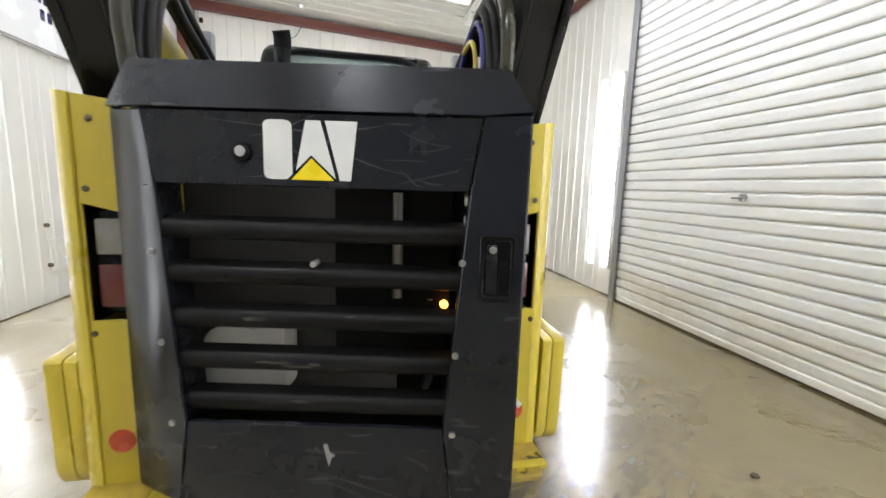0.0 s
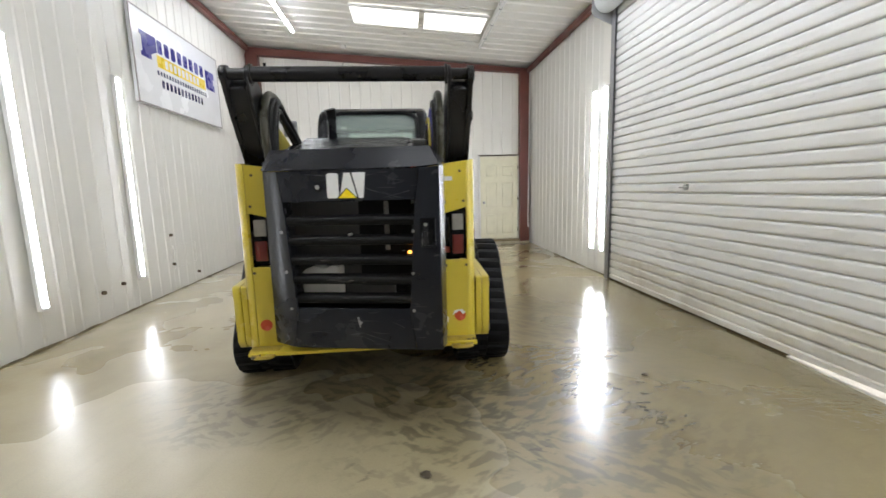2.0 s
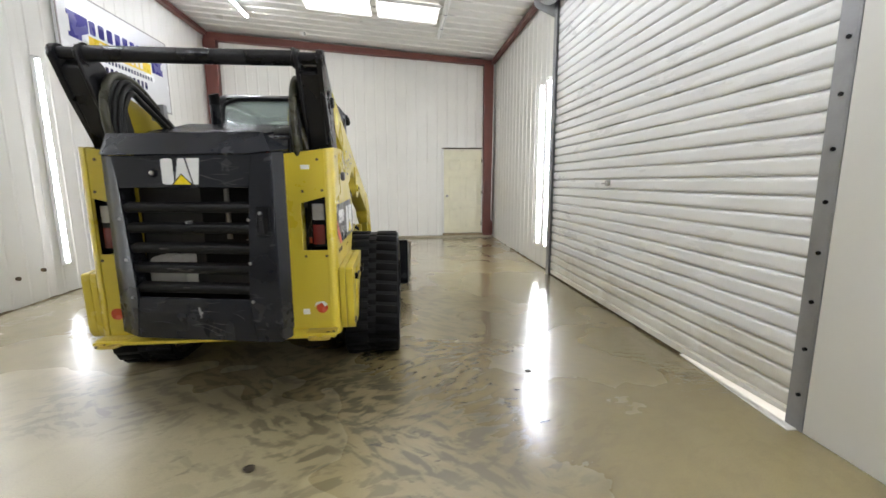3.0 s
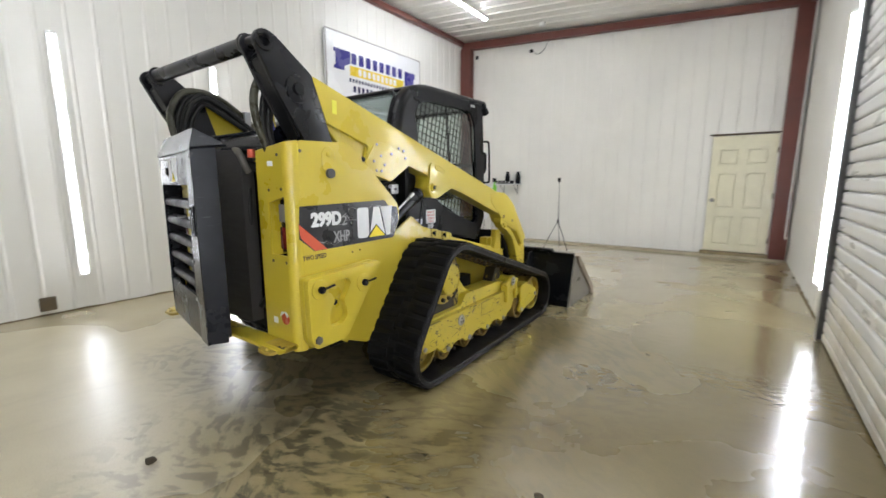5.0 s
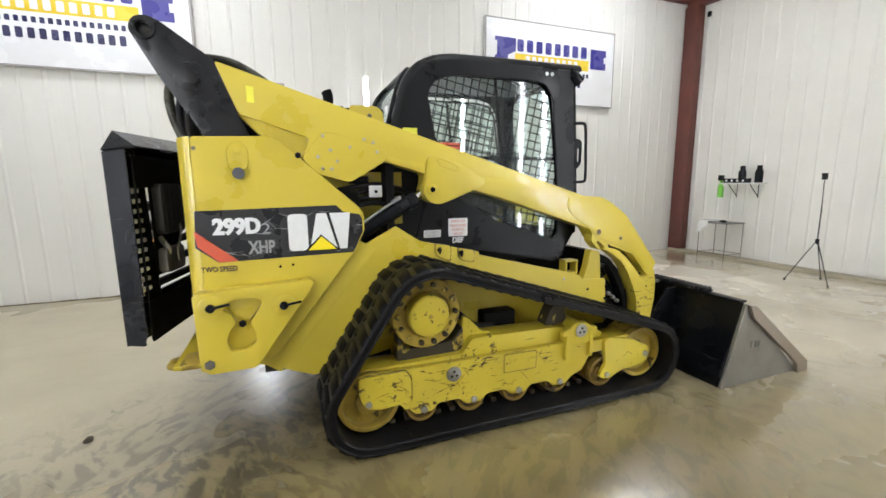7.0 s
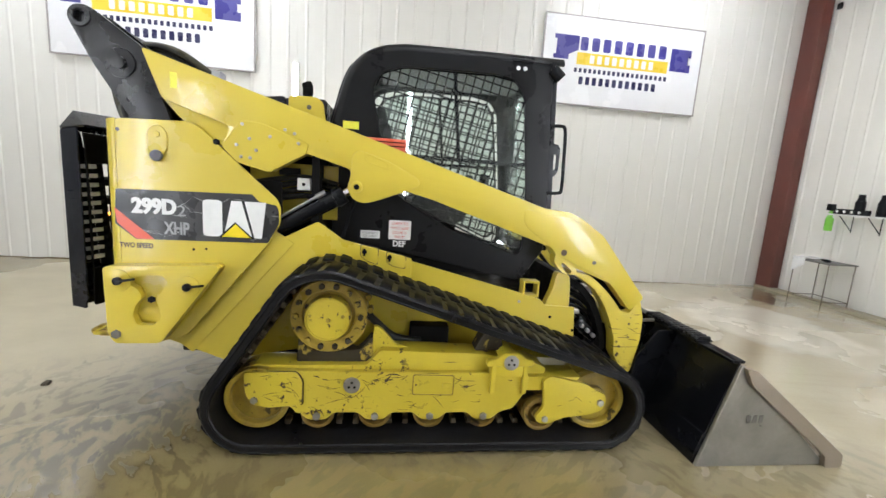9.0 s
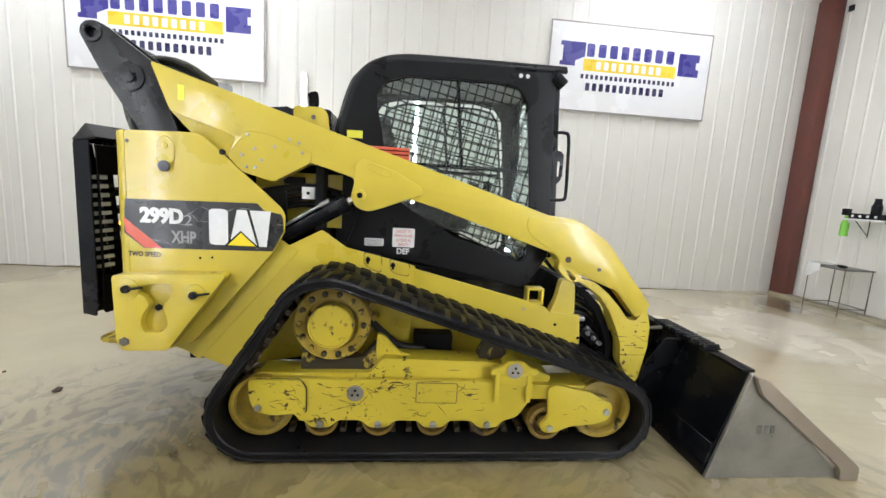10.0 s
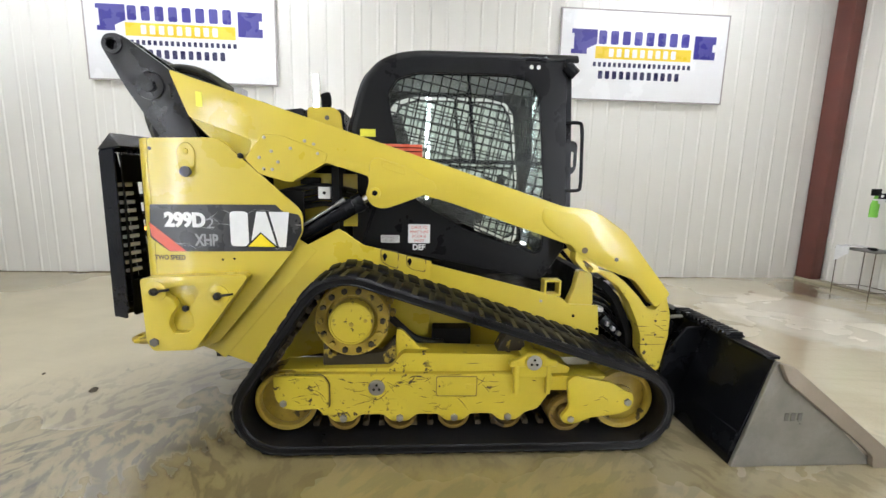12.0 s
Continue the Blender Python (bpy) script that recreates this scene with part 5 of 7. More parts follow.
for i in range(24):
    part("cooler_fin", box(-0.27, 0.33, 1.452, 1.4595, 0.74 + i * 0.027, 0.75 + i * 0.027, 0), M_DARK, eng)
M_CASE = surface("dusty_case", (0.005, 0.0048, 0.0045), 0.6, 0, 0.25, 8, 70, 0.1, dust=(0.012, 0.011, 0.009), dust_amount=0.4, spec=0.1)
part("clamp", sweep([(0.32, 1.13, 1.06), (0.33, 1.15, 1.03), (0.33, 1.17, 0.99), (0.32, 1.15, 0.95)], 0.014, 8), M_STEEL, loader)
part("pipe", sweep([(0.20, 1.42, 0.75), (0.22, 1.40, 0.95), (0.25, 1.40, 1.2), (0.22, 1.43, 1.44)], 0.020, 10), M_HOSE, loader)
part("pipe", sweep([(0.30, 1.40, 0.6), (0.38, 1.42, 0.72), (0.40, 1.45, 0.95), (0.30, 1.5, 1.0)], 0.016, 10), M_HOSE, loader)
part("pipe", sweep([(-0.25, 1.43, 1.40), (0.0, 1.40, 1.46), (0.25, 1.40, 1.45), (0.42, 1.45, 1.38)], 0.026, 10), M_HOSE, loader)
part("radiator", box(-0.36, 0.26, 1.36, 1.44, 0.50, 1.53, 0.01), surface("dusty_radiator", (0.034, 0.031, 0.028), 0.8, 0, 0.3, 7, 40, 0.2, stretch=(1.0, 1.0, 7.0)), loader, "dusty dark radiator face")
part("breather_pipe", sweep([(0.16, 1.39, 1.53), (0.24, 1.36, 1.515), (0.29, 1.345, 1.49), (0.31, 1.35, 1.45), (0.30, 1.38, 1.40)], 0.020, 10), M_GRIME, loader, "grey breather pipe at the top of the engine bay")
part("red_cap", cyl((0.395, 1.35, 1.475), (0.395, 1.35, 1.520), 0.020, 14, 0.004), M_REDP, loader, "red filler cap")

rnd = random.Random(21)
for i in range(9):
    x0, z0 = 0.36 + 0.26 * rnd.random(), 0.60 + 0.14 * rnd.random()
    x1, z1, y = 0.34 + 0.28 * rnd.random(), 1.20 + 0.26 * rnd.random(), 1.44 + 0.12 * rnd.random()
    hose = part("engine_hose", sweep([(x0, y + 0.06, z0), (x0 + 0.03, y, z0 + 0.2), ((x0 + x1) / 2, y - 0.03 * rnd.random(), (z0 + z1) / 2), (x1, y, z1 - 0.12), (x1 - 0.05, y + 0.08, z1)], 0.009 + 0.010 * rnd.random(), 8), M_HOSE, loader)
    part("hose_fitting", cyl((x1, y, z1 - 0.15), (x1 - 0.008, y + 0.004, z1 - 0.10), 0.021, 8, 0.003), M_STEEL if i % 3 else M_GRIME, hose)
part("filter_bowl", cyl((0.52, 1.46, 1.20), (0.52, 1.46, 1.36), 0.055, 20, 0.010), M_GRIME, loader, "dusty grey filter bowl in the engine bay")
part("filter_bowl", cyl((0.46, 1.46, 1.00), (0.46, 1.46, 1.12), 0.045, 20, 0.010), M_CASE, loader, "black filter bowl in the engine bay")
part("orange_tag", box(0.575, 0.60, 1.425, 1.432, 0.985, 1.02, 0.001), M_REDP, loader, "small orange tag in the engine bay")

# bumper ledge under the door, bent and worn
bp = part("rear_bumper", box(-0.59, 0.735, 1.225, 1.345, 0.452, 0.474, 0.008), M_YELW, loader, "bent worn yellow rear bumper ledge")
for s in (1, -1):
    part("bumper_corner", sbox(0.56, 0.735, 1.25, 1.34, 0.447, 0.478, s, 0.012), M_WHEEL, bp)
    part("tie_eye", plate([rounded([(X(0.585, s), 1.185), (X(0.685, s), 1.185), (X(0.71, s), 1.205), (X(0.71, s), 1.249), (X(0.575, s), 1.249)], 0.025, 3), circle(X(0.645, s), 1.215, 0.016, 16)], lambda u, v, d: (u, v, 0.450 + d), 0.018, 0.003), M_WHEEL, bp, "rusty tie-down eye")

# ---- rear door, hinged on its far edge and standing ajar ----
A_DOOR = math.atan(0.207)
E_D, N_D = Vector((math.cos(A_DOOR), -math.sin(A_DOOR), 0)), Vector((math.sin(A_DOOR), math.cos(A_DOOR), 0))
O_D = Vector((0.0344, 1.0847, 0))
IN_T, IN_M, IN_B, OUT = 0.382, 0.356, 0.312, 0.486      # half widths of the middle field and of the door


def D(u, z, d):
    return O_D + E_D * u + N_D * d + Vector((0, 0, z))


def wing_d(u):
    return max(0.0, u - 0.33) * -0.032 + max(0.0, -u - 0.33) * 0.40


M_FILTER = surface("dusty_filter", (0.040, 0.037, 0.034), 0.6, 0, 0.25, 8, 70, 0.1)
M_CANPALE = surface("pale_canister", (0.20, 0.195, 0.185), 0.45, 0, 0.12, 8, 60, 0.04)
rdoor = part("rear_door", plate([rounded([(-IN_M, 1.326), (IN_M, 1.326), (IN_T, 1.490), (-IN_T, 1.490)], 0.004, 1)], lambda u, v, d: D(u, v, 0.010 + d), 0.012, 0.003), M_HOOD, loader, "scuffed charcoal rear engine door with louvres, ajar")
part("lower_band", plate([rounded([(-IN_B - 0.03, 0.522), (IN_B + 0.03, 0.522), (IN_B, 0.748), (-IN_B, 0.748)], 0.004, 1)], lambda u, v, d: D(u, v, 0.006 + d), 0.018, 0.007, seg=3), M_HOOD, rdoor)
for k in (-1, 1):
    wing = [(k * (IN_T + 0.002), 1.490), (k * (IN_M + 0.002), 1.326), (k * (IN_B + 0.002), 0.748), (k * (IN_B + 0.033), 0.522), (k * OUT, 0.530), (k * OUT, 1.495)]
    part("wing", plate([wing], lambda u, v, d: D(u, v, wing_d(u) + d), 0.014, 0.003), M_HOOD, rdoor)
    near = wing_d(k * OUT) + 0.002
    flange = rounded([(near, 0.535), (0.090, 0.528), (0.090, 0.56), (0.104, 0.58), (0.104, 1.508), (near, 1.495)], 0.006, 1)
    part("side_flange", plate([flange], lambda u, v, d: D(k * (OUT - 0.010 + d + 0.11 * (u - near)), v, u), 0.012, 0.002), M_HOOD, rdoor)
b = bmesh.new()
v = [b.verts.new(D(*p)) for p in ((-IN_T, 1.491, 0.012), (IN_T, 1.491, 0.012), (0.430, 1.582, 0.032), (-0.424, 1.590, 0.060), (-OUT, 1.496, 0.066), (OUT - 0.004, 1.496, 0.004),
                                  (OUT + 0.012, 1.512, 0.148), (-OUT - 0.006, 1.512, 0.148))]
for f in ((0, 1, 2, 3), (1, 5, 2), (5, 6, 2), (4, 0, 3), (7, 4, 3), (3, 2, 6, 7)):
    b.faces.new([v[i] for i in f])
bmesh.ops.recalc_face_normals(b, faces=b.faces)
bmesh.ops.solidify(b, geom=list(b.faces), thickness=-0.010)
part("top_chamfer", b, M_HOOD, rdoor)
# louvres
for i in range(5):
    z = 0.792 + i * 0.107
    hw = IN_B + (z - 0.748) / 0.578 * (IN_M - IN_B) + 0.008
    half = [(0.034 - 0.019 * math.cos(radians(a)), z + 0.003 + 0.024 * math.sin(radians(a))) for a in range(-90, 91, 18)]
    bl = plate([half + [(0.060, z + 0.034), (0.064, z + 0.028), (0.040, z + 0.016), (0.040, z - 0.010)]], lambda u, w, d: D(-hw + d, w, u), 2 * hw, 0)
    part("louvre", bl, M_LOUV, rdoor)
for i in range(11):                               # white bars added, painting the lit louvre ends behind the door's edge
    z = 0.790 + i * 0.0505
    part("lit_louvre_bar", plate([rounded([(0.0, z), (0.030, z + 0.004), (0.030, z + 0.026), (0.0, z + 0.022)], 0.004, 2)], lambda u, w, d: D(0.348 + d, w, 0.045 + u), 0.085, 0), M_WHITE, rdoor)
part("louvre_bolt", cyl(D(0.0, 1.150, 0.05), D(0.0, 1.150, 0.010), 0.0075, 10), M_STEEL, rdoor)
for k in (-1, 1):
    part("louvre_frame", plate([[(k * IN_M, 1.326), (k * IN_B, 0.748), (k * (IN_B + 0.012), 0.748), (k * (IN_M + 0.012), 1.326)]], lambda u, v, d: D(u, v, 0.022 + d), 0.080, 0.001), M_BLK, rdoor)
for u, z in ((-0.380, 1.167), (-0.366, 0.949), (-0.350, 0.745), (0.345, 1.166), (0.337, 0.944), (0.336, 0.742)):
    bolt(rdoor, D(u, z, wing_d(u) + 0.001), -N_D, 0.009, 0.007)
lk = part("lock", cyl(D(-0.154, 1.402, 0.012), D(-0.154, 1.402, 0.0), 0.022, 20, 0.003), M_BLK, loader, "round door lock")
part("lock_core", cyl(D(-0.154, 1.402, 0.0), D(-0.154, 1.402, -0.003), 0.012, 14, 0.002), M_STEEL, lk)
la = part("latch", plate([rounded([(0.384, 1.080), (0.464, 1.080), (0.464, 1.233), (0.384, 1.233)], 0.012, 3), rounded([(0.394, 1.092), (0.454, 1.092), (0.454, 1.221), (0.394, 1.221)], 0.01, 3)],
                         lambda u, v, d: D(u, v, wing_d(u) - 0.007 + d), 0.010, 0.002), M_BLK, loader, "black door latch")
part("latch_plate", plate([[(0.395, 1.093), (0.453, 1.093), (0.453, 1.22), (0.395, 1.22)]], lambda u, v, d: D(u, v, wing_d(u) - 0.002 + d), 0.003, 0), M_BLK, la)
part("latch_paddle", plate([rounded([(0.400, 1.10), (0.424, 1.10), (0.424, 1.21), (0.400, 1.21)], 0.004, 2)], lambda u, v, d: D(u, v, wing_d(u) - 0.006 + d), 0.006, 0.001), M_TOWER, la)
part("latch_slot", plate([rounded([(0.429, 1.10), (0.448, 1.10), (0.448, 1.175), (0.429, 1.175)], 0.004, 2)], lambda u, v, d: D(u, v, wing_d(u) - 0.0045 + d), 0.002, 0), M_DARK, la)
bolt(la, D(0.413, 1.20, wing_d(0.413) - 0.006), -N_D, 0.009, 0.008)
part("inner_frame", plate([rounded([(-0.465, 0.54), (0.465, 0.54), (0.465, 1.48), (-0.465, 1.48)], 0.01, 1), [(-0.36, 0.752), (0.452, 0.752), (0.452, 1.325), (-0.36, 1.325)]], lambda u, v, d: D(u, v, 0.104 + d), 0.010, 0.002), M_DARK, rdoor)
jug = part("coolant_jug", plate([rounded([(-0.33, 0.765), (-0.113, 0.770), (-0.111, 0.958), (-0.15, 0.966), (-0.20, 0.945), (-0.25, 0.962), (-0.31, 0.945), (-0.33, 0.92)], 0.015, 3)], lambda u, v, d: D(u, v, 0.118 + d), 0.09, 0.012, seg=2), M_JUG, rdoor, "white plastic coolant jug behind the louvres")
part("door_pipe", cyl(D(0.188, 1.06, 0.078), D(0.188, 1.32, 0.078), 0.013, 12), M_GRIME, rdoor)
part("backing", plate([[(0.03, 0.86), (0.32, 0.86), (0.32, 1.36), (0.03, 1.36)]], lambda u, v, d: D(u, v, 0.094 + d), 0.006, 0.001), M_DARK, rdoor)
fb = part("air_filter", plate([rounded([(0.06, 1.075), (0.31, 1.075), (0.31, 1.345), (0.06, 1.345)], 0.04, 4)], lambda u, v, d: D(u, v, 0.101 + d), 0.050, 0.014, seg=2), M_FILTER, rdoor, "dusty grey air filter on the inner side of the door")
for i in range(4):
    part("filter_rib", plate([[(0.10 + i * 0.055, 1.09), (0.112 + i * 0.055, 1.09), (0.112 + i * 0.055, 1.33), (0.10 + i * 0.055, 1.33)]], lambda u, v, d: D(u, v, 0.151 + d), 0.004, 0.001), M_FILTER, fb)
part("canister", plate([rounded([(0.10, 0.868), (0.31, 0.868), (0.31, 1.000), (0.10, 1.000)], 0.03, 3)], lambda u, v, d: D(u, v, 0.101 + d), 0.046, 0.012, seg=2), M_CANPALE, rdoor, "pale grey plastic canister on the inner side of the door")
part("amber_light", cyl((0.352, 1.112, 1.043), (0.352, 1.100, 1.044), 0.010, 12), M_AMBER, loader, "tiny lit amber lamp in the engine bay")
part("door_hose", sweep([D(0.12, 1.16, 0.13), D(0.15, 1.08, 0.16), D(0.19, 0.98, 0.15), D(0.17, 0.9, 0.14)], 0.007, 8), M_STEEL, rdoor)


def emblem(parent, place, u0, v0, w, h):
    """White blocks over a yellow triangle, standing for the maker's mark."""
    def blk(name, pts, mat, lift):
        part(name, plate([[(u0 + a * w, v0 + c * h) for a, c in pts]], lambda u, v, d: place(u, v, lift + d), 0.0012, 0), mat, parent)
    blk("emblem_block", rounded([(0.0, 0.0), (0.31, 0.0), (0.31, 1.0), (0.0, 1.0)], 0.10, 3), M_LABEL, 0.0)
    blk("emblem_block", [(0.33, 0.0), (0.46, 1.0), (0.62, 1.0), (0.79, 0.0)], M_LABEL, 0.0)
    blk("emblem_block", [(0.67, 1.0), (0.83, 0.0), (0.95, 0.0), (1.02, 1.0)], M_LABEL, 0.0)
    blk("emblem_triangle", [(0.24, -0.02), (0.52, 0.42), (0.82, -0.02)], M_BLK, 0.0012)
    blk("emblem_triangle", [(0.30, 0.0), (0.525, 0.37), (0.77, 0.0)], M_DECALY, 0.0024)


part("paint_scrape", plate([rounded([(0.020, 0.700), (0.030, 0.702), (0.036, 0.680), (0.050, 0.672), (0.040, 0.664), (0.034, 0.640), (0.028, 0.662), (0.024, 0.680)], 0.002, 1)], lambda u, v, d: D(u, v, 0.0058 - d), 0.0006, 0), M_GALV, rdoor, "pale scrape in the paint")
emblem(rdoor, lambda u, v, d: D(u, v, 0.0095 - d), -0.106, 1.343, 0.205, 0.130)

# ---- deck behind the cab, exhaust ----
deck = part("engine_deck", plate([rounded([(1.37, 1.50), (2.34, 1.50), (2.34, 1.765), (2.12, 1.755), (1.38, 1.602)], 0.02, 2)], lambda u, v, d: (-0.40 + d, u, v), 0.90, 0.006), M_TOWER, loader, "charcoal engine deck with cross slats, rising to the cab")
slope = math.atan2(1.755 - 1.602, 2.12 - 1.38)
for i in range(9):
    k = (i + 0.4) / 9
    y, z = 1.38 + 0.74 * k, 1.603 + 0.153 * k
    part("deck_slat", onto(box(-0.26 - 0.12 * k, 0.35 + 0.04 * k, -0.026, 0.026, 0.002, 0.020, 0.004), Matrix.Translation((0, y, z)) @ Matrix.Rotation(slope, 4, "X")), M_HOOD, deck)
cheek = rounded([(1.42, 1.55), (1.42, 1.63), (1.50, 1.682), (1.70, 1.71), (2.12, 1.765), (2.12, 1.55)], 0.02, 2)
part("deck_cheek", yz(cheek, 0.40, 0.515, 1, 0.012, seg=2), M_HOOD, deck)
part("deck_cheek", yz(rounded([(1.42, 1.55), (1.42, 1.60), (1.60, 1.665), (2.24, 1.79), (2.24, 1.55)], 0.02, 2), 0.46, 0.515, -1, 0.012, seg=2), M_HOOD, deck)
ex = part("exhaust_stack", cyl((-0.182, 2.10, 1.60), (-0.182, 2.10, 1.935), 0.034, 20), M_BLK, loader, "sooty upright exhaust stack")
part("exhaust_tip", sweep([(-0.182, 2.10, 1.90), (-0.182, 2.10, 1.945), (-0.186, 2.09, 1.975)], 0.036, 16), M_DARK, ex, "soot-black exhaust tip")

# ---- lift towers, cross tube and hose loops ----
for s in (1, -1):
    tw_out = rounded([(1.200, 1.995), (1.225, 2.04), (1.270, 2.052), (1.315, 2.035), (1.525, 1.885), (1.602, 1.65), (1.64, 1.55), (1.70, 1.36), (1.50, 1.36), (1.452, 1.56), (1.30, 1.80)], 0.03, 3)
    tw = part("lift_tower", yz([tw_out, circle(1.258, 1.998, 0.026, 20)], 0.705, 0.732, s, 0.005, seg=2), M_TOWER, loader, "charcoal lift link standing above the tail")
    part("inner_plate", yz(tw_out, 0.592, 0.612, s, 0.004), M_TOWER, tw)
    part("web", yz(rounded([(1.245, 1.93), (1.30, 1.99), (1.50, 1.87), (1.62, 1.50), (1.47, 1.50), (1.31, 1.81)], 0.02, 2), 0.613, 0.704, s, 0.002), M_TOWER, tw)
    part("boss", scyl(0.732, 0.742, 1.424, 1.806, 0.068, s, 28, 0.005), M_TOWER, tw)
    part("pin", scyl(0.742, 0.756, 1.424, 1.806, 0.030, s, 18, 0.004), M_TOWER, tw)
    part("socket_ring", plate([circle(1.258, 1.998, 0.048, 24), circle(1.258, 1.998, 0.028, 24)], lambda u, v, d: (X(0.732, s) + d, u, v), s * 0.006, 0.002), M_TOWER, tw)
    part("flange", scyl(0.578, 0.592, 1.258, 2.002, 0.052, s, 24, 0.004), M_TOWER, tw)
    # bundle of hydraulic hoses looping beside the tower
    for j in range(6):
        x = X(0.560 - 0.017 * (j % 3), s)
        g = 0.030 * (j // 3) + 0.014 * (j % 3)
        part("lift_hose", sweep([(x, 1.40 + g * 0.3, 1.42), (x, 1.33 + g, 1.62), (x, 1.36 + g, 1.82 - g), (x, 1.47 + g * 0.4, 1.935 - g * 1.4), (x, 1.62 - g * 0.4, 1.90 - g * 1.5),
                                 (x - s * 0.02, 1.76 - g * 0.5, 1.79 - g), (x - s * 0.04, 1.92, 1.66 - g * 0.6), (x - s * 0.05, 2.10, 1.60 - g * 0.5)], 0.016, 10), M_HOSE, loader, "black hydraulic hose")
    x = X(0.552, s)
    part("return_hose", sweep([(x, 1.37, 1.46), (x, 1.302, 1.650), (x, 1.297, 1.79), (x, 1.365, 1.905), (x, 1.46, 1.938), (x, 1.60, 1.918), (x - s * 0.01, 1.76, 1.818), (x - s * 0.03, 1.84, 1.738), (x - s * 0.05, 2.0, 1.63)], 0.021, 12), M_HOSEO, loader, "dusty olive-black hydraulic hose")
    part("hose_clamp", sbox(0.50, 0.580, 1.765, 1.81, 1.745, 1.845, s, 0.006), M_GALV, loader, "grey hose clamp")
part("blue_cable", sweep([(0.515, 1.42, 1.62), (0.512, 1.40, 1.74), (0.510, 1.46, 1.85), (0.508, 1.55, 1.84), (0.50, 1.64, 1.76)], 0.009, 8), M_BLUE, loader, "blue cable")
part("yellow_cable", sweep([(0.500, 1.44, 1.62), (0.497, 1.43, 1.72), (0.495, 1.48, 1.80), (0.49, 1.56, 1.79)], 0.008, 8), M_YEL, loader, "yellow cable")
part("cross_tube", cyl((X(0.590, -1), 1.258, 2.002), (X(0.590, 1), 1.258, 2.002), 0.039, 28), M_TOWER, loader, "charcoal cross tube between the lift links")
part("tube_end", cyl((X(0.704, 1), 1.258, 2.002), (X(0.613, 1), 1.258, 2.002), 0.030, 20), M_TOWER, loader)
part("tube_end", cyl((X(0.704, -1), 1.258, 2.002), (X(0.613, -1), 1.258, 2.002), 0.030, 20), M_TOWER, loader)

# ---- loader arms ----
for s in (1, -1):
    arm = [(1.515, 1.889), (2.42, 1.608), (3.58, 1.247), (3.725, 1.236), (3.80, 1.205), (3.945, 1.110), (4.245, 0.752), (4.165, 0.672), (4.02, 0.835), (3.69, 0.955), (3.64, 1.03), (2.95, 1.255),
           (2.766, 1.302), (2.66, 1.245), (2.585, 1.219), (2.52, 1.235), (2.488, 1.289), (2.505, 1.345), (2.505, 1.388), (2.28, 1.452), (2.245, 1.435), (2.10, 1.350), (2.07, 1.352), (1.945, 1.388), (1.875, 1.462), (1.910, 1.560), (1.600, 1.662)]
    am = part("loader_arm", yz(rounded(arm, 0.02, 3), 0.615, 0.735, s, 0.010, seg=2), M_YEL, loader, "yellow loader arm sloping down to the bucket")
    pad = [(2.488, 1.289), (2.505, 1.345), (2.512, 1.465), (2.55, 1.49), (2.72, 1.435), (2.86, 1.36), (2.87, 1.325), (2.80, 1.295), (2.66, 1.24), (2.585, 1.215), (2.52, 1.232)]
    part("cylinder_ear", yz(rounded(pad, 0.03, 4), 0.7355, 0.748, s, 0.004, seg=2), M_YEL, am)
    slot = rounded([(2.57, 1.462), (2.59, 1.475), (2.70, 1.430), (2.705, 1.400), (2.69, 1.398), (2.58, 1.435)], 0.014, 3)
    slot_in = [(2.638 + (y - 2.638) * 0.86, 1.4365 + (z - 1.4365) * 0.72) for y, z in slot]
    part("pressed_slot", yz([slot, slot_in], 0.748, 0.7515, s, 0.0012), M_YEL, am)
    part("pin_boss", scyl(0.748, 0.765, 2.540, 1.300, 0.030, s, 20, 0.005), M_YELW, am)
    part("pin", scyl(0.765, 0.772, 2.540, 1.300, 0.015, s, 14, 0.003), M_BLK, am)
    part("arm_web", yz(rounded([(1.585, 1.668), (1.94, 1.560), (1.925, 1.50), (1.86, 1.455), (1.815, 1.48), (1.70, 1.55)], 0.015, 2), 0.655, 0.712, s, 0.004), M_YEL, am)
    joint = [(1.965, 1.590), (2.06, 1.585), (2.294, 1.500), (2.280, 1.448), (2.105, 1.346), (2.075, 1.348), (1.940, 1.385), (1.868, 1.460)]
    part("joint_plate", yz(rounded(joint, 0.015, 3), 0.7355, 0.742, s, 0.003), M_YEL, am)
    for y, z in ((1.972, 1.572), (2.177, 1.560), (2.223, 1.545), (2.006, 1.503), (2.104, 1.520), (2.242, 1.498), (1.944, 1.469), (2.038, 1.449), (1.965, 1.412), (2.008, 1.410)):
        bolt(am, (X(0.742, s), y, z), (s, 0, 0), 0.009, 0.006, M_STEEL)
    bolt(am, (X(0.735, s), 1.850, 1.475), (s, 0, 0), 0.016, 0.016, M_BLK)
    # knee: long rounded bead and holes
    part("knee_plate", yz(rounded([(3.46, 1.245), (3.58, 1.215), (3.72, 1.206), (3.785, 1.182), (3.925, 1.090), (4.20, 0.757), (4.16, 0.70), (4.01, 0.855), (3.70, 0.975), (3.62, 1.045), (3.50, 1.12), (3.455, 1.17)], 0.03, 3), 0.7355, 0.741, s, 0.004, seg=2), M_YEL, am)
    part("hole", scyl(0.741, 0.7425, 3.712, 1.005, 0.018, s, 16, 0), M_BROWN, am)
    bolt(am, (X(0.741, s), 3.90, 0.955), (s, 0, 0), 0.013, 0.004, M_GRIME)
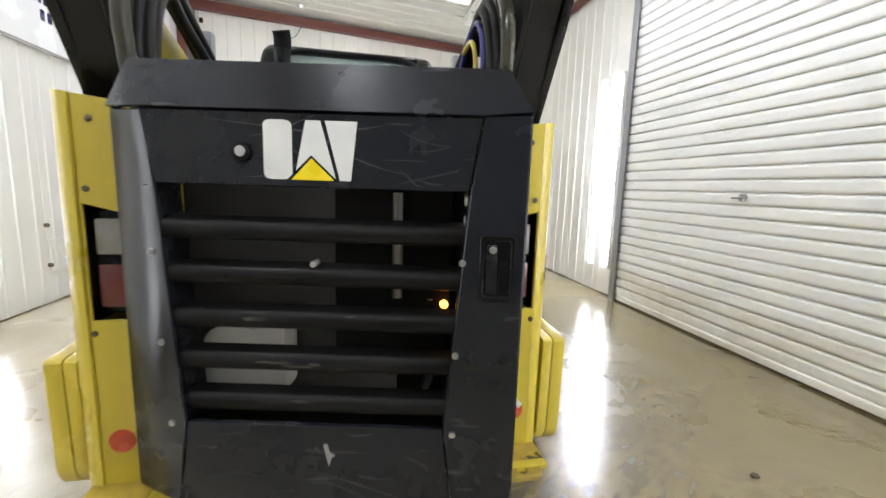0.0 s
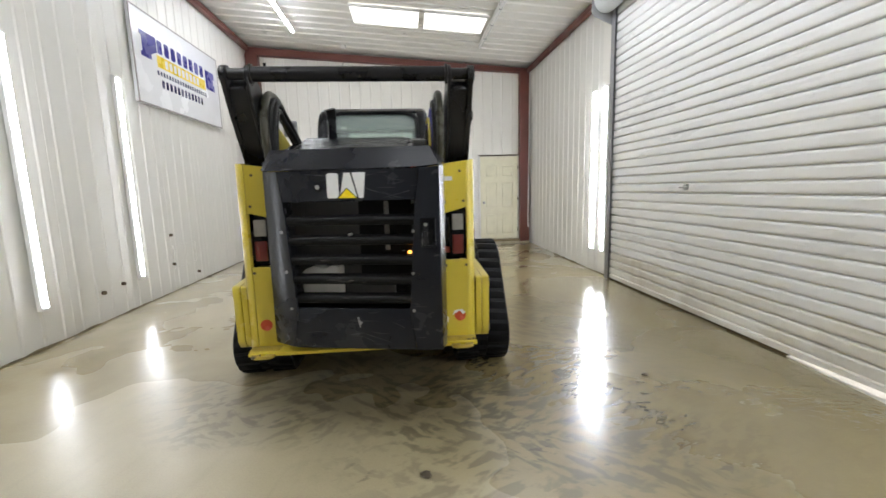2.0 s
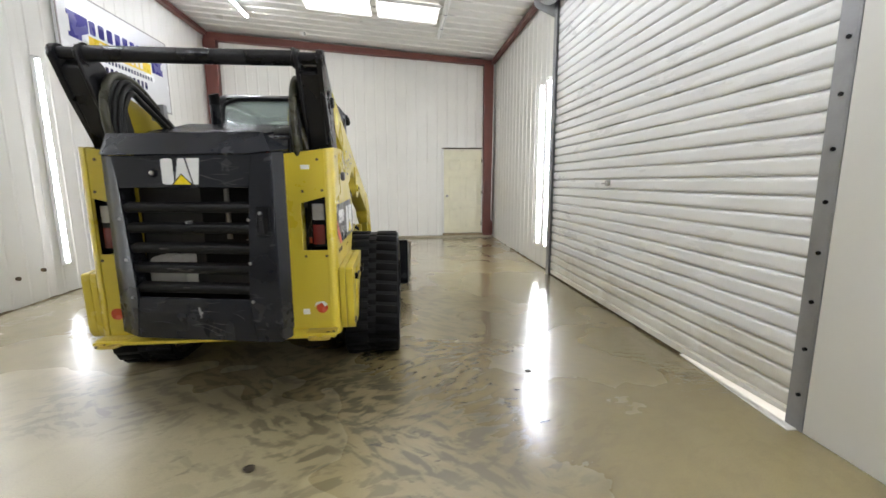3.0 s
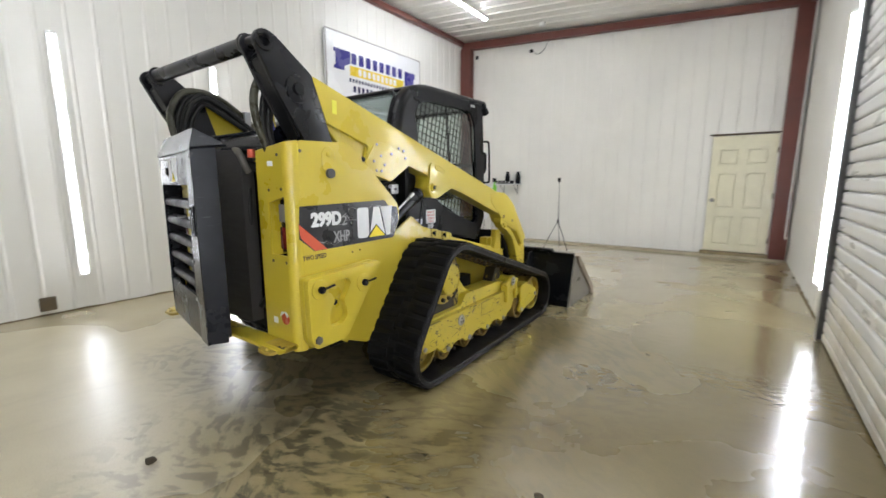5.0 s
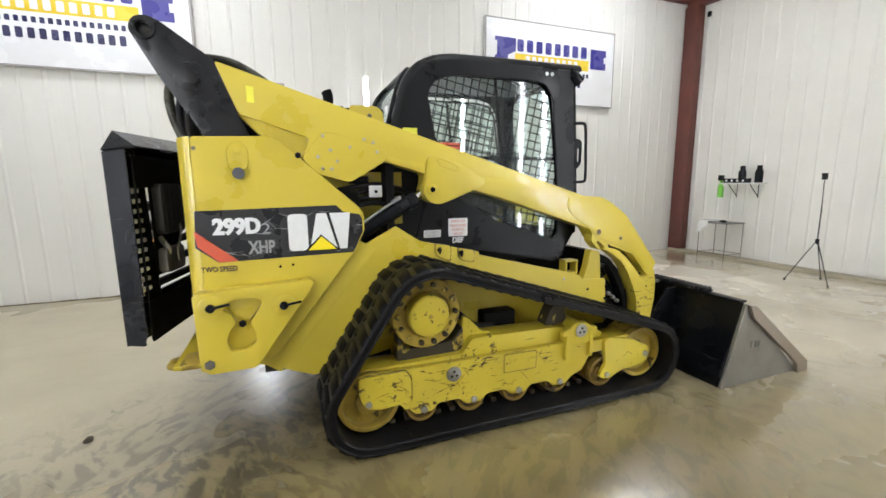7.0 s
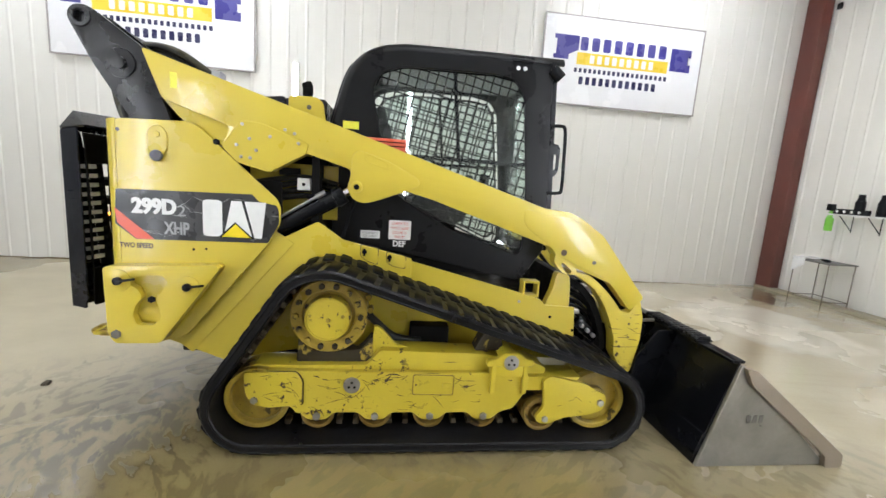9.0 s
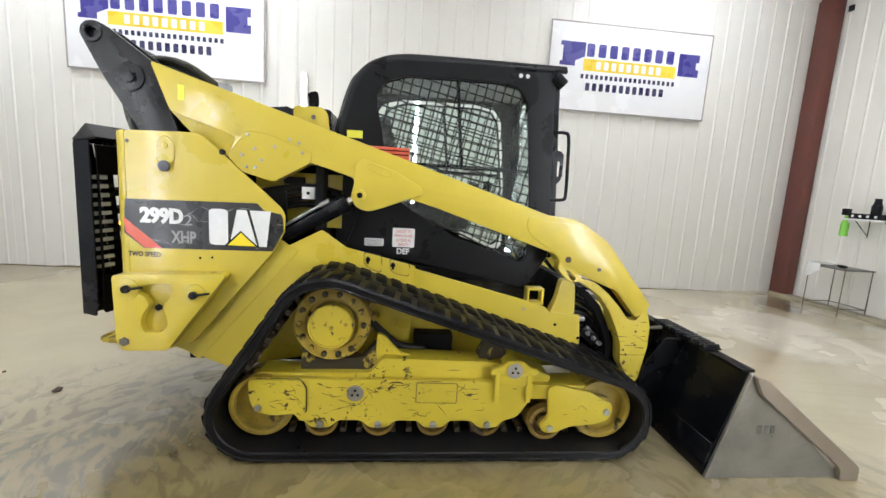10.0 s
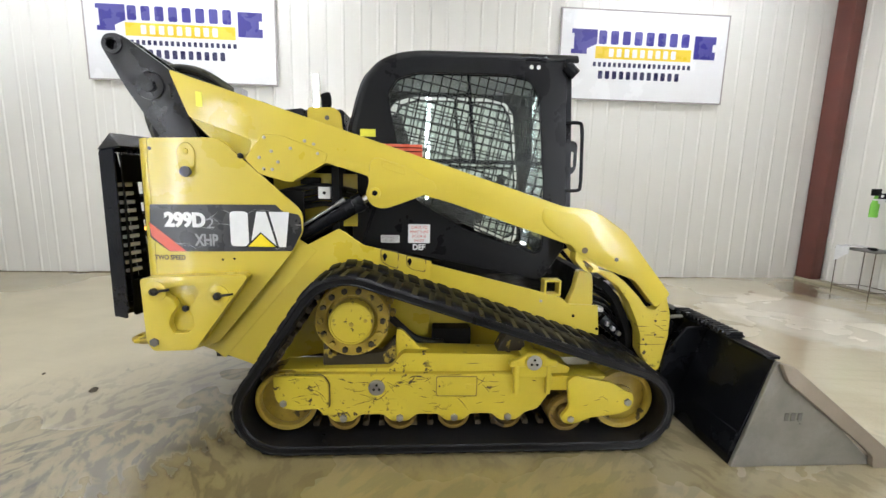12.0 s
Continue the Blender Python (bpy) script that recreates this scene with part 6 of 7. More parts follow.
    lug_ = rounded([(3.665, 1.00), (3.66, 0.945), (3.72, 0.885), (3.79, 0.875), (3.81, 0.90), (3.76, 0.96), (3.72, 1.01)], 0.02, 3)
    part("stop_lug", yz([lug_, rounded([(3.700, 0.940), (3.722, 0.944), (3.772, 0.902), (3.768, 0.884), (3.744, 0.886)], 0.01, 2)], 0.655, 0.7345, s, 0.003), M_YEL, am)
    leg = [(3.745, 0.905), (3.90, 0.875), (3.985, 0.812), (4.07, 0.728), (4.125, 0.660), (4.178, 0.652), (4.235, 0.742), (4.272, 0.62), (4.272, 0.484), (4.236, 0.285), (4.205, 0.255), (4.112, 0.386), (4.10, 0.50), (4.065, 0.59), (4.01, 0.70), (3.94, 0.79), (3.85, 0.85)]
    part("leg_web", yz(rounded([(3.88, 0.90), (4.02, 0.85), (4.20, 0.68), (4.15, 0.60), (3.95, 0.78)], 0.01, 1), 0.640, 0.655, s, 0), M_DARK, am)
    part("arm_leg", yz(rounded(leg, 0.015, 2), 0.625, 0.715, s, 0.008, seg=2), M_YELW, am, "chipped yellow lower leg of the arm")
    for y, z in ((4.185, 0.585), (4.19, 0.50), (4.12, 0.47), (4.14, 0.44)):
        bolt(am, (X(0.715, s), y, z), (s, 0, 0), 0.008, 0.004, M_BROWN)
    # lift cylinder
    cy = part("lift_cylinder", cyl((X(0.665, s), 1.86, 0.90), (X(0.665, s), 2.45, 1.246), 0.046, 24, 0.006), M_BLK, loader, "black lift cylinder")
    part("rod", cyl((X(0.665, s), 2.45, 1.246), (X(0.665, s), 2.54, 1.300), 0.024, 18), M_CHROME, cy, "bright chrome rod")
    part("gland", cyl((X(0.665, s), 2.42, 1.228), (X(0.665, s), 2.470, 1.258), 0.052, 24, 0.005), M_BLK, cy)
    part("feed_pipe", cyl((X(0.705, s), 2.02, 1.037), (X(0.700, s), 2.345, 1.243), 0.0075, 10), M_STEEL, cy, "slim bare steel feed pipe")
    part("pipe_nut", cyl((X(0.701, s), 2.325, 1.231), (X(0.700, s), 2.372, 1.260), 0.014, 6, 0.002), M_STEEL, cy)
    part("hose_guide", sbox(0.575, 0.60, 2.11, 2.22, 1.335, 1.376, s, 0.004), M_DARK, loader)
    # hoses under the arm
    for j, (dz, dy) in enumerate(((0.0, 0.0), (-0.035, 0.02), (0.03, -0.03), (-0.07, 0.0))):
        part("arm_hose", sweep([(X(0.58, s), 1.95 + dy, 1.24 + dz), (X(0.60, s), 2.10 + dy, 1.275 + dz), (X(0.60, s), 2.25, 1.30 + dz), (X(0.57, s), 2.42, 1.27 + dz)], 0.015, 8), M_HOSE, loader)
    part("hose_block", sbox(0.585, 0.640, 2.215, 2.285, 1.26, 1.325, s, 0.004), M_LABEL, loader, "pale hose clamp block with one bolt")
    bolt(loader, (X(0.640, s), 2.25, 1.292), (s, 0, 0), 0.010, 0.006, M_BLK)
    part("valve_plate", sbox(0.52, 0.56, 1.95, 2.42, 1.10, 1.40, s, 0.004), M_YEL, loader)
    part("stay_rod", cyl((X(0.68, s), 2.455, 0.985), (X(0.66, s), 2.53, 1.22), 0.009, 8), M_BLK, loader, "thin black stay rod")
for s in (1, -1):
    tb = part("tank_bracket", yz(rounded([(2.14, 1.60), (2.14, 1.765), (2.29, 1.768), (2.325, 1.74), (2.345, 1.60)], 0.02, 3), 0.516, 0.530, s, 0.003), M_YEL, loader, "yellow bracket beside the cab")
    bolt(tb, (X(0.530, s), 2.25, 1.71), (s, 0, 0), 0.014, 0.006, M_GRIME)
for z in (0.55, 0.62, 0.69):
    part("coupler_hose", sweep([(0.50, 3.80, z), (0.52, 3.93, z - 0.03), (0.48, 4.02, z - 0.10), (0.45, 4.14, z - 0.17)], 0.013, 8), M_HOSE, loader)
    part("coupler_hose", sweep([(0.56, 3.84, z + 0.04), (0.56, 3.95, z + 0.0), (0.54, 4.04, z - 0.12)], 0.010, 8), M_HOSE, loader)
# valve block, couplers and the dark lining of the leg's inner edge
vb = part("valve_block", onto(box(0.44, 0.60, -0.09, 0.09, -0.035, 0.035, 0.008), Matrix.Translation((0, 3.98, 0.50)) @ Matrix.Rotation(radians(-38), 4, "X")), M_BLK, loader, "black valve block between the arms")
for k in (-0.05, 0.0, 0.05):
    part("plug", onto(cyl((0.60, k, 0.0), (0.625, k, 0.0), 0.014, 10, 0.003), Matrix.Translation((0, 3.98, 0.50)) @ Matrix.Rotation(radians(-38), 4, "X")), M_STEEL, vb)
for s in (1, -1):
    arc = [(3.80, 0.845), (3.90, 0.800), (3.985, 0.715), (4.045, 0.600), (4.080, 0.500), (4.095, 0.385), (4.060, 0.385), (4.040, 0.500), (4.000, 0.590), (3.945, 0.690), (3.875, 0.765), (3.80, 0.805)]
    part("leg_lining", yz(rounded(arc, 0.015, 2), 0.570, 0.640, s, 0.003), M_DARK, loader, "black lining inside the arm's leg")
part("fitting", box(0.52, 0.62, 3.88, 3.97, 0.745, 0.785, 0.01), M_STEEL, loader)
part("fitting", box(0.53, 0.60, 3.86, 3.92, 0.60, 0.63, 0.008), M_STEEL, loader)
part("front_wall", box(X(0.60, -1), 0.60, 3.74, 3.80, 0.40, 0.86, 0.01), M_DARK, loader)
part("front_cross_tube", cyl((X(0.62, -1), 4.12, 0.60), (X(0.62, 1), 4.12, 0.60), 0.06, 20), M_YELW, loader)

# ---- cab ----
XCAB = 0.095                                      # it sits a little to one side


def XK(x, s):
    return XCAB + s * (x - XCAB)


def kyz(loops, xa, xb, s=1, w=0.003, bm=None, seg=1):
    if isinstance(loops[0], tuple):
        loops = [loops]
    a = XK(xa, s)
    return plate(loops, lambda u, v, d: (a + d, u, v), XK(xb, s) - a, w, bm, seg)


def kbox(xa, xb, y0, y1, z0, z1, s=1, w=0.004):
    x0, x1 = sorted((XK(xa, s), XK(xb, s)))
    return box(x0, x1, y0, y1, z0, z1, w, 2)


def smooth_line(points, n=6):
    """Catmull-Rom through points of a plane."""
    P, out = [Vector(p) for p in points], []
    for i in range(len(P) - 1):
        a, b_, c, d = P[max(i - 1, 0)], P[i], P[i + 1], P[min(i + 2, len(P) - 1)]
        for j in range(n):
            t = j / n
            out.append(0.5 * (2 * b_ + (c - a) * t + (2 * a - 5 * b_ + 4 * c - d) * t * t + (3 * b_ - a - 3 * c + d) * t ** 3))
    return out + [P[-1]]


# rear wall and roof are one bent shell
BACK = smooth_line([(2.345, 1.28), (2.350, 1.45), (2.363, 1.62), (2.391, 1.735), (2.419, 1.84), (2.450, 1.925), (2.490, 1.985), (2.545, 2.035), (2.632, 2.074), (2.72, 2.091), (2.82, 2.098), (3.2, 2.103), (3.672, 2.106)], 4)


def back_out(i):
    d = BACK[min(i + 1, len(BACK) - 1)] - BACK[max(i - 1, 0)]
    return Vector((-d.y, d.x)).normalized()


def shell(xs, rows, lift, thick):
    """A strip of the shell: xs are (offset from the middle, inset), rows the stations of its line."""
    b = bmesh.new()
    grid = []
    for i in rows:
        p, o = BACK[i], back_out(i)
        grid.append([b.verts.new((XCAB + x, *(p + o * (lift - inset)))) for x, inset in xs])
    for A, B in zip(grid, grid[1:]):
        for k in range(len(xs) - 1):
            b.faces.new((A[k], A[k + 1], B[k + 1], B[k]))
    bmesh.ops.recalc_face_normals(b, faces=b.faces)
    if thick:
        bmesh.ops.solidify(b, geom=list(b.faces), thickness=thick)
    return b


RC, HW = 0.045, 0.455
edge = [(HW - RC + RC * math.sin(radians(a)), RC * (1 - math.cos(radians(a)))) for a in (0, 18, 36, 54, 72, 90)]
GLASS0, GLASS1 = next(i for i, p in enumerate(BACK) if p.y > 1.605), next(i for i, p in enumerate(BACK) if p.y > 2.035)
b = shell([(x, k) for x, k in reversed([(-x, k) for x, k in edge])] + [(-0.365, 0.0), (0.365, 0.0)] + edge, range(len(BACK)), 0.0, 0.0)
cut = [f for f in b.faces if abs(f.calc_center_median().x - XCAB) < 0.2 and BACK[GLASS0].y < f.calc_center_median().z < BACK[GLASS1].y]
bmesh.ops.delete(b, geom=cut, context="FACES")
bmesh.ops.solidify(b, geom=list(b.faces), thickness=0.018)
cab = part("cab_roof", b, M_CAB, loader, "black cab roof and back in one bent sheet")
gl = part("rear_window", shell([(-0.375, 0.0), (0.0, 0.0), (0.375, 0.0)], range(GLASS0 - 1, GLASS1 + 2), -0.019, 0.005), M_GLASSR, cab, "greenish rear window")
gl.visible_shadow = False
ring = []
for x, i in ([(-0.30, GLASS0), (0.0, GLASS0), (0.30, GLASS0), (0.355, GLASS0 + 1)] + [(0.36, i) for i in range(GLASS0 + 2, GLASS1 - 5)] + [(0.352, GLASS1 - 5), (0.340, GLASS1 - 4), (0.32, GLASS1 - 3), (0.29, GLASS1 - 2), (0.24, GLASS1 - 1), (0.0, GLASS1 - 1)]
             + [(-0.24, GLASS1 - 1), (-0.29, GLASS1 - 2), (-0.32, GLASS1 - 3), (-0.340, GLASS1 - 4), (-0.352, GLASS1 - 5)] + [(-0.36, i) for i in range(GLASS1 - 6, GLASS0 + 1, -1)] + [(-0.355, GLASS0 + 1), (-0.30, GLASS0)]):
    q = BACK[i] + back_out(i) * 0.001
    ring.append((XCAB + x, q.x, q.y))
part("window_seal", sweep(ring, 0.016, 8, smooth=3), M_RUB, cab, "black rubber window seal")
WIN = [(2.590, 1.850), (2.640, 1.930), (2.755, 1.968), (3.270, 1.976), (3.395, 1.955), (3.455, 1.872), (3.510, 1.36), (3.525, 0.985), (3.490, 0.948), (3.07, 1.085), (2.78, 1.245), (2.700, 1.33), (2.640, 1.60)]
SIDE = [(2.39, 1.03), (2.44, 0.985), (2.84, 0.922), (3.50, 0.792), (3.548, 0.812), (3.660, 0.99), (3.655, 1.244), (3.605, 2.058)] + [tuple(BACK[i] - back_out(i) * (RC - 0.004)) for i in range(len(BACK) - 6, -1, -1)]


def clip(p, q, poly):
    """The stretch of the line p-q inside a convex outline."""
    t0, t1 = 0.0, 1.0
    d = (q[0] - p[0], q[1] - p[1])
    cx, cz = sum(a for a, c in poly) / len(poly), sum(c for a, c in poly) / len(poly)
    for i in range(len(poly)):
        a, c = poly[i], poly[(i + 1) % len(poly)]
        nx, nz = c[1] - a[1], a[0] - c[0]
        if nx * (cx - a[0]) + nz * (cz - a[1]) < 0:
            nx, nz = -nx, -nz
        f, g = nx * (p[0] - a[0]) + nz * (p[1] - a[1]), nx * d[0] + nz * d[1]
        if abs(g) < 1e-9:
            if f < 0:
                return None
        elif g > 0:
            t0 = max(t0, -f / g)
        else:
            t1 = min(t1, -f / g)
    return ((p[0] + d[0] * t0, p[1] + d[1] * t0), (p[0] + d[0] * t1, p[1] + d[1] * t1)) if t1 - t0 > 0.02 else None


GUARD = [(2.575, 1.86), (2.63, 1.945), (2.75, 1.985), (3.28, 1.99), (3.42, 1.97), (3.475, 1.88), (3.54, 1.36), (3.55, 0.97), (3.49, 0.93), (2.70, 1.27), (2.60, 1.6)]
for s in (1, -1):
    cs = part("cab_side", kyz([SIDE, rounded(WIN if s > 0 else [(3.06 + (y - 3.06) * 1.13, 1.5 + (z - 1.5) * 1.10) for y, z in WIN], 0.03, 3)], 0.532, 0.550, s, 0.004), M_CAB, loader, "black cab side with a screened window")
    gl = part("side_window", kyz(rounded([(y, z) for y, z in GUARD], 0.02, 2), 0.520, 0.525, s, 0), M_GLASS, cs, "clear side glass")
    gl.visible_shadow = False
    sash = box(*sorted((XK(0.508, s), XK(0.519, s))), 2.66, 3.53, 1.478, 1.502, 0.003)
    part("sash_bar", sash, M_BLK, cs)
    part("sash_bar", cyl((XK(0.512, s), 3.045, 1.98), (XK(0.512, s), 3.10, 1.49), 0.011, 8), M_BLK, cs)
    guard = part("window_guard", kyz([rounded(GUARD, 0.02, 2), rounded([(3.07 + (y - 3.07) * 0.97, 1.5 + (z - 1.5) * 0.97) for y, z in GUARD], 0.02, 2)], 0.492, 0.500, s, 0), M_BLK, loader, "black wire window guard")
    a = radians(-12)
    ca, sa = math.cos(a), math.sin(a)
    for k in range(-21, 22):
        off = k * 0.0525
        for dirv, nrm in (((ca, sa), (-sa, ca)), ((-sa, ca), (ca, sa))):
            m = (3.07 + nrm[0] * off, 1.50 + nrm[1] * off)
            seg = clip((m[0] - dirv[0] * 1.5, m[1] - dirv[1] * 1.5), (m[0] + dirv[0] * 1.5, m[1] + dirv[1] * 1.5), GUARD)
            if seg:
                part("wire", cyl((XK(0.496, s), *seg[0]), (XK(0.496, s), *seg[1]), 0.0046, 6), M_BLK, guard)
    for y in (3.40, 3.44):
        bolt(cs, (XK(0.550, s), y, 2.022), (s, 0, 0), 0.013, 0.005, M_LABEL)
    hd = part("grab_handle", sweep([(XK(0.545, s), 3.62, 1.722), (XK(0.56, s), 3.685, 1.725), (XK(0.562, s), 3.712, 1.70), (XK(0.562, s), 3.722, 1.55), (XK(0.562, s), 3.728, 1.37), (XK(0.562, s), 3.710, 1.338), (XK(0.548, s), 3.64, 1.335)], 0.010, 10), M_BLK, loader, "black grab handle")
    part("hinge_plate", kyz([rounded([(3.63, 1.40), (3.685, 1.44), (3.70, 1.47), (3.70, 1.60), (3.685, 1.62), (3.63, 1.63)], 0.02, 3), rounded([(3.665, 1.47), (3.684, 1.475), (3.684, 1.56), (3.665, 1.565)], 0.006, 2)], 0.535, 0.548, s, 0.003), M_BLK, hd)
    wl = part("work_lamp", cyl((XK(0.55, s), 3.60, 2.035), (XK(0.555, s), 3.655, 1.985), 0.036, 18, 0.006), M_BLK, loader, "black work lamp")
    part("lamp_foot", kbox(0.53, 0.57, 3.59, 3.63, 2.03, 2.07, s, 0.004), M_BLK, wl)
    part("front_pillar", kyz(rounded([(3.595, 2.05), (3.64, 2.05), (3.69, 1.244), (3.69, 0.98), (3.62, 0.98), (3.62, 1.244)], 0.01, 2), 0.49, 0.531, s, 0.004), M_BLK, cab)
part("window_label", box(XCAB + 0.225, XCAB + 0.295, 2.3865, 2.3875, 1.76, 1.80, 0), M_LABEL, cab)
part("headliner", box(XK(0.44, -1), 0.44, 2.62, 3.58, 2.03, 2.055, 0.008), M_TRIM, cab, "grey cab lining under the roof")
part("rear_lining", box(XK(0.44, -1), 0.44, 2.385, 2.40, 0.92, 1.56, 0.004), M_TRIM, cab, "grey lining below the rear window")
part("cab_base", box(XK(0.53, -1), 0.53, 2.36, 3.60, 0.82, 0.90, 0.01), M_DARK, cab)
ff = part("cab_front", plate([[(XK(0.489, -1), 0.92), (0.489, 0.92), (0.489, 2.05), (XK(0.489, -1), 2.05)], rounded([(XK(0.45, -1), 1.00), (0.45, 1.00), (0.45, 2.0), (XK(0.45, -1), 2.0)], 0.05, 4)], lambda x, v, d: (x, 3.60 + d, v), 0.03, 0.004), M_BLK, loader, "black front frame of the cab")
gl = part("front_window", plate([[(XK(0.46, -1), 0.98), (0.46, 0.98), (0.46, 2.02), (XK(0.46, -1), 2.02)]], lambda x, v, d: (x, 3.605 + d, v), 0.005, 0), M_GLASS, ff)
gl.visible_shadow = False
seat = part("operator_seat", box(-0.17, 0.31, 2.72, 3.20, 1.10, 1.24, 0.05, 3), M_TINT, loader, "black operator seat")
part("backrest", onto(box(-0.16, 0.30, -0.06, 0.06, 0.0, 0.58, 0.05, 3), Matrix.Translation((0, 2.72, 1.13)) @ Matrix.Rotation(radians(9), 4, "X")), M_TINT, seat)
part("headrest", onto(box(-0.08, 0.22, -0.045, 0.045, 0.0, 0.14, 0.04, 3), Matrix.Translation((0, 2.63, 1.66)) @ Matrix.Rotation(radians(6), 4, "X")), M_TINT, seat)
part("seat_base", box(-0.12, 0.26, 2.75, 3.15, 0.90, 1.10, 0.01), M_DARK, seat)
for s in (1, -1):
    ap = part("arm_pod", kbox(0.30, 0.42, 2.85, 3.32, 1.18, 1.26, s, 0.02), M_TINT, loader, "black armrest pod")
    part("joystick", cyl((XK(0.36, s), 3.26, 1.25), (XK(0.36, s), 3.30, 1.42), 0.022, 12, 0.004, 0.03), M_BLK, ap)
part("red_bar", box(0.551, 0.562, 2.53, 2.79, 1.50, 1.575, 0.004), M_REDP, cab, "red ribbed bar beside the side window")
for z in (1.535, 1.556):
    part("red_bar_groove", box(0.562, 0.5635, 2.60, 2.785, z - 0.003, z + 0.003, 0), M_DARK, cab)

# ---- bucket ----
BX = 1.20
bucket = part("bucket", plate([[(4.335, 0.0), (5.09, 0.0), (5.09, 0.018), (4.375, 0.025), (4.37, 0.06), (4.525, 0.545), (4.50, 0.555), (4.335, 0.05)]], lambda u, v, d: (X(BX, -1) + d, u, v), 2 * (BX - XC), 0.004), M_BLK, loader, "black steel bucket resting on the floor")
for s in (1, -1):
    part("side_plate", yz(rounded([(4.332, 0.0), (5.10, 0.0), (4.515, 0.553), (4.497, 0.553)], 0.01, 2), BX + 0.0005, BX + 0.022, s, 0.004), M_EDGE, bucket, "worn bare-steel bucket side")
    part("side_cutter", yz(rounded([(4.497, 0.553), (4.56, 0.54), (5.16, 0.075), (5.165, 0.0), (5.06, 0.0), (5.05, 0.065), (4.98, 0.125), (4.545, 0.46), (4.53, 0.49)], 0.018, 3), BX + 0.0225, BX + 0.050, s, 0.004), M_EDGE2, bucket, "rusty bare side cutter")
for i, y in enumerate((4.575, 4.610, 4.645)):
    part("stamp_bar", box(BX + 0.0221, BX + 0.0245, y, y + 0.022, 0.248, 0.288, 0.001), M_GRIME, bucket)
part("cutting_edge", box(X(BX, -1), BX, 5.00, 5.165, 0.0185, 0.040, 0.004), M_EDGE2, bucket, "bare steel cutting edge")
part("top_lip", box(X(BX, -1), BX, 4.46, 4.53, 0.556, 0.572, 0.004), M_BLK, bucket)
st = part("step", box(0.48, 0.96, 4.44, 4.545, 0.5725, 0.584, 0.003), M_BLK, loader, "black serrated step on the bucket")
for i in range(14):
    part("step_tooth", plate([[(0.484 + i * 0.034, 0.5842), (0.512 + i * 0.034, 0.5842), (0.505 + i * 0.034, 0.602), (0.491 + i * 0.034, 0.602)]], lambda u, v, d: (u, 4.445 + d, v), 0.095, 0.002), M_BLK, st)
for xr in (0.715, 0.16, -0.04, -0.595):
    rib = [(4.335, 0.06), (4.225, 0.16), (4.255, 0.38), (4.375, 0.552), (4.50, 0.556)] if abs(xr - XC) > 0.5 else [(4.30, 0.12), (4.43, 0.52), (4.49, 0.55), (4.345, 0.06)]
    part("back_rib", yz(rounded(rib, 0.012, 2), xr, xr + 0.02, 1, 0.003), M_BLK, bucket)
part("wear_strip", plate([[(4.328, 0.055), (4.336, 0.052), (4.375, 0.17), (4.367, 0.173)]], lambda u, v, d: (X(BX, -1) + d, u, v), 2 * (BX - XC), 0.002), M_BLK, bucket)
cp = part("quick_coupler", box(X(0.58, -1), 0.58, 4.24, 4.32, 0.10, 0.16, 0.012), M_BLK, loader, "black quick coupler between arms and bucket")
part("coupler_top", onto(box(X(0.60, -1), 0.60, -0.04, 0.04, -0.03, 0.03, 0.012), Matrix.Translation((0, 4.30, 0.535))), M_BLK, cp)
for s in (1, -1):
    part("coupler_cheek", yz(rounded([(4.20, 0.09), (4.31, 0.08), (4.43, 0.50), (4.38, 0.55), (4.30, 0.50), (4.20, 0.26)], 0.02, 2), 0.50, 0.56, s, 0.006), M_BLK, cp)
    tc = part("tilt_cylinder", cyl((X(0.40, s), 3.90, 0.74), (X(0.40, s), 4.33, 0.46), 0.035, 18, 0.005), M_BLK, loader, "black tilt cylinder")
    part("rod_eye", cyl((X(0.37, s), 4.34, 0.455), (X(0.43, s), 4.34, 0.455), 0.035, 16, 0.004), M_GRIME, tc)
part("coupler_handle", cyl((0.62, 4.25, 0.575), (0.62, 4.41, 0.585), 0.012, 10), M_GRIME, cp)

# ---- decals and labels on the machine ----
DX = 0.7503
dec = part("model_decal", yz(rounded([(1.383, 1.216), (2.02, 1.228), (2.055, 1.192), (2.138, 1.178), (2.150, 1.15), (2.152, 1.085), (2.098, 0.980), (1.465, 0.970), (1.372, 1.045)], 0.006, 2), DX, DX + 0.001, 1, 0), M_DECALK, loader, "scratched black model decal with white letters")
part("red_corner", yz([(1.372, 1.125), (1.382, 1.05), (1.468, 0.972), (1.552, 0.972)], DX + 0.0012, DX + 0.002, 1, 0), M_REDP, dec, "red decal corner")


def words(body, y, z, w, h, mat, parent, x, name="letters", bold=0.0):
    return part(name, onto(lettering(body, w, h, bold=bold), facing_x(x, y, z)), mat, parent)


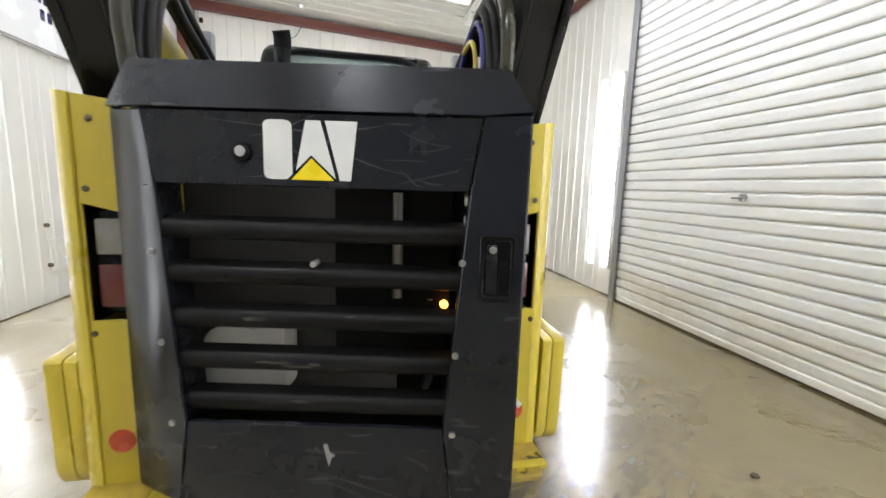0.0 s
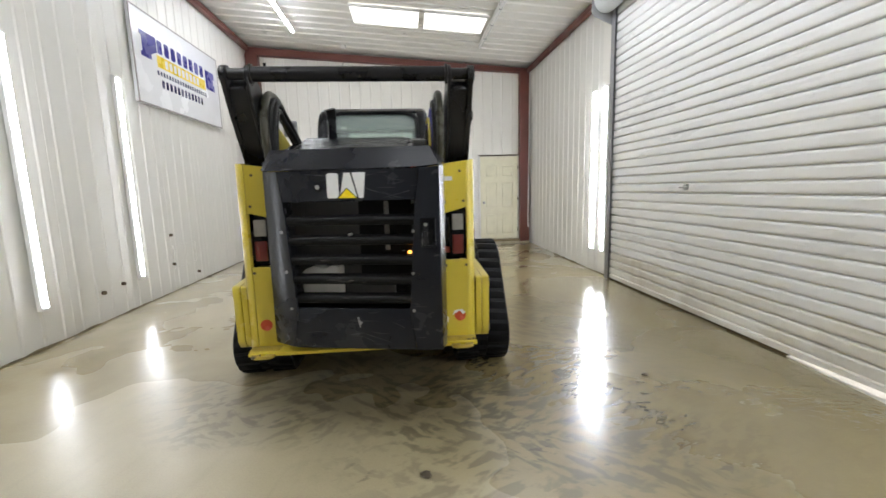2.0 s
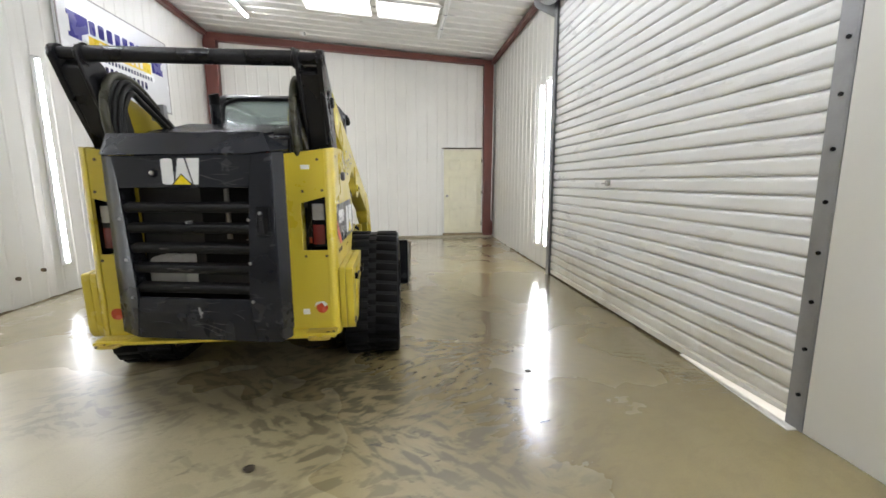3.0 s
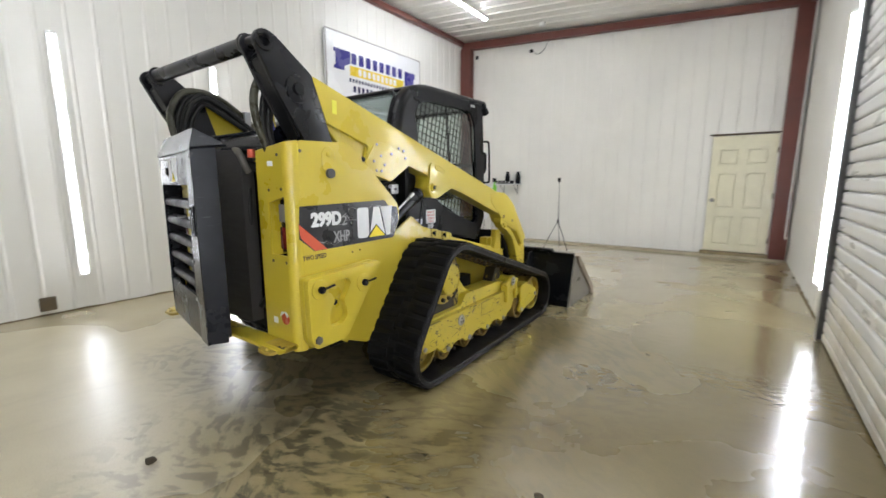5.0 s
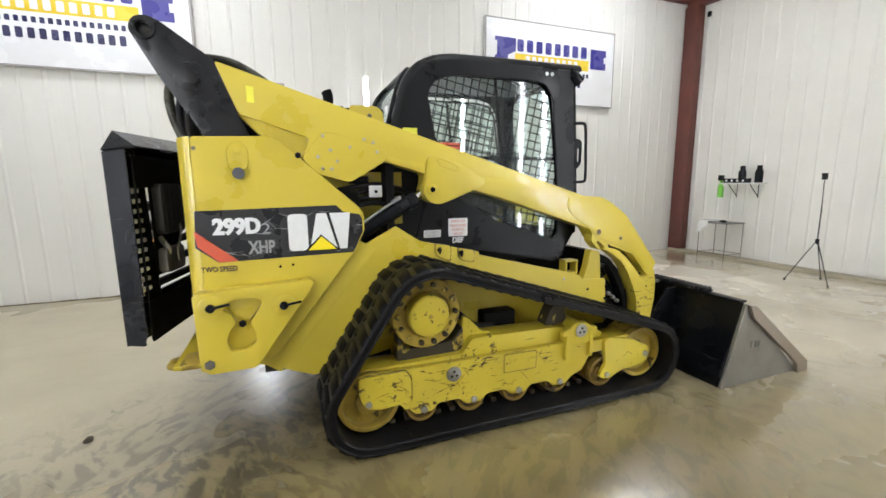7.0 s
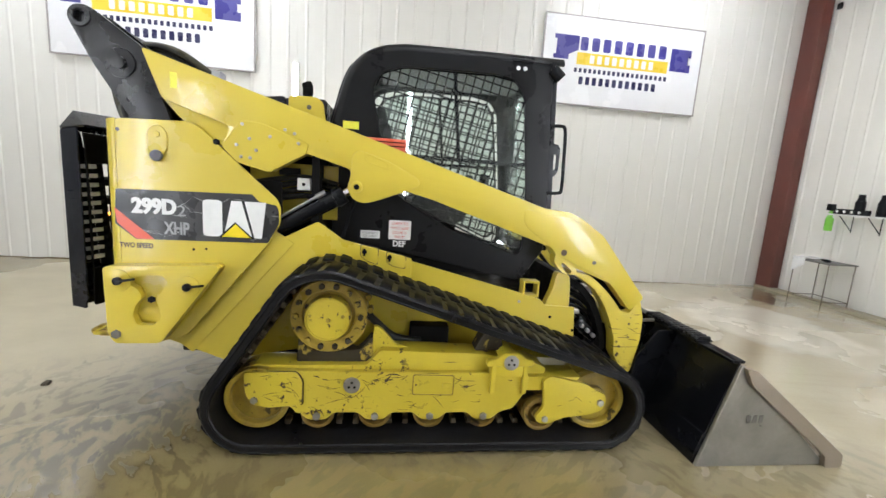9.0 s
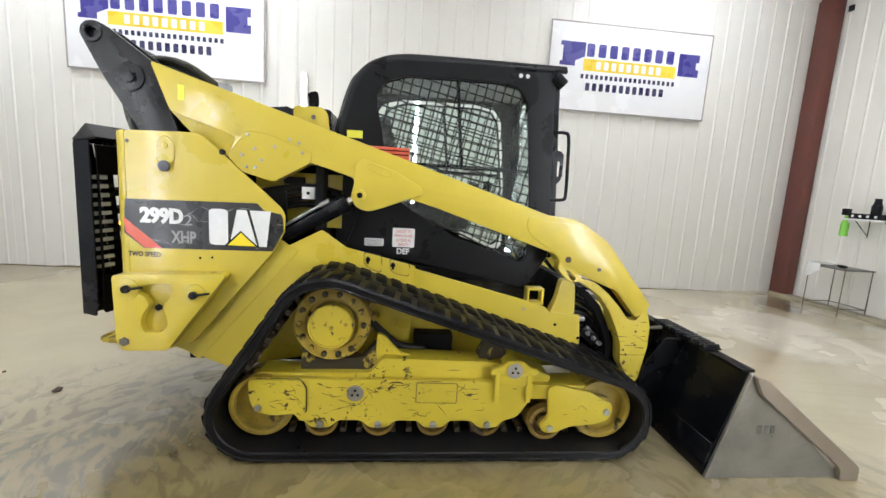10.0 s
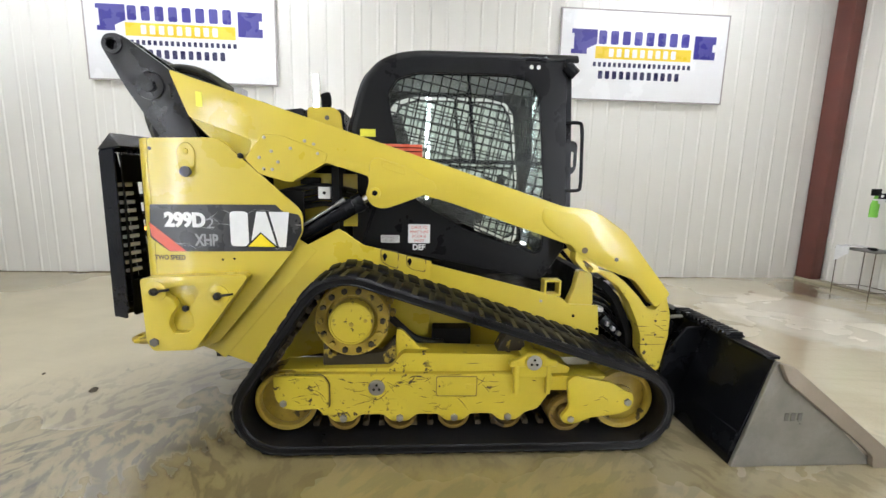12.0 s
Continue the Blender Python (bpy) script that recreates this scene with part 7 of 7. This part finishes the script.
def scratches(name, parent, place, mat, seed, count, u0, u1, v0, v1, width, reach, label="thin pale scratches in the paint"):
    """Thin curved scrapes over a stretch of a panel, as one layer."""
    rnd = random.Random(seed)
    b = bmesh.new()
    for _ in range(count):
        u, v, a = rnd.uniform(u0, u1), rnd.uniform(v0, v1), rnd.uniform(-0.7, 0.5)
        n, bend, step = rnd.randint(5, 9), rnd.uniform(-0.16, 0.16), reach * rnd.uniform(0.4, 1.0) / 7
        rows = []
        for i in range(n):
            w = width * math.sin(math.pi * (i + 0.3) / (n - 0.4)) * rnd.uniform(0.5, 1.0)
            rows.append([b.verts.new(place(min(max(u - math.sin(a) * k * w, u0), u1), min(max(v + math.cos(a) * k * w, v0), v1), 0.0)) for k in (-0.5, 0.5)])
            u, v, a = u + math.cos(a) * step, v + math.sin(a) * step, a + bend
        for A, B in zip(rows, rows[1:]):
            b.faces.new((A[0], B[0], B[1], A[1]))
    return tagged(part(name, b, mat, parent), label, kind="stuff")


scratches("scuffing", dec, lambda u, v, d: (DX + 0.0011, u, v), M_SCRATCH, 4, 26, 1.40, 2.06, 0.985, 1.205, 0.0030, 0.20)
scratches("scuffing", rdoor, lambda u, v, d: D(u, v, 0.0093), M_SCUFF, 9, 14, -0.33, 0.33, 1.335, 1.485, 0.0045, 0.32)
scratches("scuffing", rdoor, lambda u, v, d: D(u, v, 0.0053), M_SCUFF, 12, 9, -0.28, 0.28, 0.56, 0.735, 0.0045, 0.22)
M_GOUGE = surface("rusty_gouge", (0.055, 0.036, 0.016), 0.6, 0, 0.3, 20, 60, 0.05)
for x, seed, n, y0, y1, z0, z1, w, reach in ((0.9854, 31, 46, 2.36, 3.24, 0.175, 0.370, 0.0042, 0.11), (0.9854, 32, 10, 2.34, 3.40, 0.340, 0.380, 0.0100, 0.09), (1.0024, 33, 12, 2.07, 2.32, 0.22, 0.375, 0.0040, 0.10),
                                             (1.0124, 34, 9, 3.62, 3.84, 0.18, 0.32, 0.0036, 0.08), (0.7164, 35, 8, 4.15, 4.25, 0.40, 0.72, 0.0050, 0.08)):
    scratches("gouging", loader, lambda u, v, d: (X(x, 1), u, v), M_GOUGE, seed, n, y0, y1, z0, z1, w, reach, "dark rusty gouges in the yellow paint")
M_GREYL = surface("letter_grey", (0.30, 0.30, 0.30), 0.35, 0, 0.1, 20, 60, 0.01)
words("299D", 1.450, 1.098, 0.205, 0.082, M_LABEL, dec, DX + 0.0014, bold=0.038)
words("299D", 1.456, 1.100, 0.203, 0.080, M_LABEL, dec, DX + 0.0018, bold=0.038)
words("299D", 1.453, 1.098, 0.205, 0.082, M_LABEL, dec, DX + 0.0016, bold=0.038)
words("2", 1.662, 1.098, 0.040, 0.052, M_GREYL, dec, DX + 0.0014)
words("XHP", 1.596, 1.002, 0.122, 0.064, M_GREYL, dec, DX + 0.0014, bold=0.03)
emblem(dec, lambda u, v, d: (DX + 0.0014 + d, u, v), 1.782, 1.003, 0.300, 0.186)
words("TWO SPEED", 1.388, 0.925, 0.155, 0.027, M_BROWN, loader, 0.7502, bold=0.03)
for lab, y0, z0, y1, z1, mat in (("plate_label", 2.553, 1.006, 2.664, 1.051, M_LABEL), ("warning_label", 2.714, 1.006, 2.843, 1.118, M_LABEL)):
    o = part(lab, yz(rounded([(y0, z0), (y1, z0), (y1, z1), (y0, z1)], 0.006, 2), 0.5502, 0.5512, 1, 0), mat, loader, "white label with small print")
    if lab == "plate_label":
        words("HYDRAULIC", y0 + 0.008, z0 + 0.025, 0.094, 0.014, M_GREYL, o, 0.5514)
        words("OIL ONLY", y0 + 0.016, z0 + 0.006, 0.078, 0.014, M_GREYL, o, 0.5514)
    else:
        for i, wd in enumerate(("CHECK TO", "MAKE SURE", "DOOR IS", "SHUT!")):
            ww = 0.104 * len(wd) / 9
            words(wd, (y0 + y1) / 2 - ww / 2, z1 - 0.027 - i * 0.026, ww, 0.017, M_REDP, o, 0.5514)
words("DEF", 2.742, 0.964, 0.074, 0.036, M_LABEL, loader, 0.5503, bold=0.035)
part("yellow_tag", yz([(2.437, 1.612), (2.523, 1.612), (2.523, 1.653), (2.437, 1.653)], 0.5502, 0.5512, 1, 0), M_LTAG, loader, "small yellow warning tag")
part("yellow_tag", yz([(1.640, 1.715), (1.672, 1.712), (1.672, 1.785), (1.640, 1.788)], 0.7355, 0.7365, 1, 0), M_LTAG, loader, "small yellow warning tag")
part("white_tag", plate([[(0.566, 1.425), (0.615, 1.425), (0.615, 1.45), (0.566, 1.45)]], lambda u, v, d: (u, 1.3325 - d, v), 0.001, 0), M_LABEL, loader, "small white tag")
part("white_tag", plate([[(0.535, 0.565), (0.575, 0.565), (0.575, 0.60), (0.535, 0.60)]], lambda u, v, d: (u, 1.3325 - d, v), 0.001, 0), M_LABEL, loader, "small white tag")
part("peeled_patch", plate([rounded([(0.60, 0.61), (0.645, 0.637), (0.665, 0.61), (0.68, 0.625), (0.66, 0.645), (0.615, 0.64)], 0.004, 2)], lambda u, v, d: (u, 1.3292 - d, v), 0.0012, 0), M_LABEL, loader)
